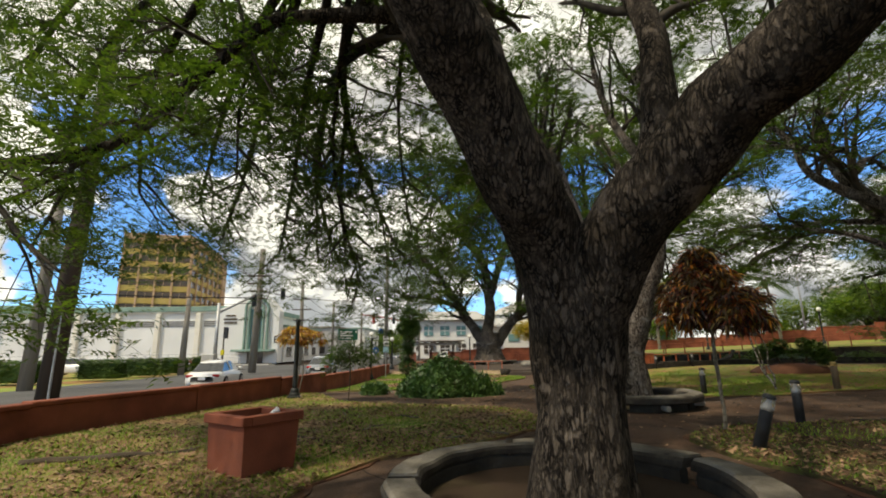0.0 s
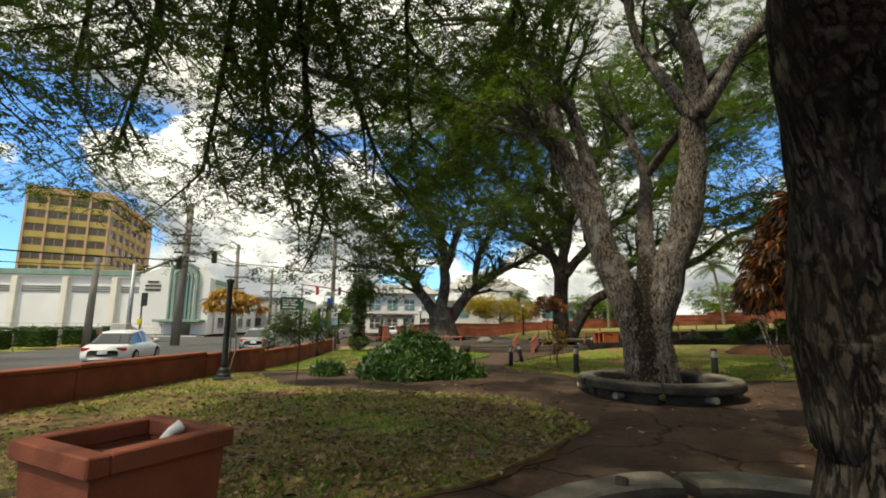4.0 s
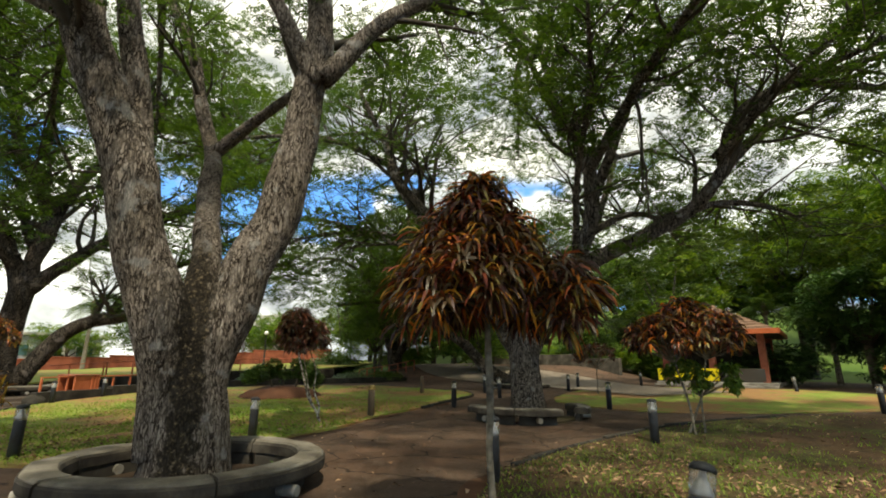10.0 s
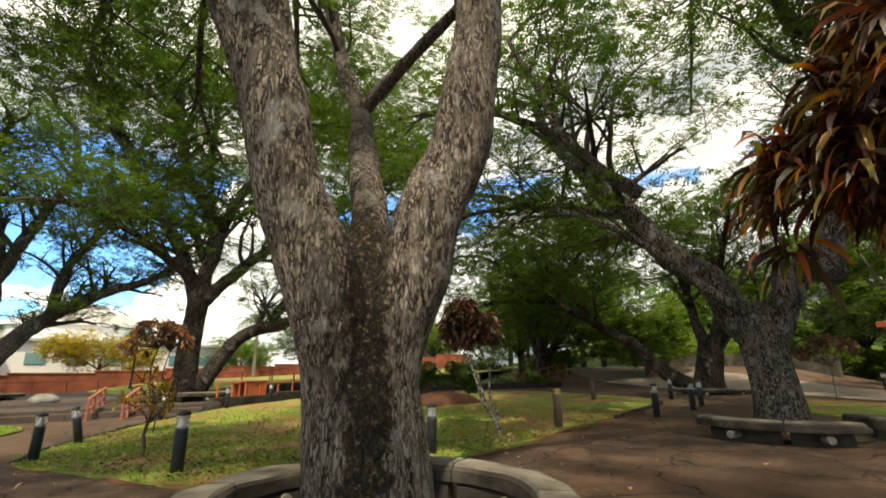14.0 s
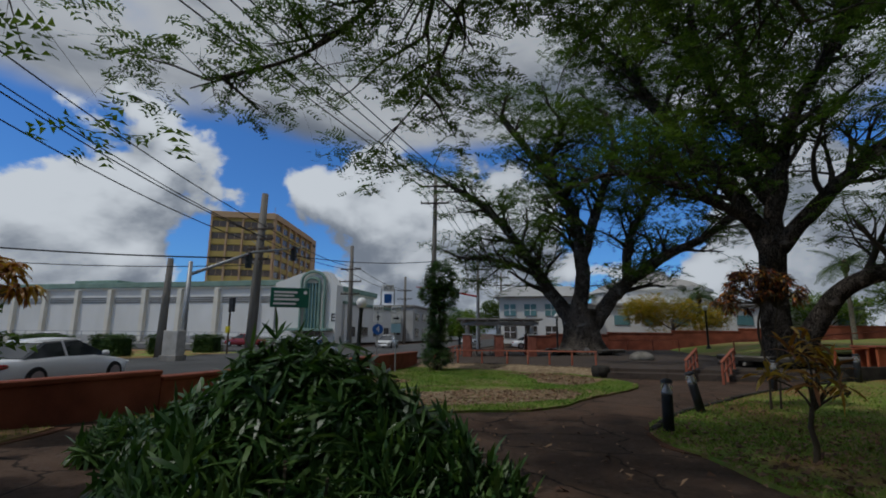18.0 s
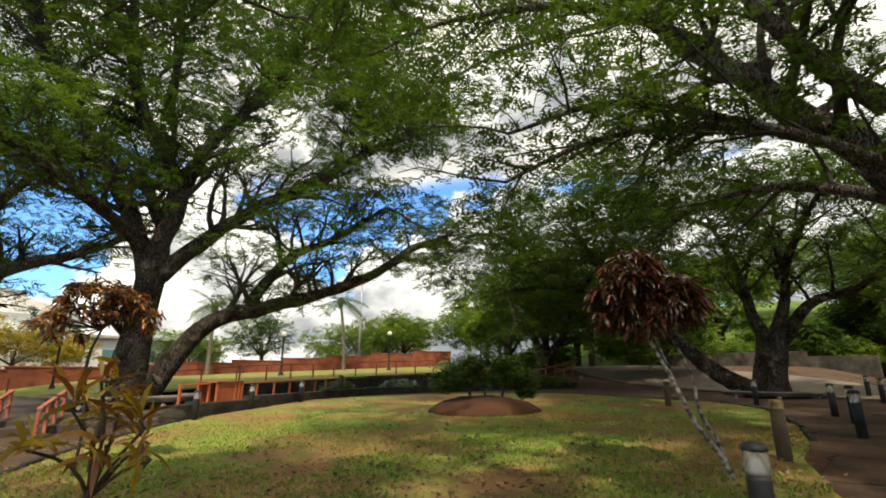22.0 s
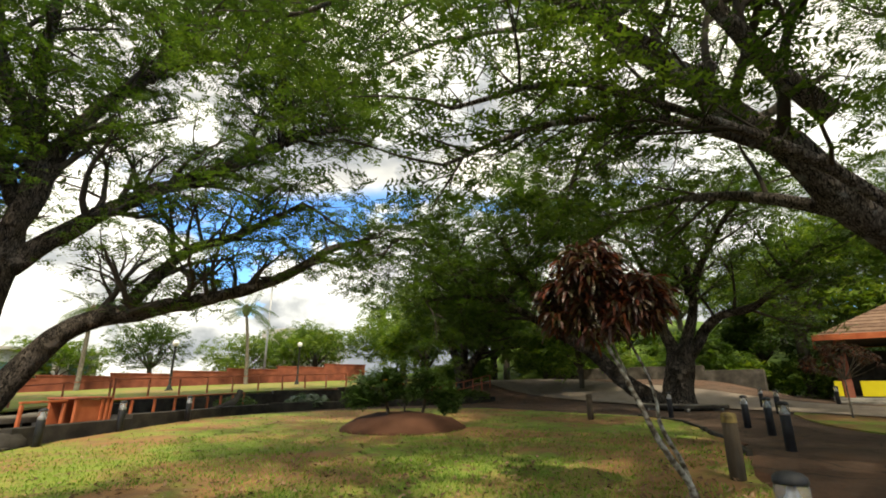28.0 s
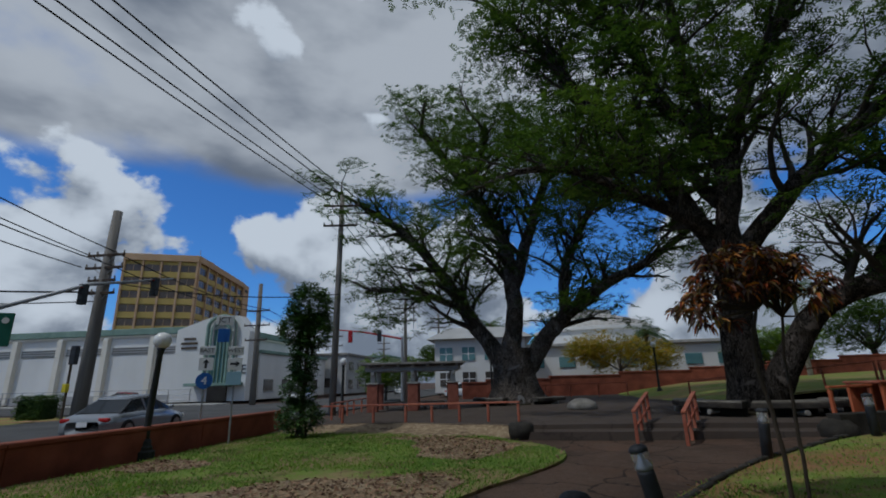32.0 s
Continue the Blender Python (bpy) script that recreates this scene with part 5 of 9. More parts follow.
    t.crown(2750, 0.60, 13, 0.2)

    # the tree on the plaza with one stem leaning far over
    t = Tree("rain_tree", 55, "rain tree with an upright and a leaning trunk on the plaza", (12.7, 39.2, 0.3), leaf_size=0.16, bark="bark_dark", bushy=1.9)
    trunk(t, [(12.72, 39.2, 0.1), (12.74, 39.19, 1.2), (12.74, 39.18, 3.0), (12.92, 39.1, 5.8)], [0.85, 0.64, 0.57, 0.56], near=False)
    t.limb([(12.85, 39.1, 4.8), (12.4, 39.3, 6.8), (11.23, 39.7, 9.4), (10.0, 40.0, 11.3), (8.4, 40.3, 14), (7.4, 41, 16.5)], 0.48, 0.2, "limb", 16, 0.25, 0.14, 13, 3.68, 0.19, levels=2)
    t.limb([(12.95, 39.1, 5.4), (13.2, 39.0, 8.5), (13.17, 39.02, 10.2), (11.63, 39.5, 13.0), (10.8, 39.8, 16.4), (10.6, 40, 19)], 0.46, 0.2, "limb", 16, 0.25, 0.14, 12, 3.68, 0.22, levels=2)
    t.limb([(13.1, 39.0, 7.0), (14.04, 38.6, 11.5), (15.8, 37.7, 15.0), (16.8, 37.5, 18)], 0.40, 0.18, "limb", 14, 0.25, 0.14, 12, 3.68, 0.19, levels=2)
    t.limb([(13.1, 39.0, 5.6), (16.0, 37.7, 8.9), (18.4, 36.1, 10.9), (20.9, 34.0, 13.4), (22.8, 32.6, 14.6)], 0.40, 0.15, "limb", 14, 0.25, 0.14, 14, 3.52, 0.14, levels=2)
    t.limb([(13.3, 38.9, 0.2), (13.5, 38.8, 1.1), (14.3, 38.45, 2.5), (15.5, 37.9, 3.95), (18.0, 36.4, 4.8), (20.7, 34.2, 6.1), (22.4, 32.4, 7.8), (24.0, 31.4, 8.6)], 0.50, 0.15, "limb", 16, 0.2, 0.16, 12, 2.88, 0.25, levels=2)
    t.limb([(16.4, 37.4, 4.6), (17.9, 36.5, 7.0), (19.5, 35.3, 8.1), (21.5, 33.5, 10)], 0.30, 0.12, "limb", 12, 0.25, 0.16, 11, 3.04, 0.17, levels=2)
    t.limb([(12.7, 39.2, 6.6), (9.5, 38.0, 8.2), (7.0, 37.6, 9.2), (5.0, 37, 9.0)], 0.30, 0.12, "limb", 12, 0.25, 0.16, 11, 3.04, 0.17, levels=2)
    t.limb([(12.9, 39.1, 8.0), (13.0, 42.0, 11.0), (14.0, 45.0, 13.0)], 0.30, 0.12, "limb", 12, 0.25, 0.16, 10, 3.52, 0.17, levels=2)
    t.limb([(20.7, 34.2, 13.0), (23.5, 33.5, 15.5), (26.0, 33.5, 16.5)], 0.16, 0.08, "limb", 12, 0.25, 0.16, 10, 3.36, 0.06, levels=2)
    t.limb([(16.2, 37.6, 15.6), (19.5, 36.0, 18.0), (22.5, 35.0, 19.0)], 0.2, 0.1, "limb", 12, 0.25, 0.16, 10, 3.52, 0.06, levels=2)
    t.limb([(12.6, 39.3, 13.0), (12.6, 39.2, 17.0), (12.2, 39.4, 20.6)], 0.26, 0.12, "limb", 12, 0.25, 0.16, 11, 3.52, 0.17, levels=2)
    t.limb([(15.8, 37.7, 14.6), (17.4, 37.2, 18.0), (18.4, 36.8, 21.0)], 0.24, 0.1, "limb", 12, 0.25, 0.16, 11, 3.52, 0.11, levels=2)
    t.limb([(9.0, 40.2, 13.2), (6.8, 40.0, 16.6), (4.8, 39.8, 19.0)], 0.24, 0.1, "limb", 12, 0.25, 0.16, 11, 3.36, 0.11, levels=2)
    t.limb([(10.7, 39.8, 16.2), (8.8, 39.4, 19.0), (7.6, 39.0, 21.4)], 0.2, 0.1, "limb", 12, 0.25, 0.16, 10, 3.36, 0.11, levels=2)
    t.limb([(20.6, 34.4, 12.8), (19.0, 33.0, 15.6), (18.0, 32.4, 18.0)], 0.18, 0.09, "limb", 12, 0.25, 0.16, 10, 3.36, 0.11, levels=2)
    t.crown(1180, 0.95, 28, 0.4)

    # the tree at the far end of the plaza
    t = Tree("rain_tree", 66, "broad rain tree with stout trunk and umbrella crown", (5.0, 51.0, 0.3), leaf_size=0.17, bark="bark", bushy=2.0)
    trunk(t, [(4.9, 51, 0.1), (4.9, 51, 0.9), (4.85, 51, 2.0), (4.6, 51, 3.4)], [2.0, 1.5, 1.3, 1.35], near=False)
    t.limb([(4.4, 51, 2.4), (3.4, 51, 3.6), (1.63, 50.9, 6.4), (0.0, 50.7, 9.0), (-2.6, 50.2, 11.8), (-4.5, 50, 13)], 0.62, 0.2, "limb", 16, 0.3, 0.14, 13, 3.52, 0.19, levels=2)
    t.limb([(4.8, 51, 3.0), (5.0, 51, 8.0), (3.94, 51, 12.0), (1.4, 50.9, 16.0), (-0.8, 50.6, 19.0)], 0.62, 0.22, "limb", 16, 0.3, 0.14, 12, 3.68, 0.22, levels=2)
    t.limb([(4.9, 51, 6.5), (6.5, 50.9, 11.4), (7.8, 50.8, 15.4), (7.4, 50.8, 18.8)], 0.46, 0.2, "limb", 14, 0.3, 0.14, 11, 3.68, 0.19, levels=2)
    t.limb([(5.3, 51, 1.6), (6.0, 51, 2.8), (7.8, 50.8, 5.0), (10.3, 50.4, 6.8), (13.4, 49.6, 8.4), (15.2, 49, 9.6)], 0.66, 0.18, "limb", 16, 0.3, 0.16, 11, 3.20, 0.22, levels=2)
    t.limb([(8.2, 50.8, 5.3), (8.5, 50.7, 8.5), (10.2, 50.4, 11.8), (11.6, 50, 14.5)], 0.40, 0.16, "limb", 14, 0.3, 0.16, 11, 3.52, 0.17, levels=2)
    t.limb([(3.6, 51, 11.8), (3.0, 49, 14.0), (4.0, 46.5, 16.0)], 0.28, 0.14, "limb", 12, 0.3, 0.16, 10, 3.52, 0.14, levels=2)
    t.limb([(2.0, 50.9, 6.0), (-0.8, 49.5, 6.9), (-3.8, 48.8, 7.2)], 0.28, 0.12, "limb", 12, 0.3, 0.16, 11, 2.72, 0.14, levels=2)
    t.crown(1050, 0.98, 30, 0.4)

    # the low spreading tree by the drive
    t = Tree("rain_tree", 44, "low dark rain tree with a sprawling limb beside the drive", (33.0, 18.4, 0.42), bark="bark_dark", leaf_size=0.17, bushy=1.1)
    trunk(t, [(33.0, 18.4, 0.2), (33.0, 18.35, 1.2), (33.0, 18.1, 2.4), (33.0, 18.0, 3.6)], [1.0, 0.75, 0.7, 0.6], near=False)
    t.limb([(33.0, 18.2, 2.8), (33.0, 18.7, 5.0), (33.0, 19.0, 6.9), (32.9, 19.9, 9.6)], 0.36, 0.1, "limb", 12, 0.3, 0.16, 9, 3.8, 0.35)
    t.limb([(33.0, 17.9, 3.0), (33.0, 17.0, 6.0), (33.0, 17.3, 8.4)], 0.34, 0.12, "limb", 12, 0.3, 0.16, 8, 3.8, 0.4)
    t.limb([(33.0, 17.9, 2.6), (33.0, 16.2, 4.8), (32.8, 14.4, 5.3), (32.6, 12.8, 6.9)], 0.36, 0.1, "limb", 12, 0.3, 0.16, 9, 3.6, 0.4)
    t.limb([(33.0, 18.8, 0.5), (32.95, 19.6, 0.95), (32.8, 21.1, 2.0), (32.6, 22.6, 3.5), (31.4, 27.2, 6.5), (30.5, 29.6, 8.4)], 0.5, 0.12, "limb", 14, 0.25, 0.16, 12, 3.6, 0.45, droop=0.1)
    t.limb([(32.2, 24.4, 4.6), (28.6, 24.8, 7.0), (25.6, 25.0, 8.2)], 0.26, 0.08, "limb", 12, 0.3, 0.16, 10, 3.2, 0.25, droop=0.12)
    t.limb([(32.9, 17.2, 6.2), (29.5, 15.8, 8.4), (27.0, 15.0, 9.0)], 0.24, 0.08, "limb", 12, 0.3, 0.16, 9, 3.4, 0.25, droop=0.05)
    t.limb([(31.6, 26.6, 6.2), (29.6, 28.6, 6.4), (26.8, 29.6, 5.8)], 0.2, 0.06, "limb", 12, 0.3, 0.16, 10, 2.8, 0.2, droop=0.2)
    t.limb([(30.8, 29.2, 8.2), (28.4, 30.4, 9.4), (25.6, 30.6, 9.0), (23.4, 30.0, 7.6)], 0.18, 0.05, "limb", 12, 0.3, 0.16, 12, 3.2, 0.1, droop=0.2)
    t.limb([(31.6, 26.8, 6.4), (30.6, 24.4, 9.0), (28.6, 22.4, 10.2), (26.4, 21.0, 9.6)], 0.18, 0.05, "limb", 12, 0.3, 0.16, 11, 3.4, 0.2, droop=0.1)
    t.limb([(32.9, 19.6, 9.2), (34.0, 22.4, 11.0), (35.4, 26.0, 11.2), (36.4, 29, 10.0)], 0.16, 0.05, "limb", 12, 0.3, 0.16, 11, 3.8, 0.1, droop=0.1)
    t.limb([(32.7, 13.2, 6.7), (33.4, 10.6, 8.4), (34.4, 8.0, 8.6)], 0.14, 0.05, "limb", 12, 0.3, 0.16, 9, 3.6, 0.1, droop=0.1)
    t.crown(1000, 0.8, 20, 0.3, 0.4)

    t = Tree("rain_tree", 77, "shady tree with a forked trunk and drooping crown by the drive", (41.6, 33.8, 0.6), bark="bark_dark", leaf_size=0.19)
    trunk(t, [(41.6, 33.8, 0.4), (41.6, 33.8, 1.6), (41.5, 33.9, 3.0)], [0.9, 0.7, 0.75], near=False)
    for tip in ((37.0, 32.0, 8.5), (39.5, 36.5, 10.5), (44.5, 35, 10), (43.5, 30.5, 8.5), (38.2, 29.8, 6.8)):
        mid = ((41.5 + tip[0]) / 2 + 0.3, (33.9 + tip[1]) / 2, tip[2] * 0.62)
        t.limb([(41.5, 33.9, 2.4), mid, tip], 0.4, 0.1, "limb", 10, 0.35, 0.16, 9, 4.0, 0.3, droop=0.2)
    t.crown(360, 1.0, 34, 0.4, 0.5)


def trunk(t, pts, radii, near=True):
    """The bole, flared into root buttresses at its foot."""
    c = curve_pts([(*p, r) for p, r in zip(t.local(pts), radii)], 0.06 if near else 0.2)
    g = Geo()
    seg = 72 if near else 28
    z0 = pts[0][2] - t.base.z
    for i, p in enumerate(c):
        lift = p[2] - z0
        for j in range(seg):
            a = 2 * math.pi * j / seg
            r = p[3] * (1 + 0.16 * math.exp(-lift / 0.5) * math.cos(5 * a + t.base.x) * (0.6 + 0.4 * math.cos(3 * a)))
            q = Vector((p[0] + r * math.cos(a), p[1] + r * math.sin(a), p[2]))
            w = q + t.base
            r *= 1 + 0.09 * noise.noise(Vector((w.x * 1.5, w.y * 1.5, w.z * 0.6))) + 0.035 * noise.noise(Vector((w.x * 6, w.y * 6, w.z * 1.6)))
            g.v.append((p[0] + r * math.cos(a), p[1] + r * math.sin(a), p[2]))
    for i in range(len(c) - 1):
        for j in range(seg):
            a, b = i * seg + j, i * seg + (j + 1) % seg
            g.f.append((a, b, b + seg, a + seg))
    part("trunk", g, t.bark, t.ob, smooth=True)


big_trees()


def far_tree(name, x, y, z, height, width, leaf, label, seed, n=2600, size=0.28, pinnate=4):
    """A tree seen only from afar: trunk, a few limbs and an uneven crown of leaf clumps."""
    rng = np.random.default_rng(seed)
    t = thing(name, x, y, z, label, "tree")
    g = Geo().tube(curve_pts([(0, 0, -0.3), (0.1, 0, height * 0.25), (-0.1, 0.1, height * 0.5)], 0.5), 0.03 * height, 8, rough=0.12, seed=seed)
    for k in range(6):
        a = k * 1.05 + rng.uniform(0, 0.6)
        w = width * rng.uniform(0.25, 0.42)
        g.tube([(0, 0, height * 0.28), (w * 0.5 * math.cos(a), w * 0.5 * math.sin(a), height * 0.5), (w * math.cos(a), w * math.sin(a), height * rng.uniform(0.6, 0.85))], [0.016 * height, 0.01 * height, 0.003 * height], 6)
    part("trunk", g, "bark_far", t, smooth=True)
    m = 34
    th, ph = rng.uniform(0, 2 * np.pi, m), np.arccos(rng.uniform(-0.75, 1, m))
    rr = rng.uniform(0.55, 1.0, m)
    lobes = np.stack([width / 2 * rr * np.sin(ph) * np.cos(th), width / 2 * rr * np.sin(ph) * np.sin(th), height * 0.58 + height * 0.38 * rr * np.cos(ph)], 1)
    per, size = max(1, int(n * 0.76) // m), size * 1.12
    a = np.repeat(lobes, per, axis=0)
    d = unit(rng.normal(size=(len(a), 3)))
    a = a + d * (width * 0.16 * rng.uniform(0.55, 1.0, len(a)) ** 0.5)[:, None] * np.array([1, 1, 0.7])
    leaves = leaf_cloud(rng, a, 1, 0.12, 0.8, size, pinnate, 0.35)
    ob = new("crown", quads_mesh("crown", leaves, leaf))
    ob.parent = t
    return t


def palm(x, y, z, height, seed, lean=0.0, fronds=16, length=3.0):
    rng = np.random.default_rng(seed)
    t = thing("coconut_palm", x, y, z, "tall coconut palm with ragged feather fronds", "palm tree")
    pts = curve_pts([(0, 0, -0.2), (lean * 0.3, 0, height * 0.5), (lean, 0, height)], 0.4)
    part("trunk", Geo().tube([Vector(p) for p in pts], [0.20 - 0.08 * i / len(pts) + 0.012 * (i % 2) for i in range(len(pts))], 10), "pale_stem", t, smooth=True)
    part("fibre_sheath", Geo().lathe((lean, 0, height - 0.9), [(0.14, 0), (0.30, 0.3), (0.34, 0.7), (0.2, 1.1), (0.05, 1.3)], 10), "wood_post", t, smooth=True)
    for k in range(fronds):
        a, up = 2 * math.pi * k / fronds + rng.uniform(-0.2, 0.2), rng.uniform(-0.35, 0.95)
        d = np.array([math.cos(a) * math.cos(up), math.sin(a) * math.cos(up), math.sin(up)])
        p, rib = np.array([lean, 0.0, height]), []
        for i in range(10):
            rib.append(p.copy())
            p = p + d * length / 9
            d = d + np.array([0, 0, -0.13])
            d /= np.linalg.norm(d)
        rib = np.array(rib)
        quads = []
        for i in range(1, 10):
            for u in (0.0, 0.35, 0.7):
                b = rib[i - 1] * (1 - u) + rib[i] * u
                dd = unit(rib[i] - rib[i - 1])
                sd = unit(np.cross(dd, [0, 0, 1.0]))
                w = length * 0.26 * math.sin(math.pi * (0.12 + 0.83 * (i + u) / 10))
                for s in (-1, 1):
                    tip = b + sd * s * w * 0.85 + dd * w * 0.5 + np.array([0, 0, -w * rng.uniform(0.25, 0.6)])
                    hw = dd * 0.035 * length / 3
                    mid = (b + tip) / 2 + np.array([0, 0, 0.05])
                    quads.append([b, mid + hw, tip, mid - hw])
        ob = new("frond", quads_mesh("frond", np.array(quads), "leaf"))
        ob.parent = t
        g = Geo().tube([Vector(q) for q in rib], [0.035 * (1 - i / 11) for i in range(10)], 5)
        part("rib", g, "leaf_hedge", ob)
    return t


def background_trees():
    spots = [  # x, y, z, height, width, leaf, label, clumps, leaf size
        (16, 72, 0.6, 5.6, 9.5, "leaf_yellow", "round yellow-green poinciana tree beyond the boundary wall", 5200, 0.24),
        (34, 78, 1.0, 5.6, 10.0, "leaf_bright", "low bright green tree behind the boundary wall", 3200, 0.3),
        (44, 78, 1.0, 9.5, 10.0, "leaf", "dark green shade tree behind the boundary wall", 3200, 0.32),
        (53, 72, 1.5, 6.5, 12.0, "leaf_bright", "bushy light green tree on the slope", 3600, 0.34),
        (61, 66, 2.0, 8.5, 12.0, "leaf_bright", "bushy light green tree on the slope", 3600, 0.36),
        (66, 54, 2.2, 13.0, 14.0, "leaf_bright", "tall dark green tree on the slope", 4200, 0.4),
        (57, 46, 1.8, 11.0, 13.0, "leaf_bright", "tall light green tree on the slope", 4200, 0.36),
        (62, 37, 2.0, 14.0, 14.0, "leaf_bright", "dense green tree above the drive", 4600, 0.38),
        (54, 27, 1.6, 9.0, 9.0, "leaf_bright", "light green tree above the drive", 3400, 0.32),
        (57, 2, 1.6, 17.0, 14.0, "leaf_bright", "dense dark tree behind the pavilion", 5400, 0.38),
        (50, -7, 1.0, 19.0, 14.0, "leaf_bright", "tall leafy tree at the edge of the wood", 6400, 0.36),
        (41, -13, 0.7, 20.0, 14.0, "leaf_bright", "tall leafy tree at the edge of the wood", 6400, 0.36),
        (31, -18, 0.6, 20.0, 15.0, "leaf", "tall leafy tree at the edge of the wood", 6000, 0.36),
        (47, -4.5, 0.9, 6.0, 7.0, "leaf_fan", "dark undergrowth beneath the tall trees", 3200, 0.3),
        (39, -10, 0.6, 5.0, 8.0, "leaf_fan", "dark undergrowth beneath the tall trees", 3200, 0.3),
        (52, 4.5, 1.0, 6.0, 7.0, "leaf_fan", "dark undergrowth behind the pavilion", 3000, 0.3),
        (20, -20, 0.5, 16.0, 13.0, "leaf", "tall leafy tree behind the lawn", 3600, 0.4),
        (6, -18, 0.3, 14.0, 13.0, "leaf", "tall leafy tree behind the lawn", 3600, 0.4),
        (-5, 96, 0.0, 8.5, 8.0, "leaf", "dark green street tree beyond the crossing", 2800, 0.32),
        (-14, 120, 0.0, 7.0, 9.0, "leaf_bright", "green tree along the distant street", 2000, 0.36),
        (1, 88, 0.0, 5.0, 6.0, "leaf_bright", "green street tree beyond the crossing", 2200, 0.3),
        (-7.6, 68, -0.1, 4.5, 5.0, "leaf_bright", "small street tree by the crossing", 2200, 0.24),
        (47, 40, 1.0, 8.0, 9.0, "leaf_bright", "shady tree beside the drive", 4000, 0.32),
        (52, 35, 1.2, 10.0, 10.0, "leaf_bright", "light green tree beside the drive", 4000, 0.34),
        (45, -9, 0.8, 16.0, 11.0, "leaf_bright", "tall leafy tree at the edge of the wood", 5600, 0.36),
        (54, -2, 1.2, 18.0, 12.0, "leaf_bright", "tall leafy tree at the edge of the wood", 5600, 0.36),
        (36, -16, 0.6, 17.0, 11.0, "leaf", "tall leafy tree at the edge of the wood", 5600, 0.36),
        (36.0, -6.5, 0.6, 17.0, 11.0, "leaf_bright", "tall bright green tree beside the far lawn", 6200, 0.34),
        (52, 9, 1.2, 14.0, 11.0, "leaf_bright", "dense dark tree at the pavilion's back", 4600, 0.36),
        (44, -3.5, 0.8, 9.0, 8.0, "leaf_fan", "dark bushy tree at the edge of the wood", 4200, 0.3),
        (41, 24.5, 0.9, 6.5, 7.0, "leaf_bright", "low dark tree against the bank wall", 3600, 0.28),
        (70, 78, 2.0, 10.0, 14.0, "leaf", "dark tree on the hill beyond the wall", 3600, 0.42),
        (57, 22.5, 2.0, 11.0, 9.0, "leaf_bright", "light green tree at the foot of the hill", 3800, 0.34),
        (54, 11.5, 1.4, 7.0, 7.0, "leaf", "dark bushy tree at the foot of the hill", 3400, 0.3),
        (50, 16.5, 1.0, 5.0, 5.0, "leaf", "dark leafy tree before the hill", 2600, 0.26),
        (56, 18.5, 1.8, 4.6, 6.0, "leaf_bright", "bright bush at the foot of the hill", 2400, 0.28),
        (66, 12.0, 4.0, 4.6, 6.0, "leaf", "dark bush on the grassy hillside", 2000, 0.3),
        (62, 16.5, 3.0, 4.0, 5.0, "leaf_bright", "low bush on the grassy hillside", 1800, 0.3),
        (76, 6, 6.0, 12.0, 14.0, "leaf", "dark tree on the crest of the hill", 3600, 0.42),
        (80, 17, 7.2, 12.0, 15.0, "leaf_bright", "broad tree on the crest of the hill", 3600, 0.44),
        (78, 29, 6.6, 12.0, 15.0, "leaf", "dark tree on the crest of the hill", 3600, 0.42),
        (66, 40, 4.0, 11.0, 12.0, "leaf_bright", "light green tree on the hillside", 3600, 0.4),
        (72, -6, 5.0, 13.0, 14.0, "leaf", "dark tree on the hillside", 3600, 0.42),
        (84, 62, 3.0, 13.0, 16.0, "leaf_bright", "broad tree high on the slope", 4000, 0.45),
    ]
    for x, y, h, w in ((50.5, 15.5, 2.6, 6.0), (51.5, 20.5, 2.4, 6.5), (52, 24.6, 3.0, 6.0), (54.5, 28.2, 4.4, 6.5), (59, 31, 4.4, 7.0), (65, 33.5, 5.0, 8.0), (45.5, 1.6, 3.4, 5.5), (43.4, -6.4, 3.6, 6.0), (37.6, -10.6, 3.6, 6.0), (31.5, -13.5, 3.6, 6.5), (25, -16, 3.8, 7.0), (52.5, 10.2, 3.2, 5.0), (51.5, 6.5, 3.6, 5.5), (48, 36.5, 3.2, 6.0), (45, 44, 3.2, 6.5)):
        spots.append((x, y, gz(x, y) - 0.6, h, w, "leaf_fan" if int(x + y) % 2 else "leaf_bright", "leafy undergrowth beneath the trees", 2400, 0.26))
    for i, (x, y, z, h, w, leaf, label, n, size) in enumerate(spots):
        far_tree("shade_tree", x, y, z, h, w, leaf, label, 100 + i, n, size)
    palm(28, 62, 0.9, 7.0, 1, 0.0)
    palm(40.5, 57, 1.3, 8.0, 2, -1.0, length=3.6)
    palm(19.5, 74, 0.6, 5.5, 3)
    palm(2.5, 92, 0.0, 9.5, 4)
    palm(-3.0, 100, 0.0, 8.5, 5)
    palm(46, -2, 0.9, 5.5, 6, length=3.4)
    palm(49, 1.5, 1.0, 6.0, 7, 0.5, length=3.4)
    palm(10, 96, 0.0, 8.0, 8)


background_trees()


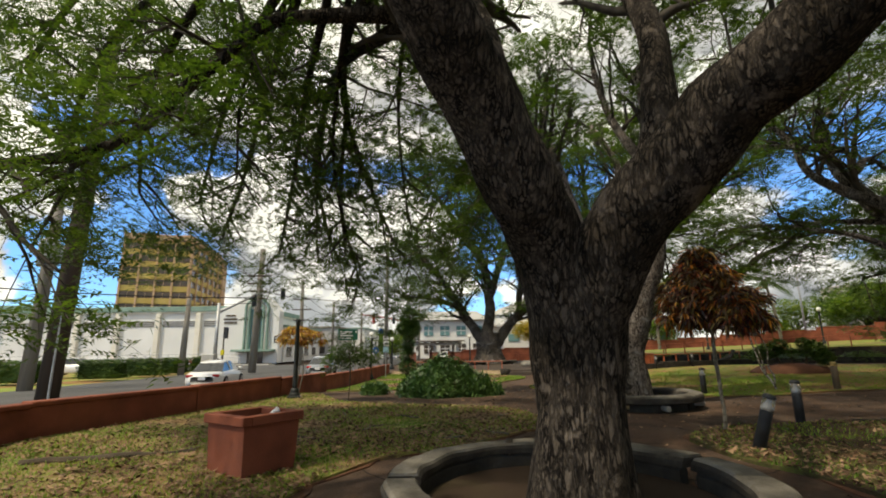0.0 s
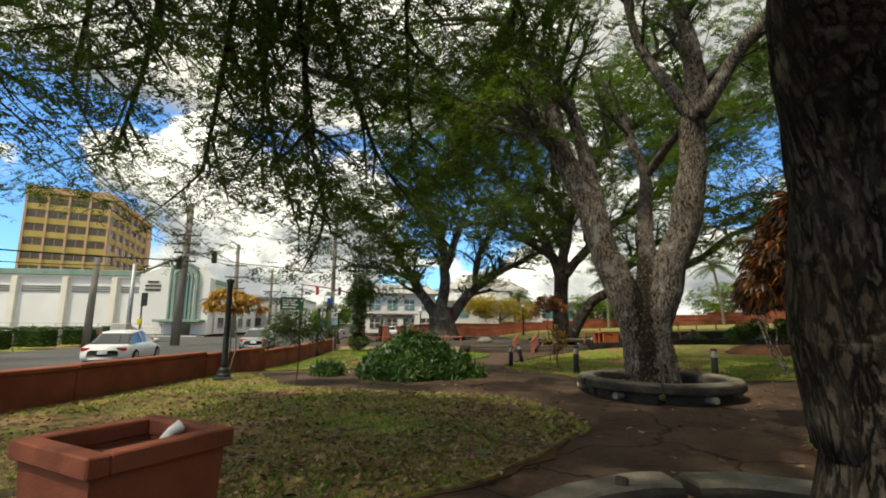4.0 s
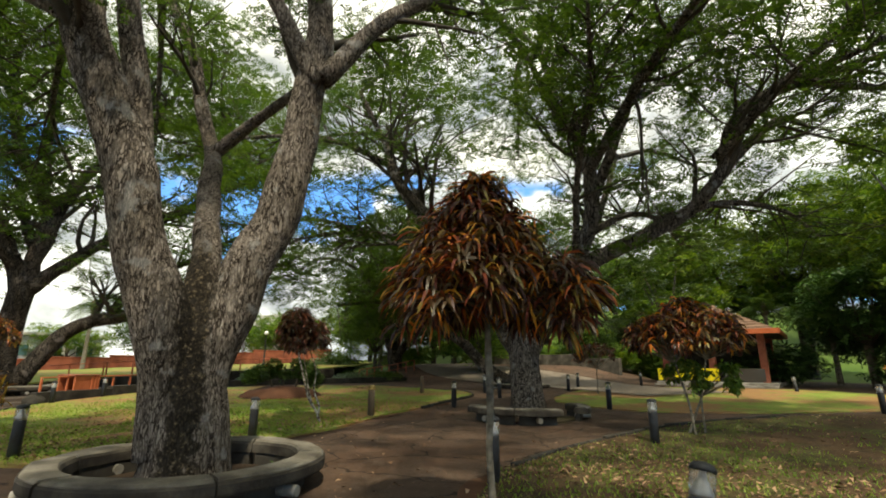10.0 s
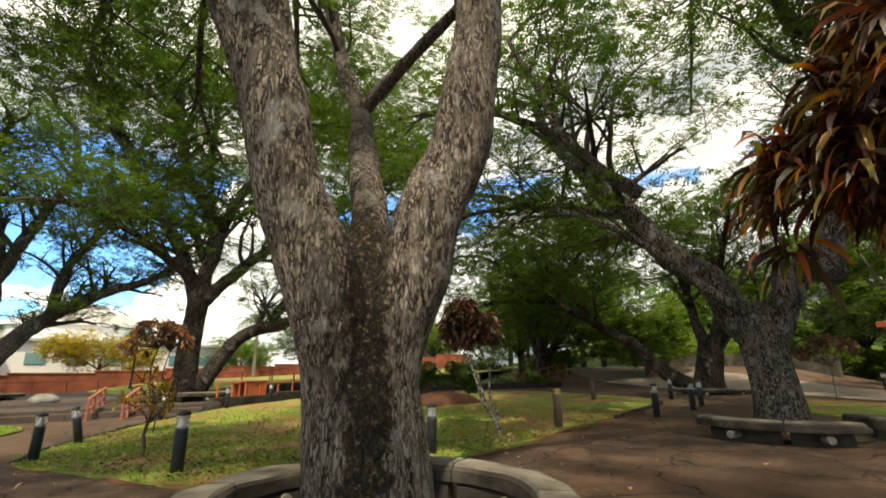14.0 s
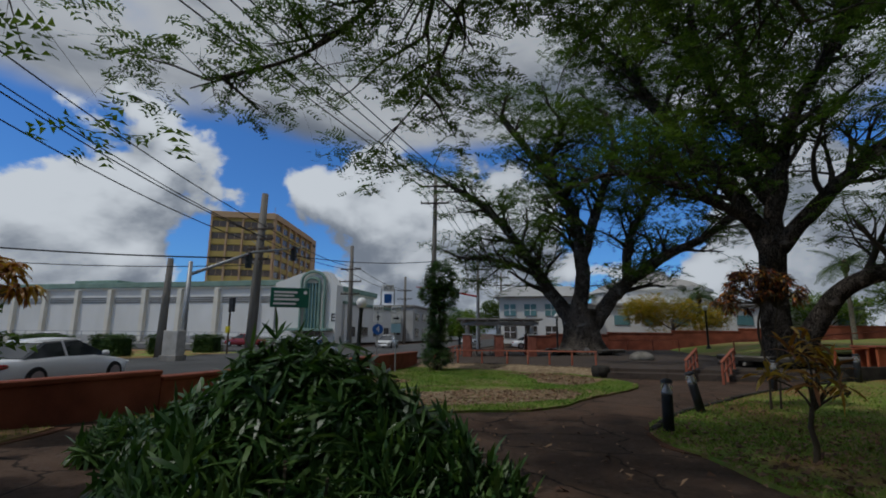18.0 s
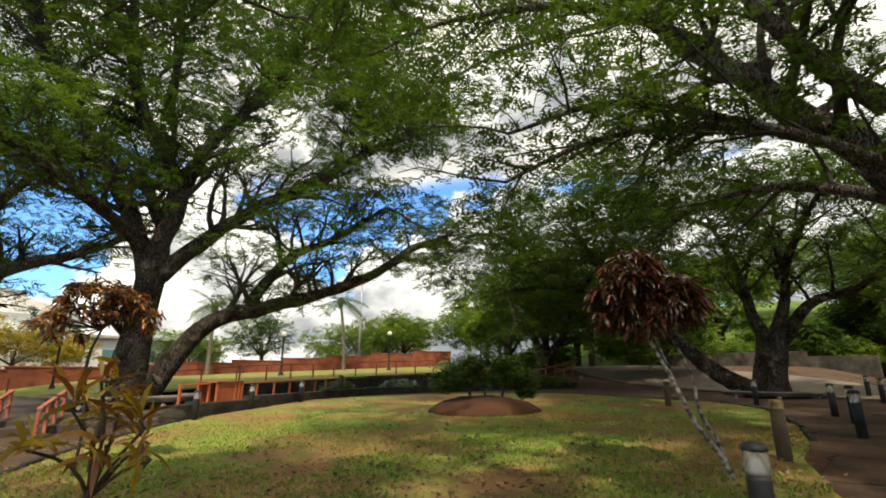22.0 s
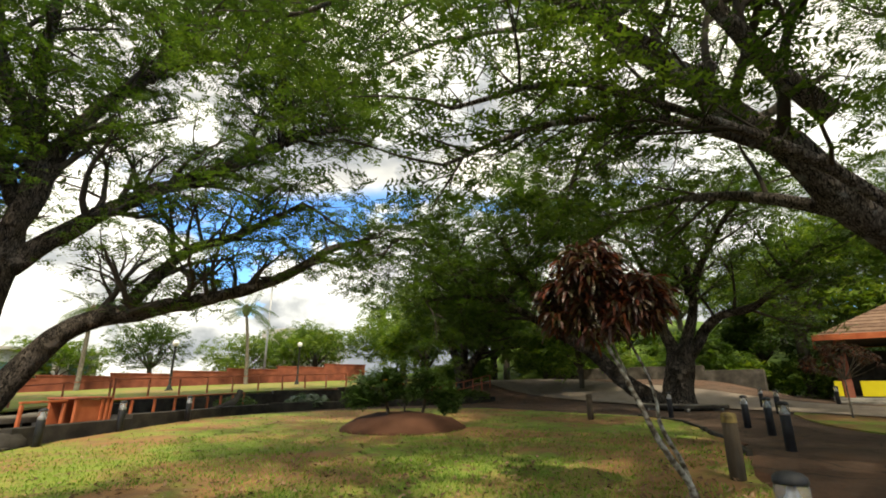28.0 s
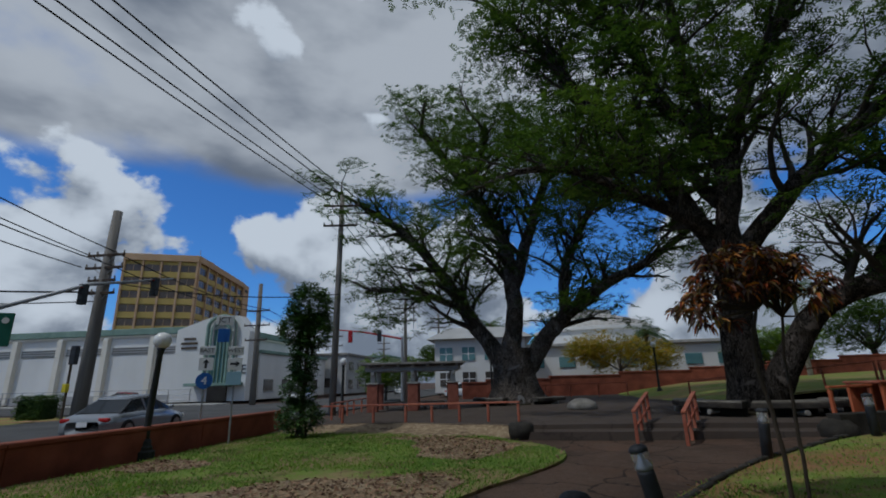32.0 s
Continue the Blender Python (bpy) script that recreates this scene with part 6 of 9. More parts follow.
# ---- benches, bollards and beds ----
def ring_slab(g, r0, r1, z0, z1, a0, a1, n=30, wob=0.02):
    """A curved slab between two radii, with chamfered, slightly uneven edges."""
    prof = [(r0, z0), (r1, z0), (r1 + 0.01, z0 + 0.03), (r1 + 0.01, z1 - 0.04), (r1 - 0.03, z1), (r0 + 0.03, z1), (r0, z1 - 0.04)]
    k, m = len(g.v), len(prof)
    for i in range(n + 1):
        a = radians(a0 + (a1 - a0) * i / n)
        for r, z in prof:
            w = wob * noise.noise(Vector((r * math.cos(a) * 2, r * math.sin(a) * 2, z * 3)))
            g.v.append(((r + w) * math.cos(a), (r + w) * math.sin(a), z + 0.5 * w))
    for i in range(n):
        for j in range(m):
            g.f.append((k + i * m + j, k + i * m + (j + 1) % m, k + (i + 1) * m + (j + 1) % m, k + (i + 1) * m + j))
    g.f.append(tuple(k + j for j in range(m))[::-1])
    g.f.append(tuple(k + n * m + j for j in range(m)))


def ring_bench(x, y, z, r0, r1, height, spans, label, legs=True, thick=0.2):
    """A ring bench round a tree: curved slabs, each resting on stub legs, over a bed of earth."""
    ob = thing("ring_bench", x, y, z, label, "bench")
    for a0, a1 in spans:
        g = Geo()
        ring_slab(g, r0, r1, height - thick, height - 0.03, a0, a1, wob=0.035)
        # the slab's edge and underside carry their shade as colour
        part("seat_slab", g, "bench_shaded_side", ob, "stained underside and edge, darkened for shade")
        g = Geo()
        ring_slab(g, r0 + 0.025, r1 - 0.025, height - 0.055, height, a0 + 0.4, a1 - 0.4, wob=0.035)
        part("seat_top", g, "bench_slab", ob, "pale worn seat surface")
        g = Geo()
        ring_slab(g, r0 + 0.02, r0 + 0.16, 0.0 - 0.1, height - thick - 0.01, a0 + 2, a1 - 2)
        part("kerb", g, "stone_dark", ob)
        if legs:
            k = max(1, int((a1 - a0) / 42))
            for i in range(k):
                a = radians(a0 + (a1 - a0) * (i + 0.5) / k)
                c, s = math.cos(a), math.sin(a)
                hh = (height - thick) / 2
                g = Geo().tube([((r1 - 0.46) * c, (r1 - 0.46) * s, hh), ((r1 - 0.01) * c, (r1 - 0.01) * s, hh), ((r1 + 0.02) * c, (r1 + 0.02) * s, hh)], [0.078, 0.078, 0.068], 14)
                part("leg", g, "concrete", ob)
    g = Geo()
    n = 40
    pts = [(r0 * 0.98 * math.cos(2 * math.pi * i / n), r0 * 0.98 * math.sin(2 * math.pi * i / n)) for i in range(n)]
    g.prism(pts, -0.15, 0.05)
    part("soil_bed", g, "soil", ob)
    return ob


ring_bench(1.54, 5.75, 0.0, 1.76, 2.18, 0.36, [(-60, 20), (24, 84), (88, 178), (184, 262)], "ring of pale curved concrete slabs round the great tree", legs=False, thick=0.14)
ring_bench(5.87, 14.95, 0.0, 1.48, 1.92, 0.44, [(-178, -118), (-117.4, -52), (-51.4, 12), (12.8, 66), (67, 122), (123, 180)], "curved weathered concrete ring bench on stub legs round a tree")
ring_bench(16.1, 12.9, 0.16, 1.52, 1.95, 0.44, [(128, 186), (186.6, 228), (262, 322)], "broken concrete ring bench round the leaning tree")
ring_bench(12.9, 39.0, 0.26, 1.7, 2.7, 0.45, [(150, 235), (240, 300), (305, 350)], "broad dark slab bench round the plaza tree")
ring_bench(5.0, 51.0, 0.15, 2.0, 2.8, 0.4, [(180, 250), (290, 350)], "low slab bench round the far plaza tree")
ring_bench(33.0, 18.4, 0.42, 1.6, 2.2, 0.3, [(120, 260)], "low dark slab bench round the sprawling tree")


def bollard_base():
    ob = thing("bollard", 0, 0, 0, "black round bollard with a clear lamp head", "bollard", "bollards along the paths")
    part("post", Geo().lathe((0, 0, 0), [(0.098, -0.15), (0.098, 0.65), (0.094, 0.68)], 18), "black_post", ob, smooth=True)
    part("lens", Geo().lathe((0, 0, 0), [(0.088, 0.68), (0.102, 0.70), (0.102, 0.87), (0.088, 0.89)], 18), "clear", ob, smooth=True)
    part("reflector", Geo().lathe((0, 0, 0), [(0.086, 0.685), (0.075, 0.73), (0.03, 0.83), (0.02, 0.885)], 18), "chrome", ob, smooth=True)
    part("cap", Geo().lathe((0, 0, 0), [(0.104, 0.885), (0.107, 0.90), (0.104, 0.925), (0.075, 0.95), (0.03, 0.962), (0.01, 0.964)], 18), "black_post", ob, smooth=True)
    return ob


def bollards():
    ob = bollard_base()
    ob.matrix_world = pose(5.40, 8.42, 0.03, 9, 14, 0)
    rest = [(8.08, 11.05, 0, 0), (9.53, 17.70, 0, 0), (5.70, 19.58, 0, 0), (4.62, 24.2, 0, 1), (5.9, 26.8, 2, -13), (9.22, 31.33, 0, 4), (12.5, 33.2, 0, 0), (15.2, 34.35, 0, 0), (18.4, 35.5, 0, 0),
            (18.0, 16.35, 0, 0), (21.3, 16.2, 0, 0), (27.2, 18.7, 0, 0), (19.9, 10.9, 0, 0), (12.9, 9.05, 0, 7), (22.7, 2.3, 0, 5), (34.9, 2.6, 0, 32), (34.0, 14.7, 0, 0), (30.5, 14.6, 0, 0), (37.0, 11.0, 0, 0), (23.6, 16.5, 0, -3)]
    for x, y, a, b in rest:
        o = copy_thing(ob, pose(x, y, gz(x, y) + 0.02, a, b, 0 if a or b else 37 * x))
        if abs(a) + abs(b) > 8:
            tagged(o, "leaning black round bollard with a clear lamp head")
    for x, y, h in ((14.35, 17.65, 1.0), (24.6, 21.4, 0.95)):
        w = thing("wooden_post", x, y, gz(x, y), "old brown wooden post with a yellowed top", "post")
        part("shaft", Geo().lathe((0, 0, 0), [(0.11, -0.15), (0.115, 0.4), (0.105, h - 0.14)], 14), "wood_post", w, smooth=True)
        part("cap", Geo().lathe((0, 0, 0), [(0.112, h - 0.14), (0.112, h - 0.04), (0.09, h), (0.02, h + 0.01)], 14), "faded_yellow" if x < 20 else "wood_post", w, "worn yellow paint band")


bollards()


def planter_box():
    ob = thing("planter_box", -2.86, 7.5, 0.0, "square brick-red concrete planter box with a thick rim", "planter", turn=-35)
    bot, top = 0.43, 0.47
    shell = Geo()
    rings = [(bot, -0.1), (top, 0.74), (top - 0.08, 0.74), (top - 0.08, 0.3)]
    for r, z in rings:
        shell.v += [(-r, -r, z), (r, -r, z), (r, r, z), (-r, r, z)]
    for i in range(3):
        for j in range(4):
            a, b = i * 4 + j, i * 4 + (j + 1) % 4
            shell.f.append((a, b, b + 4, a + 4))
    part("body", shell, "redwall", ob)
    rim = Geo()
    for x, y, w, d in ((0, -0.45, 1.04, 0.14), (0, 0.45, 1.04, 0.14), (-0.45, 0, 0.14, 0.756), (0.45, 0, 0.14, 0.756)):
        rim.box((x, y, 0.805), (w, d, 0.135), 0.012)
    part("rim", rim, "redwall", ob)
    part("fill", Geo().box((0, 0, 0.56), (0.77, 0.77, 0.3), 0.02), "soil", ob)
    cup = thing("paper_cup", -2.64, 7.7, 0.80, "crumpled white paper cup lying in the planter box", "cup", turn=40)
    part("cup_body", Geo().tube([(-0.06, 0, -0.03), (0.0, 0.0, 0.03), (0.07, 0.01, 0.06)], [0.032, 0.04, 0.05], 14), "sign_white", cup)
    part("rim", Geo().tube([(0.066, 0.01, 0.058), (0.074, 0.011, 0.062)], 0.055, 14), "sign_white", cup)
    log = thing("timber_edging", -6.77, 7.96, 0.0, "half-buried dark weathered timber lying in the lawn", "timber")
    d = Vector((2.41, 0.83, 0))
    pts = [tuple(d * (k / 8) + Vector((0, 0, 0.05 + 0.02 * math.sin(k * 1.7)))) for k in range(9)]
    part("log", Geo().tube(pts, [0.07 - 0.003 * k for k in range(9)], 9, rough=0.3, seed=4), "wood_post", log)


planter_box()


def fan_bush(x, y, z, rx, ry, h, n, seed, label, turn=0.0):
    """A mound of fingered fan leaves on thin canes."""
    rng = np.random.default_rng(seed)
    ob = thing("fan_palm_bush", x, y, z, label, "bush", turn=turn)
    th, u = rng.uniform(0, 2 * np.pi, n), rng.uniform(0, 1, n) ** 0.5
    lump = 1 + 0.16 * np.sin(3 * th + 1) + 0.1 * np.sin(7 * th)
    top = h * (1 - u ** 1.55) * (0.86 + 0.2 * rng.random(n)) + 0.12
    depth = rng.random(n) ** 1.6
    c = np.stack([rx * u * lump * np.cos(th), ry * u * lump * np.sin(th), top * (1 - 0.55 * depth)], 1)
    face = unit(np.stack([np.cos(th) * (0.35 + u), np.sin(th) * (0.35 + u), 1.1 - 0.9 * u], 1) + rng.normal(0, 0.3, (n, 3)))
    e1 = unit(np.cross(face, rng.normal(size=(n, 3))))
    out = unit(np.stack([np.cos(th), np.sin(th), 0.1 + 0 * th], 1) + rng.normal(0, 0.35, (n, 3)))
    e1 = unit(out - face * np.sum(out * face, 1, keepdims=True))
    e2 = np.cross(face, e1)
    cs, ds = [], []
    for k in range(8):
        a = (k - 3.5) * 0.56
        cs.append(c)
        ds.append(e1 * math.cos(a) + e2 * math.sin(a) + face * 0.12)
    s = strap_leaves(rng, np.concatenate(cs), np.concatenate(ds), 0.31, 0.052, 3, 0.38)
    o = new("foliage", strip_mesh("foliage", s, 3, "leaf_fan"))
    o.parent = ob
    g = Geo()
    for i in range(70):
        a, r = rng.uniform(0, 6.28), rng.uniform(0, 0.8)
        g.tube([(rx * r * math.cos(a), ry * r * math.sin(a), -0.1), (rx * r * 1.1 * math.cos(a), ry * r * 1.1 * math.sin(a), h * (1 - r * r) * 0.7)], 0.014, 5)
    tagged(part("canework", g, "wood_post", ob), kind="stuff")
    return ob


fan_bush(0.0, 19.1, 0.0, 1.9, 1.2, 1.42, 1700, 5, "wide mound of glossy dark green fan-leaved lady palm", -9.5)
fan_bush(-2.8, 19.9, 0.0, 0.55, 0.5, 0.35, 140, 6, "small low clump of fan leaves beside the big bush")


def croton(x, y, z, stems, lobes, mat, seed, label, n=900, length=0.3, width=0.05, stem_mat="pale_stem", sag=2.5):
    """A croton trained as a small tree: thin stems, and rosettes of long drooping leaves over its lobes (x, y, z, radius, height)."""
    rng = np.random.default_rng(seed)
    ob = thing("croton", x, y, z, label, "shrub", "crotons in the beds")
    for pts, r in stems:
        c = curve_pts(pts, 0.12)
        g = Geo().tube([Vector(p) + 0.02 * noise.noise_vector(Vector((p[0] * 3 + seed, p[1] * 3, p[2] * 3))) for p in c], [r * (1 - 0.35 * i / len(c)) for i in range(len(c))], 10, rough=0.25, seed=seed)
        part("stem", g, stem_mat, ob, smooth=True)
    g = Geo()
    cs, ds = [], []
    for lx, ly, lz, lr, lh in lobes:
        m = max(3 if n > 500 else 1, int(n / 24 * lr * lr * (lh / lr + 0.6) / sum(q[3] ** 2 * (q[4] / q[3] + 0.6) for q in lobes)))
        foot = min((s[0][-1] for s in stems), key=lambda q: (q[0] - lx) ** 2 + (q[1] - ly) ** 2)
        for k in range(m):
            d = unit(rng.normal(size=3) + np.array([0, 0, 0.35]))
            if d[2] < -0.55:
                d[2] *= -1
            p = np.array([lx, ly, lz]) + d * np.array([lr, lr, lh]) * rng.uniform(0.55, 1.0) ** 0.6
            if rng.random() < 0.5:
                g.tube([foot, tuple(np.array(foot) * 0.45 + p * 0.55 + rng.normal(0, 0.05, 3)), tuple(p)], [0.016, 0.011, 0.007], 5, cap=False)
            q = rng.integers(22, 34) if n > 500 else rng.integers(12, 19)
            th = rng.uniform(0, 2 * np.pi, q)
            up = rng.uniform(-0.5, 1.1, q)
            dd = np.stack([np.cos(th) * np.cos(up), np.sin(th) * np.cos(up), np.sin(up)], 1) + d * 0.45
            cs.append(np.repeat(p[None], q, 0) + rng.normal(0, 0.035, (q, 3)))
            ds.append(dd)
    tagged(part("branchwork", g, stem_mat, ob), kind="stuff")
    s = strap_leaves(rng, np.concatenate(cs), np.concatenate(ds), length, width, 4, sag)
    o = new("foliage", strip_mesh("foliage", s, 4, mat))
    o.parent = ob
    return ob


def crotons():
    croton(5.92, 10.25, 0.05, [([(0, 0, -0.1), (0.02, 0.03, 0.8), (-0.03, 0.0, 1.6), (0.05, 0.05, 2.3)], 0.046)],
           [(-0.1, 0.1, 2.75, 0.72, 0.7), (0.25, -0.62, 2.4, 0.55, 0.48), (0.1, 0.72, 2.4, 0.55, 0.5), (-0.05, 0.05, 3.35, 0.4, 0.42), (-0.5, 0.1, 2.4, 0.5, 0.45), (0.0, 0.4, 2.9, 0.6, 0.5), (0.1, -0.9, 2.2, 0.35, 0.3)], "croton", 1, "tall croton tree with a dense crown of orange and maroon leaves", 6800, 0.36, 0.036)
    croton(12.5, 18.2, 0.1, [([(0.03, 0, -0.1), (0.0, 0.1, 0.25), (-0.16, 0.36, 0.7), (-0.16, 0.62, 1.3), (-0.12, 0.98, 2.2)], 0.04), ([(0.02, 0.1, 0.1), (0.1, 0.14, 0.45), (0.06, 0.34, 0.9), (0.17, 0.42, 1.5), (0.1, 0.66, 2.1)], 0.03), ([(-0.1, 0.24, 0.5), (-0.02, 0.52, 1.0), (0.0, 0.84, 2.0)], 0.024)],
           [(-0.1, 1.05, 2.85, 0.46, 0.55), (0.1, 0.55, 2.5, 0.48, 0.5), (-0.1, 1.35, 2.45, 0.4, 0.42), (0.0, 0.9, 2.3, 0.5, 0.35)], "croton_dark", 2, "dark maroon croton on pale mottled leaning stems", 3400, 0.3, 0.045, "stem_mottled")
    tips = ((0.05, 0.05, 1.6), (-0.42, 0.1, 1.15), (0.42, 0.0, 1.2), (0.1, 0.42, 1.25), (0.0, -0.38, 1.15), (0.32, 0.36, 1.38), (-0.18, -0.12, 1.4), (0.58, 0.3, 1.05), (0.35, -0.35, 1.0))
    croton(5.85, 21.95, -0.1, [([(0, 0, -0.1), (0.09, 0.02, 0.25), (0.05, 0.05, 0.5), (0.1, 0.03, 0.8)], 0.04)] + [([(0.1, 0.03, 0.72), (0.1 + q[0] * 0.4, q[1] * 0.4, q[2] * 0.5 + 0.4), q], 0.016) for q in tips],
           [(*q, 0.10, 0.12) for q in tips], "croton_gold", 3, "small golden croton with sparse long drooping leaves", 240, 0.34, 0.048, "wood_post", 1.4)
    croton(7.6, 27.5, -0.15, [([(0, 0, -0.1), (0.03, 0.05, 0.9), (-0.1, 0.0, 1.9), (0.05, 0.0, 2.5)], 0.032), ([(0.25, 0.1, -0.1), (0.28, 0.1, 0.9), (0.3, 0.05, 1.9), (0.4, 0.1, 2.4)], 0.026)],
           [(-0.1, 0.0, 2.85, 0.6, 0.5), (0.4, 0.1, 2.75, 0.6, 0.5), (-0.5, 0, 2.5, 0.4, 0.35)], "croton", 4, "thin red-brown croton on dark stems beside the path", 2200, 0.22, 0.035, "wood_post")
    croton(14.2, 8.2, 0.15, [([(0, 0, -0.1), (0.05, 0.1, 0.8), (0.1, 0.3, 1.7)], 0.03), ([(0.3, 0.2, -0.1), (0.35, -0.2, 0.9), (0.3, -0.4, 1.8)], 0.03)],
           [(0, 0.5, 2.3, 0.8, 0.55), (0.1, -0.5, 2.35, 0.8, 0.6), (0.1, 0.0, 2.75, 0.6, 0.5)], "croton", 5, "orange croton tree with a broad low crown", 4200)
    croton(14.6, 8.0, 0.15, [([(0, 0, -0.1), (0.0, 0.0, 0.9)], 0.03)], [(0, 0.35, 1.3, 0.6, 0.5), (0, -0.45, 1.25, 0.55, 0.45)], "leaf_bright", 6, "green shrub growing under the orange croton", 1100, 0.2, 0.06)
    croton(28.6, 12.6, 0.35, [([(0, 0, -0.1), (0, 0, 1.4)], 0.04)], [(0, 0, 2.0, 1.2, 0.7)], "croton_dark", 7, "dark maroon croton before the pavilion", 1500, 0.24)
    croton(33.0, -2.0, 0.4, [([(0, 0, -0.1), (0, 0, 0.8)], 0.03)], [(0, 0, 1.5, 1.0, 0.8)], "croton", 8, "round orange and green croton at the lawn's edge", 1200, 0.24)
    croton(-6.0, 19.6, 0.0, [([(0, 0, -0.1), (0.1, 0.1, 0.9), (0.0, 0.2, 2.0)], 0.03), ([(0.1, 0, -0.1), (0.3, 0.0, 0.9), (0.2, 0.1, 2.0)], 0.025)], [(0, 0.1, 2.3, 0.75, 0.4), (0.5, 0.3, 2.2, 0.5, 0.35)], "croton_gold", 9, "orange-gold croton beside the street wall", 1100)


crotons()


def leafy_mass(name, x, y, z, lobes, leaf, label, seed, n=1500, size=0.1, category="shrub", pinnate=4, stems=None):
    rng = np.random.default_rng(seed)
    ob = thing(name, x, y, z, label, category)
    if stems:
        for pts, r in stems:
            part("stem", Geo().tube(curve_pts(pts, 0.15), r, 8, rough=0.2), "wood_post", ob, smooth=True)
    tot = sum(q[3] * q[4] for q in lobes)
    allp = []
    for lx, ly, lz, lr, lh in lobes:
        m = int(n * lr * lh / tot)
        d = unit(rng.normal(size=(m, 3)))
        allp.append(np.array([lx, ly, lz]) + d * np.array([lr, lr, lh]) * (rng.uniform(0.4, 1, m) ** 0.4)[:, None])
    leaves = leaf_cloud(rng, np.concatenate(allp), 1, 0.04, 1, size, pinnate, 0.3)
    o = new("foliage", quads_mesh("foliage", leaves, leaf))
    o.parent = ob
    return ob


def beds():
    g = Geo()
    n, prof = 40, [(2.1, -0.1), (1.95, 0.10), (1.5, 0.34), (0.9, 0.48), (0.05, 0.52)]
    ob = whole("earth_mound", g.lathe((19.0, 26.2, gz(19, 26.2)), prof, n), "mound", "low round mound of bare red earth", "mound", smooth=True)
    for v in ob.data.vertices:
        w = noise.noise(Vector((v.co.x * 1.3, v.co.y * 1.3, 0)))
        v.co.z += 0.07 * w
        v.co.x += 0.15 * noise.noise(Vector((v.co.x, v.co.y, 4)))
    b = leafy_mass("hibiscus_bush", 19.0, 26.2, 0.5, [(-0.75, 0.6, 0.95, 0.62, 0.42), (0.75, -0.75, 1.0, 0.6, 0.48), (-0.35, 0.3, 1.3, 0.4, 0.3), (0.55, -0.4, 1.35, 0.4, 0.28), (-1.15, 1.0, 0.75, 0.4, 0.35), (1.0, -1.1, 0.6, 0.42, 0.42), (0.0, -0.1, 0.85, 0.45, 0.22)], "leaf_hedge", "dark green hibiscus bush with a few orange flowers on the mound", 3, 2900, 0.115,
                   stems=[([(-0.3, 0.3, 0), (-0.5, 0.4, 0.7), (-0.6, 0.5, 1.2)], 0.05), ([(0.4, -0.4, 0), (0.5, -0.5, 0.7), (0.5, -0.6, 1.2)], 0.06), ([(0, 0, 0), (0.1, 0, 1.3)], 0.03)])
    rng = np.random.default_rng(4)
    for i in range(8):
        a = rng.uniform(0, 6.28)
        g = Geo()
        for k in range(5):
            t = 1.257 * k
            g.add([(0, 0, 0), (0.05 * math.cos(t - 0.5), 0.05 * math.sin(t - 0.5), 0.03), (0.085 * math.cos(t), 0.085 * math.sin(t), 0.02), (0.05 * math.cos(t + 0.5), 0.05 * math.sin(t + 0.5), 0.03)], [(0, 1, 2, 3)])
        rise = rng.uniform(1.0, 1.6)
        g.v = [(p[0] - 0.6 + 0.66 * math.cos(a), p[1] + 0.45 + 0.66 * math.sin(a), p[2] * 0.8 + rise) for p in g.v]
        part("flower", g, "petal" if i % 4 == 3 else "orange_petal", b)
    # climbing plant on a stake, by the rail
    leafy_mass("climbing_plant", -2.7, 36.7, -0.1, [(0.1, 0, 4.3, 0.75, 0.9), (-0.3, 0, 3.6, 0.6, 0.6), (0.4, 0, 3.5, 0.6, 0.7), (0, 0, 2.5, 0.45, 0.8), (-0.1, 0, 1.5, 0.5, 0.7), (0, 0, 0.6, 0.75, 0.55)], "leaf_fan", "narrow dark column of climbing leaves on stakes", 8, 3800, 0.14, "climber",
               stems=[([(0, 0, -0.1), (0.1, 0, 2.2), (0.1, 0, 4.4)], 0.07), ([(0.2, 0.1, -0.1), (-0.1, 0, 2.2), (-0.2, 0, 3.9)], 0.04), ([(-0.2, 0.1, -0.1), (0.2, 0, 2), (0.4, 0, 3.7)], 0.03)])
    leafy_mass("sapling", -3.35, 17.2, 0.0, [(0, 0, 1.7, 0.7, 0.4), (-0.5, 0.3, 1.4, 0.6, 0.35), (0.5, 0.5, 1.5, 0.5, 0.3)], "leaf", "thin young tree with sparse feathery leaves by the wall", 9, 500, 0.1, stems=[([(0, 0, -0.1), (0.05, 0, 0.9), (0, 0, 1.8)], 0.02)], pinnate=8)
    for i, (x, y, w) in enumerate(((23.5, 38.8, 1.0), (27.5, 37.6, 1.3), (31.0, 35.4, 1.4), (34.0, 33.4, 1.5), (36.0, 31.0, 1.4), (38.0, 33.8, 1.6))):
        leafy_mass("low_shrub", x, y, gz(x, y), [(0, 0, 0.4, w, 0.45), (w * 0.6, 0.3, 0.35, w * 0.7, 0.35)], "leaf_fan" if i % 2 else "leaf", "low dark green shrub along the stone wall", 20 + i, 700, 0.14)
    root = thing("driftwood_log", 22.3, 37.9, 0.35, "gnarled grey root lying on the stone wall", "log")
    part("log", Geo().tube(curve_pts([(-1.0, 0, 0.05), (-0.3, 0.1, 0.25), (0.4, 0, 0.6), (0.7, 0.1, 1.0)], 0.1), 0.17, 10, rough=0.5), "bark_far", root)


beds()


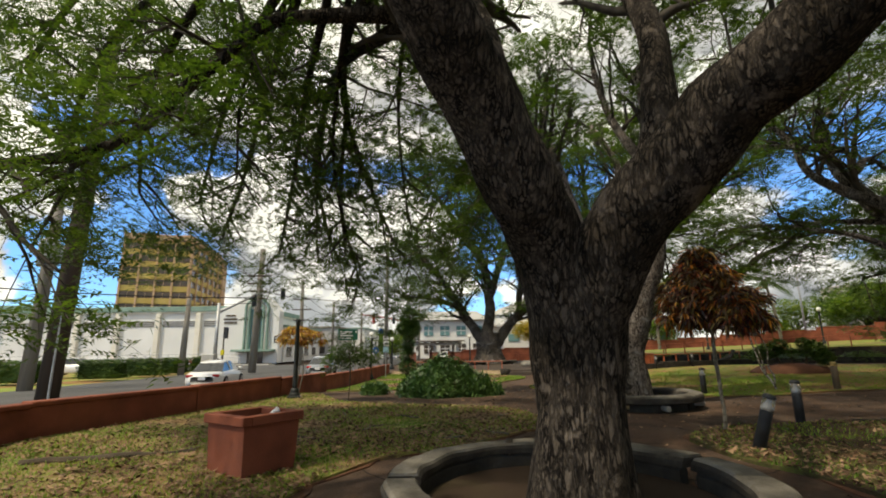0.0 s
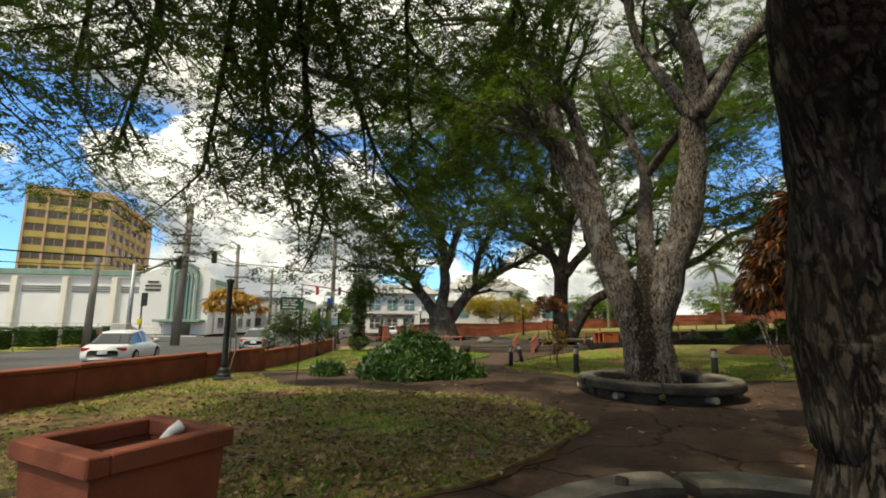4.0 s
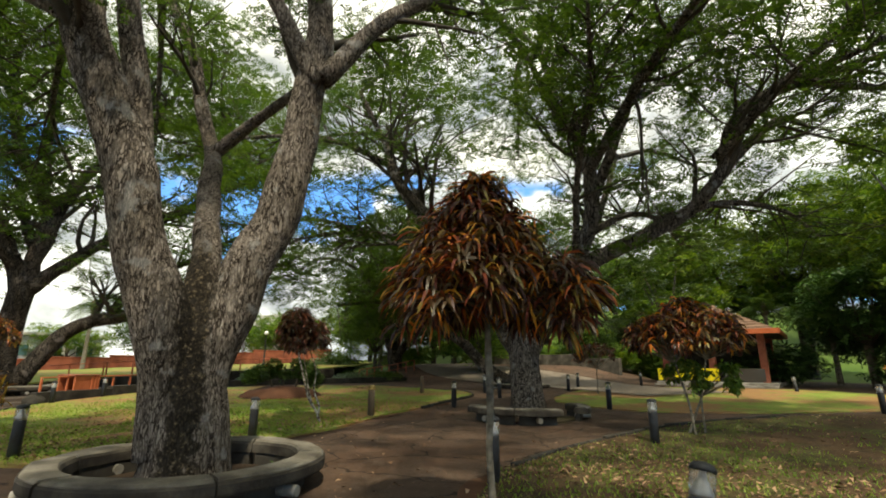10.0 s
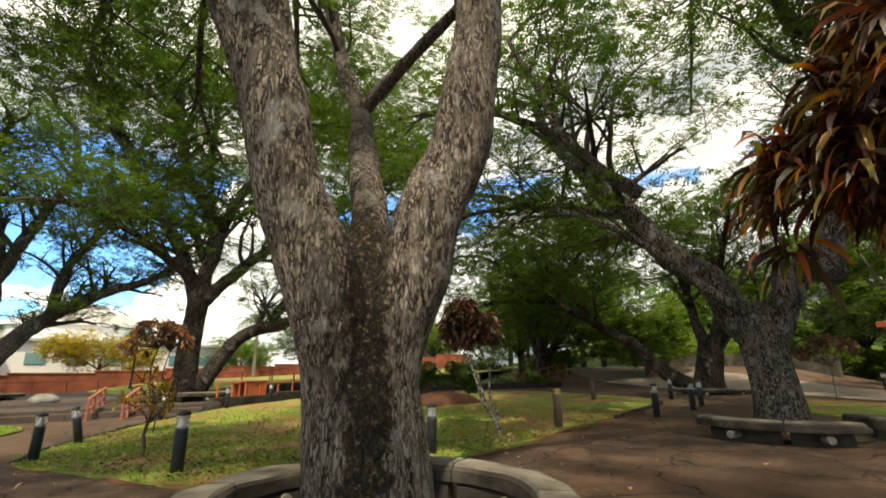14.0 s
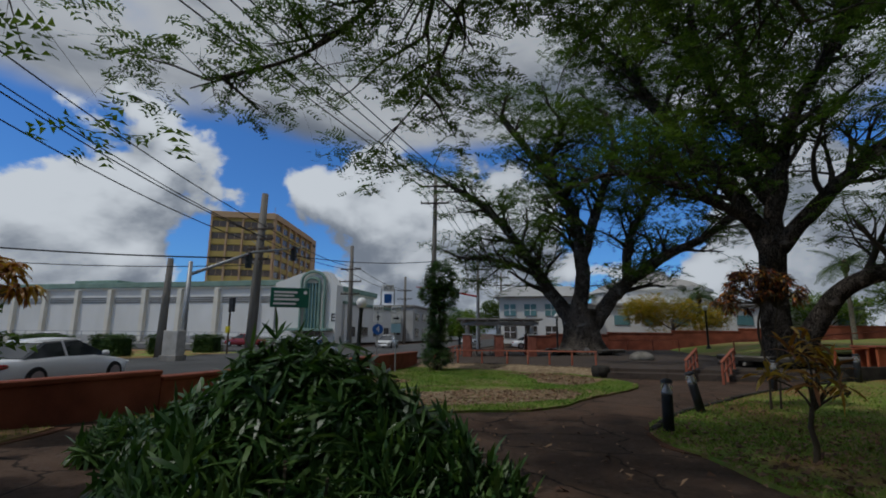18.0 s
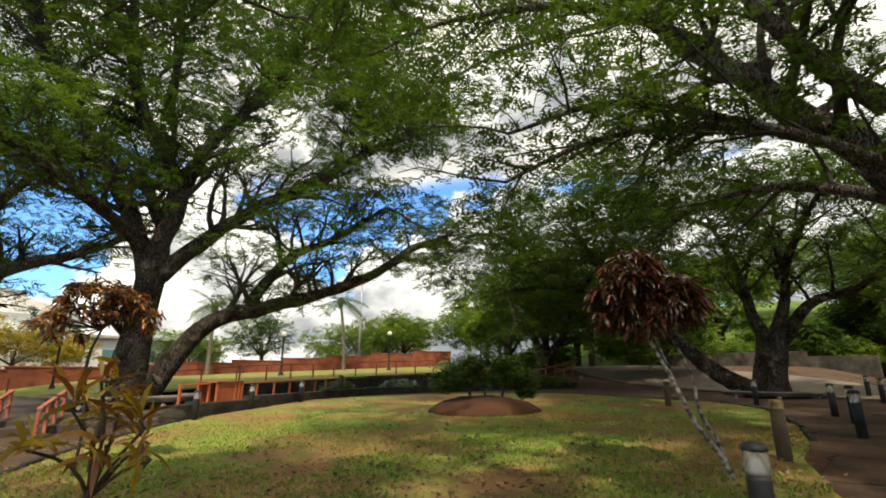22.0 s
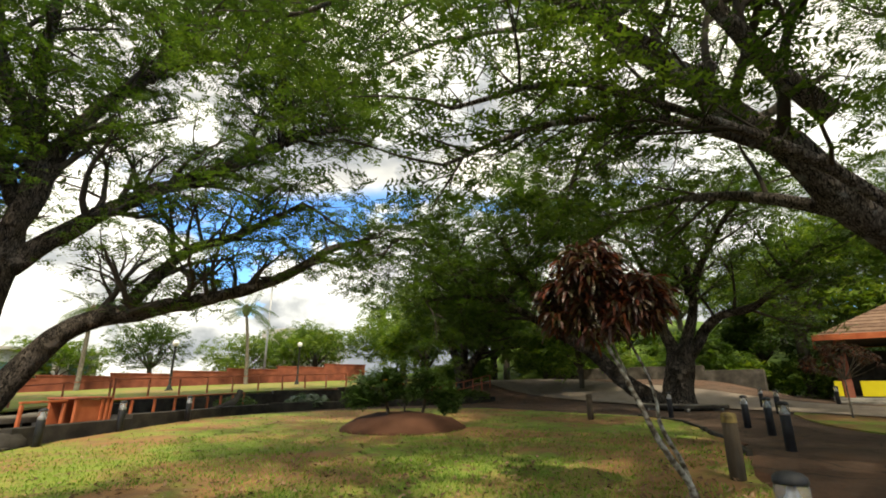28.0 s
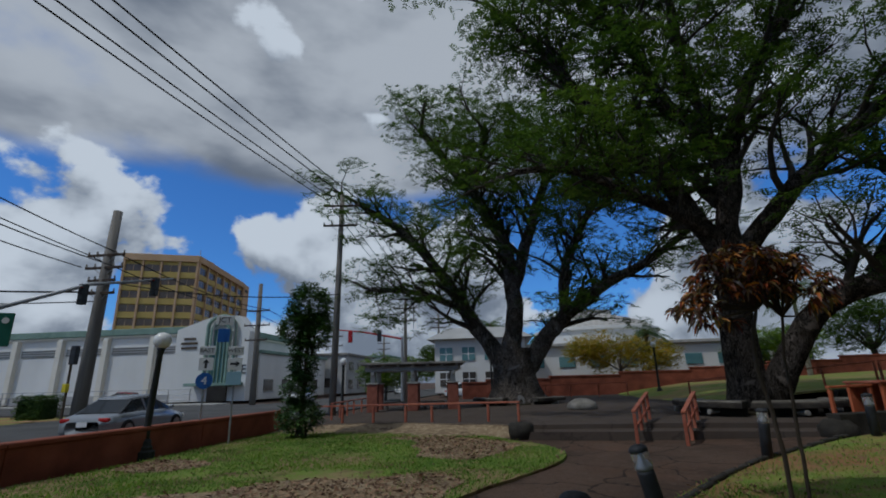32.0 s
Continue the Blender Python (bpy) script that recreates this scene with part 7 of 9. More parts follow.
# ---- rails, lamps, small buildings ----
def rail(pts, height, label, mat="redrail", gap=1.7, mid=False):
    """A wooden handrail: square posts under a flat top board; pts are (x, y, z) at the feet."""
    x, y, z = pts[0]
    ob = thing("handrail", x, y, z, label, "railing", "painted wooden handrails")
    for (x0, y0, z0), (x1, y1, z1) in zip(pts, pts[1:]):
        d = math.hypot(x1 - x0, y1 - y0)
        a = math.degrees(math.atan2(y1 - y0, x1 - x0))
        n = max(1, round(d / gap))
        for i in range(n + 1):
            t = i / n
            if i == n and (x1, y1, z1) != pts[-1]:
                continue
            part("post", Geo().box((x0 + (x1 - x0) * t - x, y0 + (y1 - y0) * t - y, z0 + (z1 - z0) * t - z + height / 2 - 0.12), (0.085, 0.085, height + 0.16), 0.008, a), mat, ob)
        m = look((0, 0, 0), (x1 - x0, y1 - y0, z1 - z0))
        c = ((x0 + x1) / 2 - x, (y0 + y1) / 2 - y, (z0 + z1) / 2 - z)
        ln = math.dist((x0, y0, z0), (x1, y1, z1)) + 0.12
        part("top_rail", Geo().box((0, 0, 0), (0.11, 0.06, ln), 0.008, m=Matrix.Translation((c[0], c[1], c[2] + height + 0.02)) @ m), mat, ob)
        if mid:
            part("mid_rail", Geo().box((0, 0, 0), (0.06, 0.05, ln), 0.008, m=Matrix.Translation((c[0], c[1], c[2] + height * 0.5)) @ m), mat, ob)
    return ob


def rails():
    lab = "faded red wooden handrail beside the lawn"
    rail([(-3.6, 40.0, 0.03), (0.4, 39.2, 0.08), (4.62, 38.0, 0.14)], 0.62, lab, gap=1.2)
    rail([(-3.4, 41.6, 0.03), (-3.8, 46.0, 0.03), (-3.9, 52.0, 0.03)], 0.66, "faded red wooden handrail along the plaza")
    rail([(7.6, 34.5, -0.18), (8.75, 37.3, 0.19)], 0.80, "short sloping red handrail at the steps", gap=1.0, mid=True)
    rail([(8.62, 33.8, -0.18), (9.95, 36.6, 0.20)], 0.80, "short sloping red handrail at the steps", gap=1.0, mid=True)
    lab = "orange-red wooden handrail along the stone wall"
    rail([(12.7, 34.8, 0.26), (14.0, 35.3, 0.28)], 0.85, lab, "orange", 1.3)
    rail([(15.6, 36.0, 0.30), (20.0, 37.4, 0.36), (23.9, 38.7, 0.42)], 0.82, lab, "orange", 1.1)
    rail([(13.6, 47.2, 0.33), (20.2, 43.9, 1.0)], 0.9, "brick-red wooden handrail on the grass bank", gap=1.9)
    rail([(20.4, 43.9, 1.03), (27.0, 43.2, 1.27), (34.2, 40.0, 1.56)], 0.9, "brick-red wooden handrail on the grass bank", gap=1.7)
    rail([(3.5, 57.5, 0.12), (9.0, 57.8, 0.2), (13.0, 57.6, 0.27)], 0.9, "brick-red wooden handrail before the boundary wall", gap=2.0)
    rail([(35.4, 33.6, gz(35.4, 33.6)), (38.6, 32.6, gz(38.6, 32.6)), (41.5, 31.6, gz(41.5, 31.6))], 0.95, "brick-red handrail beside the drive", gap=0.9, mid=True)
    bx = thing("bin_enclosure", 14.7, 35.9, 0.3, "orange painted wooden bin enclosure with slatted sides", "bin", turn=20)
    part("panel", Geo().box((-0.05, -0.42, 0.47), (0.95, 0.05, 0.80), 0.01), "orange", bx)
    part("back_panel", Geo().box((-0.05, 0.42, 0.47), (0.95, 0.05, 0.80), 0.01), "orange", bx)
    part("lid", Geo().box((0.1, 0, 0.92), (1.55, 1.0, 0.06), 0.01), "redrail", bx)
    for px in (-0.56, 0.46, 0.66, 0.84):
        for py in (-0.44, 0.44):
            part("post", Geo().box((px, py, 0.43), (0.10, 0.08, 0.92), 0.008), "orange", bx)
    rk = thing("boulder", 12.2, 34.0, 0.0, "rounded dark boulder at the end of the wall", "rock")
    g = Geo().lathe((0, 0, 0), [(0.3, -0.2), (0.42, 0.05), (0.40, 0.25), (0.25, 0.4), (0.05, 0.44)], 14)
    part("stone", g, "stone_dark", rk, smooth=True)
    rk = thing("boulder", 4.6, 36.0, 0.0, "rounded dark boulder at the end of the wall", "rock")
    part("stone", Geo().lathe((0, 0, 0), [(0.34, -0.2), (0.40, 0.02), (0.40, 0.20), (0.33, 0.27), (0.05, 0.29)], 7), "stone_dark", rk, smooth=True)
    rk = thing("boulder", 7.6, 43.5, 0.18, "rounded pale boulder on the plaza", "rock")
    part("stone", Geo().lathe((0, 0, 0), [(0.5, -0.1), (0.7, 0.1), (0.6, 0.3), (0.3, 0.45), (0.05, 0.48)], 12), "concrete", rk, smooth=True)


rails()


def park_lamp(x, y, z, h, globe=True, rot=0.0, lean=0.0):
    ob = thing("park_lamp", x, y, z, "black iron lamp post with a white globe" if globe else "black iron lamp post with a stepped foot", "lamp post", "lamp posts of the park")
    part("foot", Geo().lathe((0, 0, 0), [(0.27, -0.15), (0.27, 0.06), (0.20, 0.10), (0.20, 0.16), (0.16, 0.20), (0.15, 0.30), (0.11, 0.36)], 16), "dark_metal", ob)
    part("shaft", Geo().lathe((0, 0, 0), [(0.095, 0.34), (0.09, 0.5), (0.072, h - 0.3), (0.085, h - 0.28), (0.085, h - 0.2), (0.11, h - 0.14)], 14), "dark_metal", ob, smooth=True)
    if globe:
        part("globe", Geo().lathe((0, 0, h + 0.06), [(0.08, -0.21), (0.17, -0.15), (0.215, -0.05), (0.22, 0.03), (0.19, 0.12), (0.12, 0.19), (0.02, 0.22)], 20), "white_globe", ob, smooth=True)
    else:
        part("cap", Geo().lathe((0, 0, h - 0.14), [(0.12, 0), (0.12, 0.05), (0.06, 0.1)], 14), "dark_metal", ob)
    if lean:
        ob.matrix_world = pose(x, y, z, 0, lean, 0)
    return ob


park_lamp(-5.6, 18.3, 0.04, 3.0, False)
park_lamp(-4.95, 32.4, -0.05, 2.75, True, lean=2.5)
for lx, ly, lz, lh in ((-5.2, 48.2, 0.0, 2.75), (28.2, 50.9, 1.33, 3.25), (39.5, 49.5, 1.78, 3.5), (47, 43.5, 2.05, 3.4), (51.5, 38.5, 1.5, 3.4), (3.2, 58.5, 0.12, 3.0), (15.5, 58.5, 0.4, 3.4)):
    park_lamp(lx, ly, lz, lh)


def gazebo():
    ob = thing("pergola", -1.0, 48.4, 0.03, "pale concrete pergola on brick-red pillars by the crossing", "pergola", turn=8)
    for px, py in ((-2.2, -1.3), (0, -1.3), (2.2, -1.3), (-2.2, 1.3), (0, 1.3), (2.2, 1.3)):
        part("pillar", Geo().box((px, py, 0.70), (0.58, 0.58, 1.5), 0.03), "brick_red", ob)
        part("pillar_cap", Geo().box((px, py, 1.48), (0.68, 0.68, 0.08), 0.015), "concrete_light", ob)
        part("column", Geo().box((px, py, 1.82), (0.26, 0.26, 0.62), 0.02), "concrete_light", ob)
        part("bracket", Geo().box((px, py - 0.28, 2.02), (0.2, 0.32, 0.2), 0.03), "concrete_light", ob)
    for py in (-1.3, 1.3):
        part("beam", Geo().box((0, py, 2.24), (5.3, 0.32, 0.24), 0.03), "concrete_light", ob)
    for k in range(7):
        part("joist", Geo().box((-2.4 + 0.8 * k, 0, 2.40), (0.14, 3.5, 0.14), 0.01), "concrete_light", ob)
    part("roof_slab", Geo().box((0, 0, 2.52), (5.8, 3.8, 0.12), 0.02), "concrete", ob)
    for px in (-1.1, 1.1):
        b = thing("pergola_bench", -1.0 + px, 48.5, 0.03, "low concrete bench under the pergola", "bench", turn=8)
        part("seat", Geo().box((0, 0, 0.42), (1.4, 0.42, 0.08), 0.015), "concrete", b)
        for q in (-0.5, 0.5):
            part("leg", Geo().box((q, 0, 0.18), (0.14, 0.36, 0.42), 0.01), "concrete", b)


def pavilion():
    x, y, z = 43.9, 5.66, 0.56
    ob = thing("pavilion", x, y, z, "open pavilion with a brown hipped roof and orange fascia", "pavilion", turn=-12)
    part("platform", Geo().box((0, 0, 0.1), (7.7, 7.6, 0.4), 0.03), "concrete", ob)
    part("step", Geo().box((-4.2, 0, 0.02), (0.8, 7.6, 0.22), 0.02), "concrete", ob)
    hw, hd = 3.9, 3.87
    for sx in (-3.2, 3.2):
        for sy in (-3.1, 0, 3.1):
            part("pillar", Geo().box((sx, sy, 1.9), (0.45, 0.45, 3.4), 0.03), "brick_red", ob)
    part("back_wall", Geo().box((2.8, 0, 1.7), (0.2, 6.4, 3.0), 0.02), "stone_dark", ob)
    for k in range(9):  # courses of shingles on the four slopes
        t0, t1 = k / 9, (k + 1.06) / 9
        r = Geo()
        for sx, sy in ((1, 0), (-1, 0), (0, 1), (0, -1)):
            def corner(t, s):
                w, d, h = hw + 0.4 - (hw + 0.1) * t, hd + 0.4 - (hd + 0.1) * t, 3.75 + 2.1 * t
                return (sx * w if sx else s * w, sy * d if sy else s * d, h)
            a, b, c, d = corner(t0, -1), corner(t0, 1), corner(t1, 1), corner(t1, -1)
            lift = 0.05
            a, b = (a[0], a[1], a[2] + lift), (b[0], b[1], b[2] + lift)
            r.add([a, b, c, d, (a[0], a[1], a[2] - 0.06), (b[0], b[1], b[2] - 0.06)], [(0, 1, 2, 3), (4, 5, 1, 0)])
        part("shingle_course", r, "roof_tile", ob)
    for sx, sy, w, d in ((0, -hd - 0.4, 2 * hw + 0.9, 0.08), (0, hd + 0.4, 2 * hw + 0.9, 0.08), (-hw - 0.4, 0, 0.08, 2 * hd + 0.72), (hw + 0.4, 0, 0.08, 2 * hd + 0.72)):
        part("fascia", Geo().box((sx, sy, 3.70), (w, d, 0.34), 0.01), "orange", ob)
    part("ceiling_board", Geo().box((0, 0, 3.62), (2 * hw + 0.6, 2 * hd + 0.6, 0.05), 0), "wood_post", ob)
    part("finial", Geo().lathe((0, 0, 5.8), [(0.25, 0), (0.2, 0.2), (0.05, 0.35)], 8), "roof_tile", ob)
    for sy, w, mat, label in ((1.1, 2.9, "yellow_banner", "bright yellow banner on the rail"), (3.55, 0.35, "yellow_banner", "narrow yellow sign board"), (-1.9, 2.4, "window", "dark screen on the rail")):
        part("banner", Geo().box((-3.5, sy, 0.8), (0.05, w, 0.85), 0.01), mat, ob, label)


gazebo()
pavilion()


def far_drive():
    """The pale drive and stone bank that climb behind the trees, and the grassy hill beyond."""
    g = Geo()
    line = curve_pts([(30, 8, 0), (35, 14, 0), (38.5, 20, 0), (42, 26.5, 0), (48, 31.5, 0), (58, 35, 0), (75, 37, 0)], 1.2)
    for i, (x, y, _) in enumerate(line):
        a, b = line[max(i - 1, 0)], line[min(i + 1, len(line) - 1)]
        d = math.hypot(b[0] - a[0], b[1] - a[1])
        for k in range(7):
            o = -3.3 + 1.1 * k
            px, py = x - (b[1] - a[1]) / d * o, y + (b[0] - a[0]) / d * o
            g.v.append((px, py, gz(px, py) + 0.07))
        if i:
            g.f += [(7 * (i - 1) + k, 7 * (i - 1) + k + 1, 7 * i + k + 1, 7 * i + k) for k in range(6)]
    g.f = [f[::-1] for f in g.f]
    whole("drive", g, "drive", "pale worn concrete drive climbing past the trees", "road", kind="structure")
    wall_run("wall_bank", [(44, 13), (46.5, 20), (49.5, 26), (55, 30.5), (66, 33)], 0.95, 0.5, "bank_stone", "weathered stone bank wall behind the drive")
    g = Geo()
    xs, ys = np.arange(50, 171, 6.0), np.arange(-50, 71, 6.0)
    for yy in ys:
        for xx in xs:
            h = 11 * smoothstep(xx, 52, 112) * (1 - smoothstep(abs(yy - 10), 30, 62)) + gz(xx, yy) - 0.4 + 0.5 * noise.noise(Vector((xx * 0.06, yy * 0.06, 0)))
            g.v.append((xx, yy, h))
    n = len(xs)
    g.f = [(j * n + i, j * n + i + 1, (j + 1) * n + i + 1, (j + 1) * n + i) for j in range(len(ys) - 1) for i in range(n - 1)]
    whole("hill", g, "hill", "bright grassy hillside rising behind the trees", "hill", kind="structure", smooth=True)
    bin1 = thing("orange_box", 40.0, -4.0, 0.55, "orange painted utility box at the lawn's edge", "box")
    part("body", Geo().box((0, 0, 0.45), (1.5, 1.5, 1.0), 0.04), "orange", bin1)
    part("lid", Geo().box((0, 0, 0.98), (1.65, 1.65, 0.08), 0.02), "redrail", bin1)


far_drive()


# ---- street ----
def lettering(words, size, mat, parent, m, name="lettering"):
    cu = bpy.data.curves.new(name, "FONT")
    cu.body, cu.size, cu.extrude, cu.align_x, cu.align_y = words, size, 0.006, "CENTER", "CENTER"
    tmp = bpy.data.objects.new(name, cu)
    scene.collection.objects.link(tmp)
    me = bpy.data.meshes.new_from_object(tmp.evaluated_get(bpy.context.evaluated_depsgraph_get()))
    bpy.data.objects.remove(tmp)
    me.materials.clear()
    me.materials.append(M[mat])
    ob = new(name, me)
    ob.parent = parent
    ob.matrix_basis = m
    return ob


def utility_pole(x, y, z, h, arms, mat="grey_wood", r=0.19, lean=0.0, turn=0.0, label="weathered wooden utility pole with crossarms"):
    ob = thing("utility_pole", x, y, z, label, "utility pole", turn=turn)
    part("pole", Geo().tube([(0, 0, -0.3), (lean * 0.5, 0, h / 2), (lean, 0, h)], [r * 1.15, r, r * 0.75], 12), mat, ob, smooth=True)
    for za, w in arms:
        ox = lean * za / h
        arm = part("crossarm", Geo().box((ox, -0.2, za), (w, 0.11, 0.13), 0.01), "brown_wood", ob)
        for s in (-0.48, -0.25, 0.25, 0.48):
            part("insulator", Geo().lathe((ox + s * w, -0.2, za + 0.06), [(0.03, 0), (0.055, 0.05), (0.035, 0.09), (0.05, 0.13), (0.02, 0.18)], 8), "concrete", arm)
        part("brace", Geo().tube([(ox - w * 0.28, -0.2, za), (ox, -0.15, za - 0.5)], 0.02, 5).tube([(ox + w * 0.28, -0.2, za), (ox, -0.15, za - 0.5)], 0.02, 5), "metal", arm)
    return ob


def wire(a, b, sag, r=0.03):
    ob = thing("overhead_wire", *a, "thin black overhead wire between poles", "wire", "overhead wires")
    n = 24
    pts = [tuple(p + (q - p) * i / n - p for p, q in zip(a, b)) for i in range(n + 1)]
    pts = [(p[0], p[1], p[2] - 4 * sag * (i / n) * (1 - i / n)) for i, p in enumerate(pts)]
    part("strand", Geo().tube(pts, r, 5), "cable", ob)


def poles_and_wires():
    utility_pole(-5.9, 48.5, 0.0, 13.6, [(12.75, 2.3), (11.4, 2.2)], lean=0.15, turn=8)
    utility_pole(-17.15, 43.0, -0.1, 11.3, [(8.7, 2.2), (8.0, 2.2), (7.3, 1.6), (6.6, 1.8)], "grey_wood", 0.30, 0.3)
    utility_pole(-19.1, 63.6, 0.0, 11.3, [(8.6, 2.4), (7.2, 2.6), (5.8, 2.2)], "grey_wood", 0.26, -0.1)
    utility_pole(-21.2, 90.6, 0.0, 11.0, [(8.6, 2.6), (7.2, 2.6)], "grey_wood", 0.24)
    utility_pole(-20.5, 118, 0.0, 11.0, [(9.6, 2.6), (8.4, 2.6)], "grey_wood", 0.24)
    utility_pole(-4.9, 64.8, 0.0, 9.2, [(8.4, 2.2), (7.2, 2.2)], "grey_wood", 0.17)
    utility_pole(-4.3, 84, 0.0, 10.5, [(9.8, 2.2), (8.6, 2.2)], "grey_wood", 0.17)
    p = utility_pole(-16.5, 20.2, -0.1, 17.0, [], "brown_wood", 0.36, 0.6, label="tall dark wooden utility pole with a transformer can")
    can = part("transformer", Geo().lathe((-0.75, -0.2, 5.6), [(0.02, 0), (0.36, 0.02), (0.38, 0.1), (0.38, 1.1), (0.36, 1.2), (0.1, 1.28)], 14), "metal", p, smooth=True)
    part("bracket", Geo().box((-0.35, -0.1, 6.2), (0.5, 0.12, 0.8), 0.01), "metal", p)
    part("conduit", Geo().tube([(0.3, -0.3, -0.2), (0.32, -0.28, 3.6)], 0.05, 8), "metal", p)
    utility_pole(-22.0, 25.4, -0.1, 12.0, [], "grey_wood", 0.30, 0.3, label="pale round concrete street pole")
    utility_pole(-22.4, 41.0, 0.0, 6.4, [], "grey_wood", 0.24, 0.12, label="short grey stub pole by the verge")
    utility_pole(46.7, 61.2, 1.4, 12.2, [(11.9, 1.0)], "metal", 0.12, label="thin tall metal light pole")
    a, b = [(-5.5, 47.6, 13.0), (-4.8, 64.7, 8.6)], [(-17.5, 42.8, 11.2), (-19.2, 63.4, 9.0)]
    for s in (-1.0, -0.45, 0.45, 1.0):
        wire((-5.5 + s, 47.7, 12.95), (-9.0 + s, -10.0, 10.4), 0.7)
        wire((-5.5 + s, 47.7, 12.95), (-4.3 + s, 84.0, 10.0), 0.8)
    for s in (-0.9, 0.9):
        wire((-17.4 + s, 42.8, 8.8), (-16.0 + s, 20.2, 12.0), 0.5)
        wire((-17.4 + s, 42.8, 8.0), (-16.0 + s, 20.2, 10.6), 0.6)
        wire((-17.4 + s, 42.8, 8.8), (-19.1 + s, 63.5, 8.7), 0.5)
        wire((-19.1 + s, 63.5, 8.7), (-21.2 + s, 90.5, 8.7), 0.6)
    wire((-17.3, 42.9, 6.6), (-42.0, 30.0, 7.4), 0.5, 0.05)
    wire((-17.3, 42.9, 6.1), (-42.0, 30.0, 6.6), 0.7, 0.03)
    wire((-17.4, 42.9, 7.3), (-5.5, 47.8, 6.8), 0.5, 0.03)
    wire((-16.0, 20.2, 9.0), (-40.0, 22.0, 9.4), 0.6, 0.03)


poles_and_wires()


def signals_and_signs():
    ob = thing("traffic_signal", -18.35, 38.35, -0.1, "grey traffic signal mast with a long rising arm", "traffic light")
    part("mast", Geo().tube([(0, 0, -0.2), (0, 0, 5.8)], [0.17, 0.12], 12), "metal", ob, smooth=True)
    arm = part("arm", Geo().tube([(0, 0, 5.0), (1.6, 3.6, 6.9), (3.4, 7.3, 7.9)], [0.11, 0.09, 0.05], 10), "metal", ob, smooth=True)
    for k, (px, py, pz) in enumerate(((1.5, 3.4, 6.7), (3.0, 6.4, 7.6))):
        hd = part("signal_head", Geo().box((px, py, pz - 0.35), (0.36, 0.3, 1.05), 0.03), "dark_metal", ob)
        for j in range(3):
            part("signal_lens", Geo().lathe((px, py - 0.17, pz - 0.03 - 0.32 * j), [(0.02, 0), (0.11, 0.01), (0.11, 0.02)], 10), "lamp_red" if j == 0 else "window", hd)
    ob = thing("traffic_signal", -21.5, 46.5, 0.0, "traffic signal head on a short yellow post", "traffic light")
    part("mast", Geo().tube([(0, 0, -0.1), (0, 0, 3.4)], 0.07, 10), "wood_post", ob)
    part("signal_head", Geo().box((0.2, -0.1, 3.6), (0.4, 0.3, 1.1), 0.03), "black_post", ob)
    part("push_box", Geo().box((0, -0.1, 1.7), (0.3, 0.25, 0.5), 0.03), "yellow_banner", ob)
    ob = thing("traffic_signal", -4.4, 61.0, 0.0, "red and white signal mast over the crossing", "traffic light")
    part("mast", Geo().tube([(0, 0, -0.1), (0, 0, 5.4)], [0.13, 0.1], 10), "metal", ob)
    part("arm", Geo().tube([(0, 0, 5.2), (-3.5, 0, 5.9), (-6.5, 0.5, 6.3)], [0.09, 0.07, 0.05], 8), "lamp_red", ob, "red striped arm")
    for s in (-2.0, -4.6):
        part("signal_head", Geo().box((s, -0.1, 5.5), (0.34, 0.28, 0.95), 0.03), "lamp_red" if s < -3 else "black_post", ob)
    bx = thing("control_cabinet", -18.6, 38.0, -0.1, "grey roadside control cabinet beside the mast", "cabinet")
    part("body", Geo().box((0, 0, 0.95), (1.0, 0.7, 1.5), 0.04), "concrete_light", bx)
    part("plinth", Geo().box((0, 0, 0.1), (1.15, 0.85, 0.4), 0.02), "concrete", bx)
    # green direction sign facing the walk
    sg = thing("direction_sign", -5.68, 28.4, -0.1, "green road direction sign on two posts", "road sign", turn=29)
    part("panel", Geo().box((0, 0, 2.78), (1.20, 0.03, 0.64), 0.01), "sign_green", sg)
    for k, (w, z, hgt, ox) in enumerate(((0.72, 2.95, 0.07, -0.13), (0.62, 2.84, 0.06, -0.18), (0.78, 2.72, 0.07, -0.1), (0.7, 2.58, 0.06, -0.15))):
        part("text_bar", Geo().box((ox, -0.022, z), (w, 0.008, hgt), 0), "sign_white", sg)
    part("emblem", Geo().lathe((0, 0, 0), [(0.06, 0), (0.06, 0.01)], 12), "sign_white", sg).matrix_basis = pose(0.48, -0.02, 2.95, 90, 0, 0)
    for s in (-0.42, 0.42):
        part("post", Geo().box((s, 0.04, 1.2), (0.06, 0.06, 2.6), 0.005), "metal", sg)
    # route markers
    sg = thing("route_sign", -4.55, 34.75, -0.2, "cluster of route markers with arrows on two posts", "road sign", turn=30)
    for s in (-0.42, 0.42):
        part("post", Geo().box((s, 0.04, 1.35), (0.055, 0.055, 3.0), 0.005), "metal", sg)
    part("frame", Geo().tube([(-0.3, 0.03, 2.75), (-0.3, 0.03, 3.75), (0.3, 0.03, 3.75), (0.3, 0.03, 2.75)], 0.03, 6), "metal", sg)

    def plate(x, z, w, h, mat, words="", ink="black_post", size=0.15):
        p = part("plate", Geo().box((x, -0.02, z), (w, 0.02, h), 0.006), mat, sg)
        if words:
            lettering(words, size, ink, p, pose(x, -0.034, z, 90, 0, 0))
    plate(0, 3.78, 0.52, 0.3, "sign_white", "JCT", size=0.24)
    plate(0, 3.30, 0.34, 0.42, "sign_blue")
    plate(-0.42, 2.83, 0.46, 0.27, "sign_white", "EAST", size=0.18)
    plate(0.40, 2.83, 0.46, 0.27, "sign_white", "WEST", size=0.18)
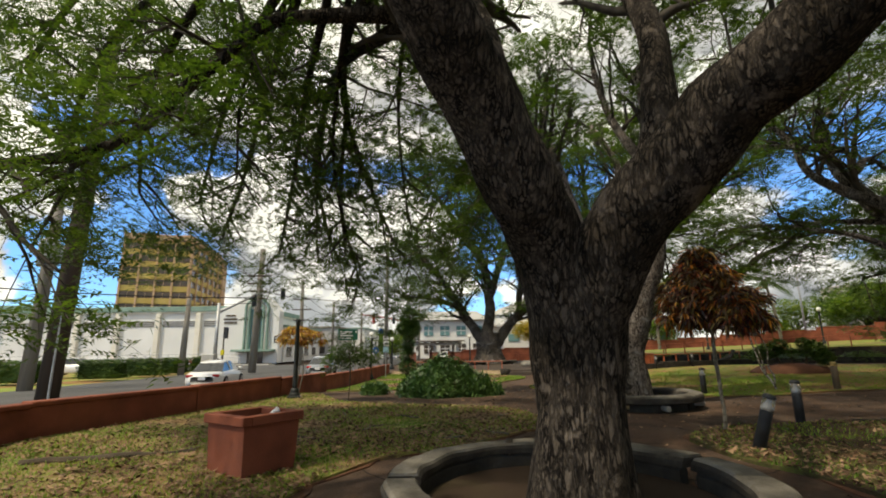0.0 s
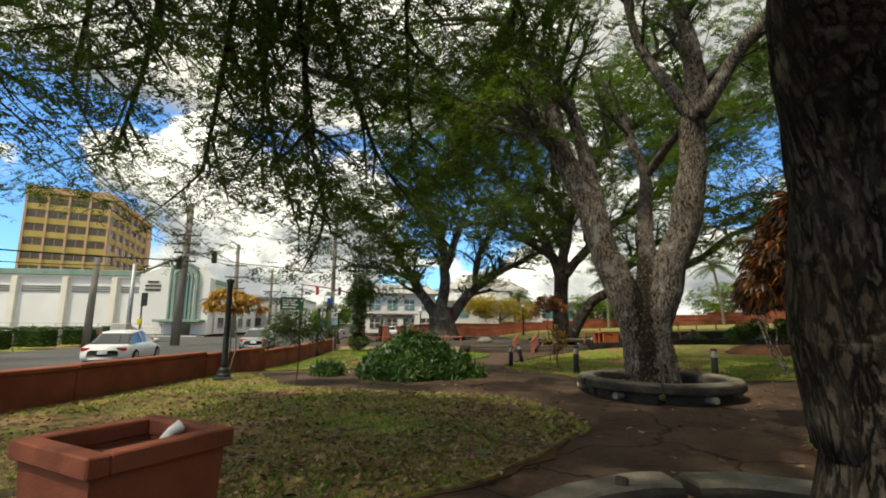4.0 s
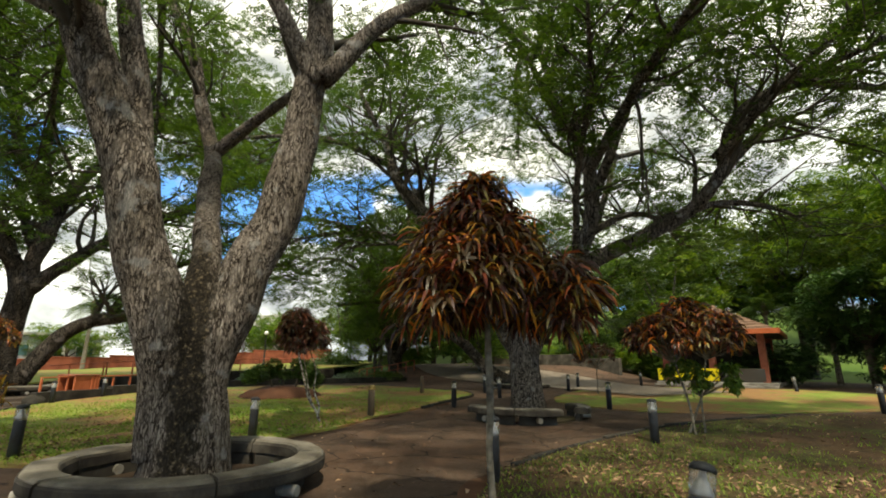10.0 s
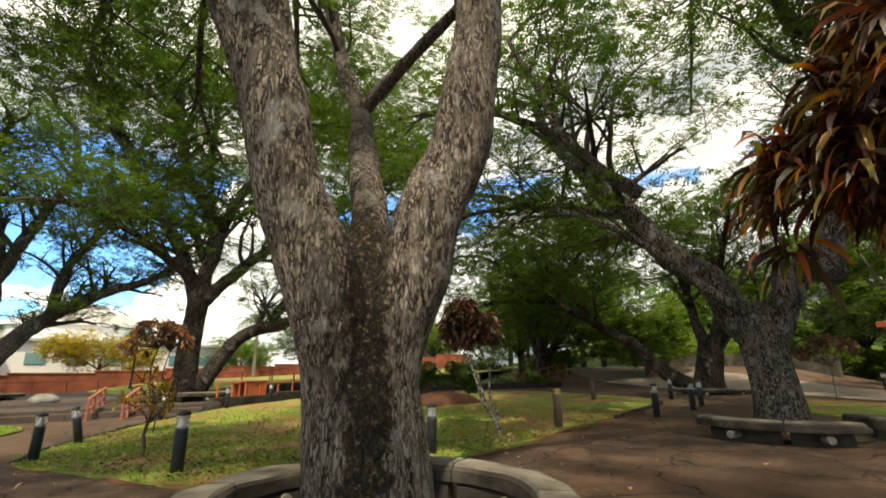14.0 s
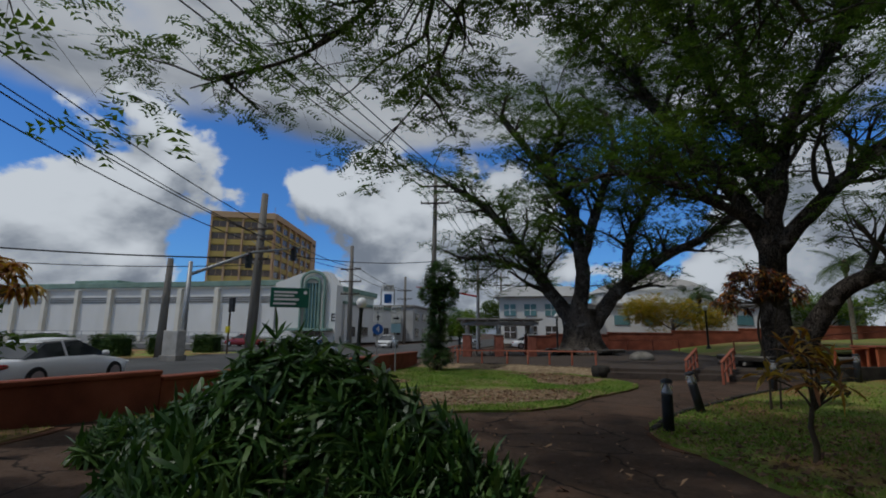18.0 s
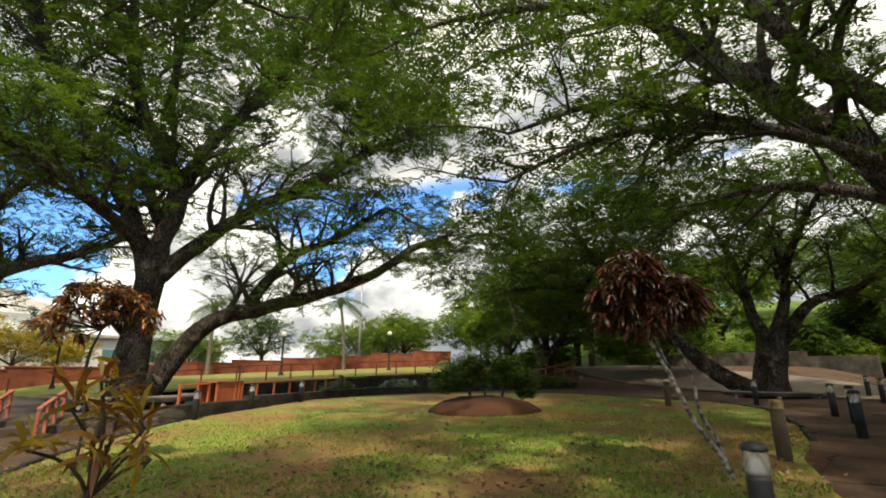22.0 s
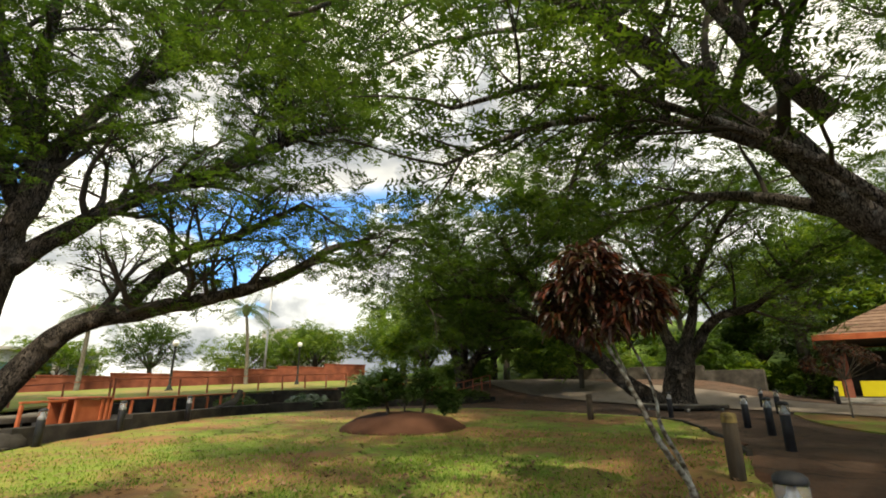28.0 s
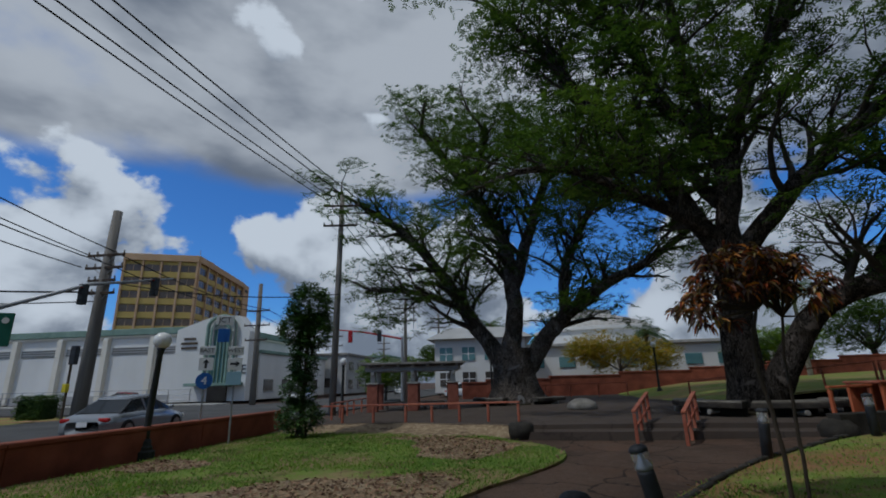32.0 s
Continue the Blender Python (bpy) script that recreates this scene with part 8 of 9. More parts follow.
    for s, dr in ((-0.42, 0), (0.40, -90)):
        plate(s, 2.42, 0.42, 0.38, "sign_white")
        a = Geo().add([(-0.035, 0, -0.13), (0.035, 0, -0.13), (0.035, 0, 0.03), (0.10, 0, 0.03), (0, 0, 0.15), (-0.10, 0, 0.03), (-0.035, 0, 0.03)], [(0, 1, 2, 3, 4, 5, 6)])
        part("arrow", a, "black_post", sg).matrix_basis = pose(s, -0.036, 2.42, 0, -dr, 0)
    disc = part("plate", Geo().lathe((0, 0, 0), [(0.24, 0), (0.24, 0.02)], 24), "sign_blue", sg)
    disc.matrix_basis = pose(-0.42, -0.03, 1.92, 90, 0, 0)
    lettering("4", 0.34, "sign_white", sg, pose(-0.42, -0.058, 1.92, 90, 0, 0))
    plate(0.40, 1.98, 0.44, 0.40, "sign_sky")


signals_and_signs()


def car(x, y, z, turn, paint, label):
    """A saloon car: body by cross sections, glass house, wheels with rims, lamps, mirrors."""
    ob = thing("car", x, y, z, label, "car", turn=turn)
    L = [(-2.3, 0.55, 0.30, 0.66), (-2.22, 0.80, 0.24, 0.80), (-1.6, 0.88, 0.20, 0.90), (-0.6, 0.90, 0.19, 0.93), (0.6, 0.90, 0.19, 0.92), (1.3, 0.88, 0.20, 0.84), (2.0, 0.80, 0.24, 0.72), (2.28, 0.58, 0.30, 0.60)]
    g = Geo()
    m = 10
    for lx, hw, z0, z1 in L:
        ring = [(-hw * 0.9, z0), (-hw, z0 + 0.12), (-hw, z0 + (z1 - z0) * 0.6), (-hw * 0.95, z1 - 0.04), (-hw * 0.8, z1), (hw * 0.8, z1), (hw * 0.95, z1 - 0.04), (hw, z0 + (z1 - z0) * 0.6), (hw, z0 + 0.12), (hw * 0.9, z0)]
        g.v += [(lx, py, pz) for py, pz in ring]
    for i in range(len(L) - 1):
        for j in range(m):
            g.f.append((i * m + j, i * m + (j + 1) % m, (i + 1) * m + (j + 1) % m, (i + 1) * m + j))
    g.f += [tuple(range(m)), tuple((len(L) - 1) * m + j for j in range(m))[::-1]]
    part("body", g, paint, ob, smooth=True)
    g, cab = Geo(), [(-1.75, 0.70, 0.90), (-1.0, 0.62, 1.34), (0.1, 0.62, 1.42), (1.25, 0.74, 0.88)]
    for lx, hw, z1 in cab:
        g.v += [(lx, -0.80, 0.88), (lx, -hw, max(0.9, z1 - 0.05)), (lx, -hw * 0.85, z1), (lx, hw * 0.85, z1), (lx, hw, max(0.9, z1 - 0.05)), (lx, 0.80, 0.88)]
    for i in range(3):
        for j in range(5):
            g.f.append((i * 6 + j, i * 6 + j + 1, (i + 1) * 6 + j + 1, (i + 1) * 6 + j))
    part("glass_house", g, "car_glass", ob, smooth=False)
    g = Geo()
    g.add([(-1.02, -0.56, 1.365), (-1.02, 0.56, 1.365), (0.12, 0.56, 1.445), (0.12, -0.56, 1.445), (-1.1, -0.55, 1.30), (-1.1, 0.55, 1.30), (0.3, 0.55, 1.37), (0.3, -0.55, 1.37)], [(0, 3, 2, 1), (0, 1, 5, 4), (2, 3, 7, 6), (1, 2, 6, 5), (3, 0, 4, 7)])
    part("roof", g, paint, ob, smooth=True)
    for s in (-1, 1):
        part("pillar", Geo().tube([(-0.42, s * 0.80, 0.9), (-0.5, s * 0.63, 1.36)], 0.035, 6), paint, ob)
        part("mirror", Geo().box((0.85, s * 0.95, 0.98), (0.16, 0.2, 0.13), 0.04), paint, ob)
        part("tail_lamp", Geo().box((-2.20, s * 0.62, 0.70), (0.16, 0.34, 0.13), 0.03), "lamp_red", ob)
        part("headlight", Geo().box((2.12, s * 0.6, 0.60), (0.2, 0.32, 0.13), 0.04), "sign_white", ob)
        for wx in (-1.4, 1.38):
            w = part("wheel", Geo().lathe((0, 0, 0), [(0.22, -0.10), (0.31, -0.10), (0.335, -0.06), (0.335, 0.06), (0.31, 0.10), (0.22, 0.10)], 20), "tyre", ob)
            w.matrix_basis = pose(wx, s * 0.82, 0.335, 90, 0, 0)
            part("rim", Geo().lathe((0, 0, 0), [(0.215, -0.108), (0.20, -0.09), (0.05, -0.10), (0.05, 0.10), (0.20, 0.09), (0.215, 0.108)], 10), "chrome", w)
    part("number_plate", Geo().box((-2.32, 0, 0.58), (0.02, 0.34, 0.15), 0), "sign_white", ob)
    return ob


def cars():
    car(-12.4, 26.4, -0.1, 98, "car_white", "white saloon car driving along the street")
    car(-9.4, 37.2, -0.1, 96, "car_silver", "silver saloon car waiting at the crossing")
    car(-15.5, 66.0, -0.1, -84, "car_white", "white car beyond the crossing")
    car(-31, 62.0, -0.1, 175, "car_red", "red car on the side street")
    car(0.8, 66.5, 0.0, 10, "car_white", "white car parked behind the pergola")
    car(6.5, 67.0, 0.2, 10, "car_silver", "silver car parked behind the boundary wall")
    car(-31.0, 40.5, 0.0, 4, "car_white", "white car parked behind the hedge")
    car(-12.0, 96.0, -0.1, -84, "car_white", "white car on the distant street")
    car(-8.4, 84.0, -0.1, 96, "car_silver", "silver car on the distant street")


cars()


def hedge(x, y, w, d, h, seed):
    rng = np.random.default_rng(seed)
    ob = thing("hedge", x, y, 0.0, "clipped box-shaped green hedge on the verge", "hedge", "hedges along the verge")
    n = int(900 * (w * d + (w + d) * 2 * h) / 9)
    p = rng.uniform(-0.5, 0.5, (n, 3))
    ax = rng.integers(0, 4, n)
    p[ax == 0, 2] = 0.5
    p[ax == 1, 1] = -0.5
    p[ax == 2, 0] = np.sign(p[ax == 2, 0]) * 0.5
    p[ax == 3, 1] = 0.5
    p = p * np.array([w, d, h]) + np.array([0, 0, h / 2])
    leaves = leaf_cloud(rng, p, 1, 0.05, 1, 0.13, 4, 0.2)
    o = new("foliage", quads_mesh("foliage", leaves, "leaf_hedge"))
    o.parent = ob
    part("core", Geo().box((0, 0, h / 2 - 0.1), (w - 0.12, d - 0.12, h - 0.1), 0.1), "leaf_hedge", ob)


for i, (hx, hy, hw) in enumerate(((-37, 30.5, 6.5), (-29.5, 31.8, 6.0), (-25.4, 35.8, 3.0), (-24.9, 39.8, 2.2), (-24.4, 43.6, 2.0), (-23.5, 46.8, 1.8))):
    hedge(hx, hy, hw, 1.3, 1.25, 60 + i)


# ---- buildings ----
def white_hall():
    """The long white hall across the side street, with pilasters, recessed vents and an arched tower."""
    ob = thing("white_hall", -60, 75, 0, "long white windowless hall with a sage green roof edge", "building")
    part("wall", Geo().box((-0.5, 12, 4.0), (61, 24, 8.2), 0.05), "white_wall", ob)
    part("roof_edge", Geo().box((-0.5, 12, 8.5), (62.0, 25.0, 0.8), 0.05), "green_trim", ob)
    part("soffit", Geo().box((-0.5, 12, 7.95), (61.6, 24.6, 0.3), 0.03), "cream_trim", ob)
    part("plinth", Geo().box((-0.5, -0.1, 0.4), (61, 0.3, 1.0), 0.03), "grey_wall", ob)
    for i in range(10):
        px = -30 + i * 6.4
        part("pilaster", Geo().box((px, -0.25, 3.9), (0.75, 0.6, 7.8), 0.04), "cream_trim", ob)
        if i < 9:
            v = part("vent", Geo().box((px + 3.2, -0.02, 6.2), (4.9, 0.12, 0.95), 0.02), "grey_wall", ob, "dark recessed louvre strip")
            for k in range(3):
                part("louvre", Geo().box((px + 3.2, -0.10, 5.9 + 0.3 * k), (4.9, 0.06, 0.08), 0.01), "window", v)
    part("roof_unit", Geo().box((-12, 6, 9.3), (9, 5, 1.1), 0.1), "green_trim", ob)
    # gabled end with the tower
    t = thing("arched_tower", -29.2, 74.0, 0, "white stepped entrance front with a tall arched green frame", "building")
    part("front_wall", Geo().add([(-6, 0, 0), (3.4, 0, 0), (3.4, 0, 8.0), (1.8, 0, 9.9), (-1.2, 0, 9.9), (-2.4, 0, 9.6), (-6, 0, 8.4), (-6, 2, 0), (3.4, 2, 0), (3.4, 2, 8.0), (1.8, 2, 9.9), (-1.2, 2, 9.9), (-2.4, 2, 9.6), (-6, 2, 8.4)],
                               [(0, 1, 2, 3, 4, 5, 6), (13, 12, 11, 10, 9, 8, 7), (1, 8, 9, 2), (2, 9, 10, 3), (3, 10, 11, 4), (4, 11, 12, 5), (5, 12, 13, 6), (6, 13, 7, 0)]), "white_wall", t)
    for r, zt, mat, dep in ((1.75, 9.6, "green_trim", -0.35), (1.1, 8.8, "green_trim", -0.5)):
        path = [(-r, dep, 1.6), (-r, dep, zt - r * 0.6)] + [(-r * math.cos(radians(a)), dep, zt - r * 0.6 + r * 0.75 * math.sin(radians(a))) for a in range(20, 180, 20)] + [(r, dep, zt - r * 0.6), (r, dep, 1.6)]
        part("arch_band", Geo().tube(path, 0.22, 6), mat, t)
    for s in (-0.5, 0, 0.5):
        part("mullion", Geo().box((s, -0.2, 5.0), (0.14, 0.3, 6.6), 0.02), "green_trim", t)
    part("arch_glass", Geo().box((0, -0.08, 5.0), (2.1, 0.08, 6.6), 0), "teal_window", t)
    part("canopy", Geo().box((0, -0.9, 1.9), (6.2, 2.0, 0.35), 0.04), "green_trim", t)
    part("doorway", Geo().box((0, -0.12, 0.9), (2.4, 0.2, 1.9), 0.02), "window", t)
    for k, w in enumerate((1.5, 2.1, 2.0)):
        part("text_bar", Geo().box((-4.2, -0.06, 7.3 - 0.55 * k), (w, 0.1, 0.26), 0), "wood_post", t)
    lettering("E", 1.5, "black_post", t, pose(3.05, -0.06, 3.5, 90, 0, 0))
    # plain blocks further along the street
    for bx, by, bw, bd, bh, mat, lab in ((-28.8, 88, 6, 22, 5.6, "white_wall", "low white shop block along the street"), (-26.4, 108, 8, 16, 6.4, "grey_wall", "grey two-storey block along the street"), (-25, 132, 10, 24, 7, "white_wall", "white block far along the street"), (-2, 150, 14, 20, 8, "white_wall", "pale block at the end of the street"), (4, 112, 9, 16, 6.0, "grey_wall", "low grey block beyond the crossing")):
        b = thing("shop_block", bx, by, 0, lab, "building")
        part("wall", Geo().box((0, 0, bh / 2), (bw, bd, bh), 0.05), mat, b)
        part("roof_edge", Geo().box((0, 0, bh + 0.15), (bw + 0.6, bd + 0.6, 0.4), 0.04), "green_trim" if mat == "white_wall" else "concrete", b)
        for k in range(int(bd // 5)):
            for s in (-1, 1):
                for zz in ((1.7,) if bh < 6 else (1.7, 4.6)):
                    w = part("window", Geo().box((s * (bw / 2 + 0.02), -bd / 2 + 2.5 + 5 * k, zz), (0.12, 2.4, 1.4), 0.02), "window", b)
                    part("sill", Geo().box((s * (bw / 2 + 0.08), -bd / 2 + 2.5 + 5 * k, zz - 0.75), (0.2, 2.6, 0.1), 0.01), "concrete_light", w)
        for k in range(int(bw // 3)):
            part("window", Geo().box((-bw / 2 + 1.6 + 3 * k, -bd / 2 - 0.02, 1.9), (1.7, 0.12, 1.5), 0.02), "window", b)
    # chain fence before the hall
    f = thing("chain_fence", -60, 70.5, 0, "low grey chain fence before the hall", "fence")
    for i in range(24):
        part("post", Geo().tube([(-30 + 2.6 * i, 0, -0.1), (-30 + 2.6 * i, 0, 1.5)], 0.05, 6), "metal", f)
    for z in (0.3, 0.9, 1.45):
        part("rail", Geo().tube([(-30, 0, z), (30, 0, z)], 0.035, 5), "metal", f)


def tower_block():
    """The mustard office block: a wide front and a receding side, banded with windows, and a plain tan end."""
    P, R = Vector((-64.7, 117.9, 0)), Vector((-71.0, 147.8, 0))
    lft, side = (Vector((-78.4, 112.2, 0)) - P), (R - P)
    ob = thing("office_block", *P, "mustard and tan office block with bands of dark windows", "building")
    H, floors = 30.5, 9
    base = [Vector((0, 0, 0)), lft, lft + side, side]
    g = Geo().prism([(q.x, q.y) for q in base], 0, H - 0.2)
    part("core", g, "yellow_wall", ob)
    for vec, bays in ((lft, 4), (side, 6)):
        d = vec.normalized()
        n = Vector((d.y, -d.x, 0))
        if n.dot(Vector((1, -1, 0))) < 0:
            n = -n
        if vec is lft:
            n = Vector((-d.y, d.x, 0))
            if n.y > 0:
                n = -n
        ang = math.degrees(math.atan2(d.y, d.x))
        ln = vec.length
        for f in range(floors):
            z = 2.2 + f * 3.05
            c = d * (ln / 2) + n * 0.12
            part("spandrel", Geo().box((c.x, c.y, z - 0.2), (ln, 0.35, 1.3), 0.03, ang), "yellow_wall", ob)
            for b in range(bays):
                q = d * (ln * (b + 0.5) / bays) + n * 0.02
                w = part("window", Geo().box((q.x, q.y, z + 1.3), (ln / bays - 0.5, 0.14, 1.55), 0.02, ang), "bronze_window", ob)
                q2 = q + n * 0.08
                part("mullion", Geo().box((q2.x, q2.y, z + 1.3), (0.08, 0.08, 1.45), 0, ang), "tan_wall", w)
        for b in range(bays + 1):
            q = d * (ln * b / bays) + n * 0.3
            part("fin", Geo().box((q.x, q.y, H / 2), (0.42, 0.5, H), 0.03, ang), "tan_wall", ob)
        c = d * (ln / 2) + n * 0.3
        part("parapet", Geo().box((c.x, c.y, H - 0.25), (ln + 0.5, 0.8, 1.5), 0.04, ang), "tan_wall", ob)
    d = side.normalized()
    e = side + d * 4.5
    part("stair_end", Geo().prism([(side.x + 0.6, side.y), (e.x + 0.6, e.y), (e.x - 9, e.y - 3), (side.x - 9, side.y - 3)], 0, H + 0.3), "tan_wall", ob)
    part("text_bar", Geo().box((side.x + d.x * 2.2 + 0.62, side.y + d.y * 2.2, H - 1.6), (0.1, 2.6, 0.8), 0, 12), "wood_post", ob)
    part("roof_hut", Geo().prism([(-6, 4), (-3, 4), (-4, 12), (-7, 11)], H, H + 2.0), "tan_wall", ob)
    part("aerial", Geo().tube([(-4, 6, H), (-4, 6, H + 4)], 0.08, 5), "metal", ob)


def north_buildings():
    """The white teal-windowed building beyond the boundary wall and the pale dome behind it."""
    ob = thing("school_block", 2.0, 76.0, 0.3, "white two-storey building with teal shutters and a pale roof", "building")
    part("wall", Geo().box((-0.5, 6, 3.0), (10.5, 12, 6.0), 0.05), "white_wall", ob)
    part("roof", Geo().add([(-6.6, -0.8, 6.0), (5.6, -0.8, 6.0), (5.6, 12.8, 6.0), (-6.6, 12.8, 6.0), (-4.5, 3, 7.6), (3.5, 3, 7.6), (3.5, 9, 7.6), (-4.5, 9, 7.6)], [(0, 1, 5, 4), (1, 2, 6, 5), (2, 3, 7, 6), (3, 0, 4, 7), (4, 5, 6, 7), (3, 2, 1, 0)]), "grey_wall", ob)
    for i in range(4):
        for z in (1.5, 4.3):
            w = part("window", Geo().box((-4.4 + 2.6 * i, -0.04, z), (1.5, 0.14, 1.5), 0.02), "teal_window" if z > 2 else "window", ob)
            part("frame", Geo().box((-4.4 + 2.6 * i, -0.10, z), (0.08, 0.06, 1.5), 0).box((-4.4 + 2.6 * i, -0.10, z), (1.5, 0.06, 0.08), 0), "sign_white", w)
    ob = thing("school_wing", 22, 78, 0.4, "long low white wing behind the boundary wall", "building")
    part("wall", Geo().box((0, 5, 2.4), (32, 10, 4.8), 0.05), "white_wall", ob)
    part("roof_edge", Geo().box((0, 5, 4.95), (33, 11, 0.35), 0.04), "concrete_light", ob)
    for i in range(9):
        part("window", Geo().box((-14 + 3.5 * i, -0.04, 3.0), (1.8, 0.14, 1.2), 0.02), "teal_window", ob)
    ob = thing("domed_hall", 18.5, 97, 0.4, "pale green low-domed hall roof behind the wing", "building")
    part("drum", Geo().lathe((0, 0, 0), [(9.0, 0), (9.0, 7.6), (9.4, 7.7), (9.4, 8.1)], 24), "white_wall", ob)
    part("dome", Geo().lathe((0, 0, 8.1), [(9.2, 0), (6.8, 1.3), (3.0, 2.4), (2.8, 2.5), (2.8, 3.1), (0.2, 3.5)], 24), "concrete_light", ob)
    ob = thing("far_block", 78, 84, 2, "small pale block on the hill beyond the trees", "building")
    part("wall", Geo().box((0, 0, 5), (14, 8, 10), 0.1), "concrete_light", ob)
    for i in range(4):
        part("window", Geo().box((-5 + 3.4 * i, -4.05, 7), (1.8, 0.14, 1.4), 0), "window", ob)


white_hall()
tower_block()
north_buildings()


# ---- grass, litter and edging ----
def scatter(name, poly, n, seed, mat, label, kind_of, rise, near=None, skip=()):
    rng = np.random.default_rng(seed)
    xs, ys = [p[0] for p in poly], [p[1] for p in poly]
    x, y = rng.uniform(min(xs), max(xs), n * 4), rng.uniform(min(ys), max(ys), n * 4)
    ok = inside(poly, x, y)
    if near:
        d = np.min([np.hypot(x - a, y - b) for a, b in near], axis=0)
        ok &= rng.random(len(x)) < np.clip(1.25 - d / (13 if kind_of == "blade" else 9), 0.04, 1)
    patch = np.array([noise.noise(Vector((a * 0.45, b * 0.45, seed))) for a, b in zip(x, y)])
    ok &= (patch > -0.22 - 0.25 * rng.random(len(x))) if kind_of == "blade" else (patch < 0.28 + 0.3 * rng.random(len(x)))
    for bare in skip:
        ok &= ~(inside(bare, x, y) & (rng.random(len(x)) < 0.9))
    x, y = x[ok][:n], y[ok][:n]
    m = len(x)
    z = np.array([gz(a, b) for a, b in zip(x, y)]) + rise
    c = np.stack([x, y, z], 1)
    th = rng.uniform(0, 2 * np.pi, m)
    if kind_of == "blade":
        h = rng.uniform(0.03, 0.085, m)
        tip = c + np.stack([np.cos(th) * h * 0.9, np.sin(th) * h * 0.9, h], 1)
        sd = np.stack([-np.sin(th), np.cos(th), 0 * th], 1) * (0.007 + 0.006 * rng.random(m))[:, None]
        q = np.stack([c - sd * 1.3, c + sd * 1.3, tip], 1)
    else:
        ln = rng.uniform(0.03, 0.13, m)
        d = np.stack([np.cos(th), np.sin(th), rng.normal(0, 0.25, m)], 1)
        sd = np.stack([-np.sin(th), np.cos(th), rng.normal(0, 0.35, m)], 1)
        c[:, 2] += rng.uniform(0.004, 0.03, m)
        mid = c + d * (ln * 0.45)[:, None] + np.array([0, 0, 0.008])
        w = sd * (ln * rng.uniform(0.18, 0.38, m))[:, None]
        q = np.stack([mid + w, c + d * ln[:, None], c - w], 1)
    ob = new(name, quads_mesh(name, q, mat))
    return tagged(ob, label, "grass" if kind_of == "blade" else "leaf litter", kind="stuff")


WALKED = [(-0.6, 3), (-1, 6), (0, 8), (1.5, 9.5), (2.6, 12), (2.6, 15), (4, 17), (5.4, 18.5), (4.6, 20.5)]
scatter("grass", LAWN_NEAR, 64000, 1, "grass", "short worn green grass of the near lawn", "blade", 0.03, WALKED)
scatter("grass", LAWN_ISLAND, 70000, 2, "grass", "short green grass of the lawn island", "blade", 0.035, WALKED)
scatter("grass", LAWN_STRIP, 44000, 3, "grass_green", "short green grass of the lawn strip", "blade", 0.035, [(2, 28), (0, 32), (-2, 30), (3, 33)], BARE_PATCHES)
scatter("grass", LAWN_RIGHT, 20000, 4, "grass", "short green grass of the shaded lawn", "blade", 0.045, WALKED)
scatter("leaf_litter", LAWN_NEAR, 44000, 5, "litter", "brown dry leaves strewn over the near lawn", "leaf", 0.045, WALKED)
scatter("leaf_litter", LAWN_ISLAND, 22000, 6, "litter", "brown dry leaves strewn over the lawn island", "leaf", 0.05, WALKED)
scatter("leaf_litter", LAWN_RIGHT, 34000, 7, "litter", "brown dry leaves strewn over the shaded lawn", "leaf", 0.06, WALKED)
for k, bare in enumerate(BARE_PATCHES):
    scatter("leaf_litter", bare, (4200, 2200, 700)[k], 8 + 20 * k, "litter", "straw and dry leaves on a bare patch of lawn", "leaf", 0.06)
scatter("leaf_litter", LAWN_STRIP, 1200, 88, "litter", "few dry leaves on the lawn strip", "leaf", 0.05)
scatter("leaf_litter", [(-2, -2), (4, -2), (14, 8), (16, 17), (4, 17), (6, 24), (2, 26), (-4, 22), (-2, 16), (2.4, 14), (2.2, 10), (-1.5, 6)], 1500, 9, "litter", "small dry leaves scattered over the path", "leaf", 0.0, WALKED)


def edging(pts, label, mat="stone_dark", h=0.09):
    """A line of low edging stones along a bed."""
    ob = thing("path_edging", pts[0][0], pts[0][1], 0, label, "edging", kind="structure")
    rng = np.random.default_rng(int(abs(pts[0][0]) * 100))
    c = curve_pts([(*p, 0) for p in pts], 0.55)
    for a, b in zip(c, c[1:]):
        mx, my = (a[0] + b[0]) / 2, (a[1] + b[1]) / 2
        d = math.hypot(b[0] - a[0], b[1] - a[1])
        ang = math.degrees(math.atan2(b[1] - a[1], b[0] - a[0]))
        part("edging_stone", Geo().box((mx - pts[0][0], my - pts[0][1], gz(mx, my) + h / 2 - 0.02 + rng.uniform(-0.015, 0.015)), (d - 0.02, 0.10 + rng.uniform(0, 0.03), h + 0.08), 0.02, ang + rng.uniform(-3, 3)), mat, ob)


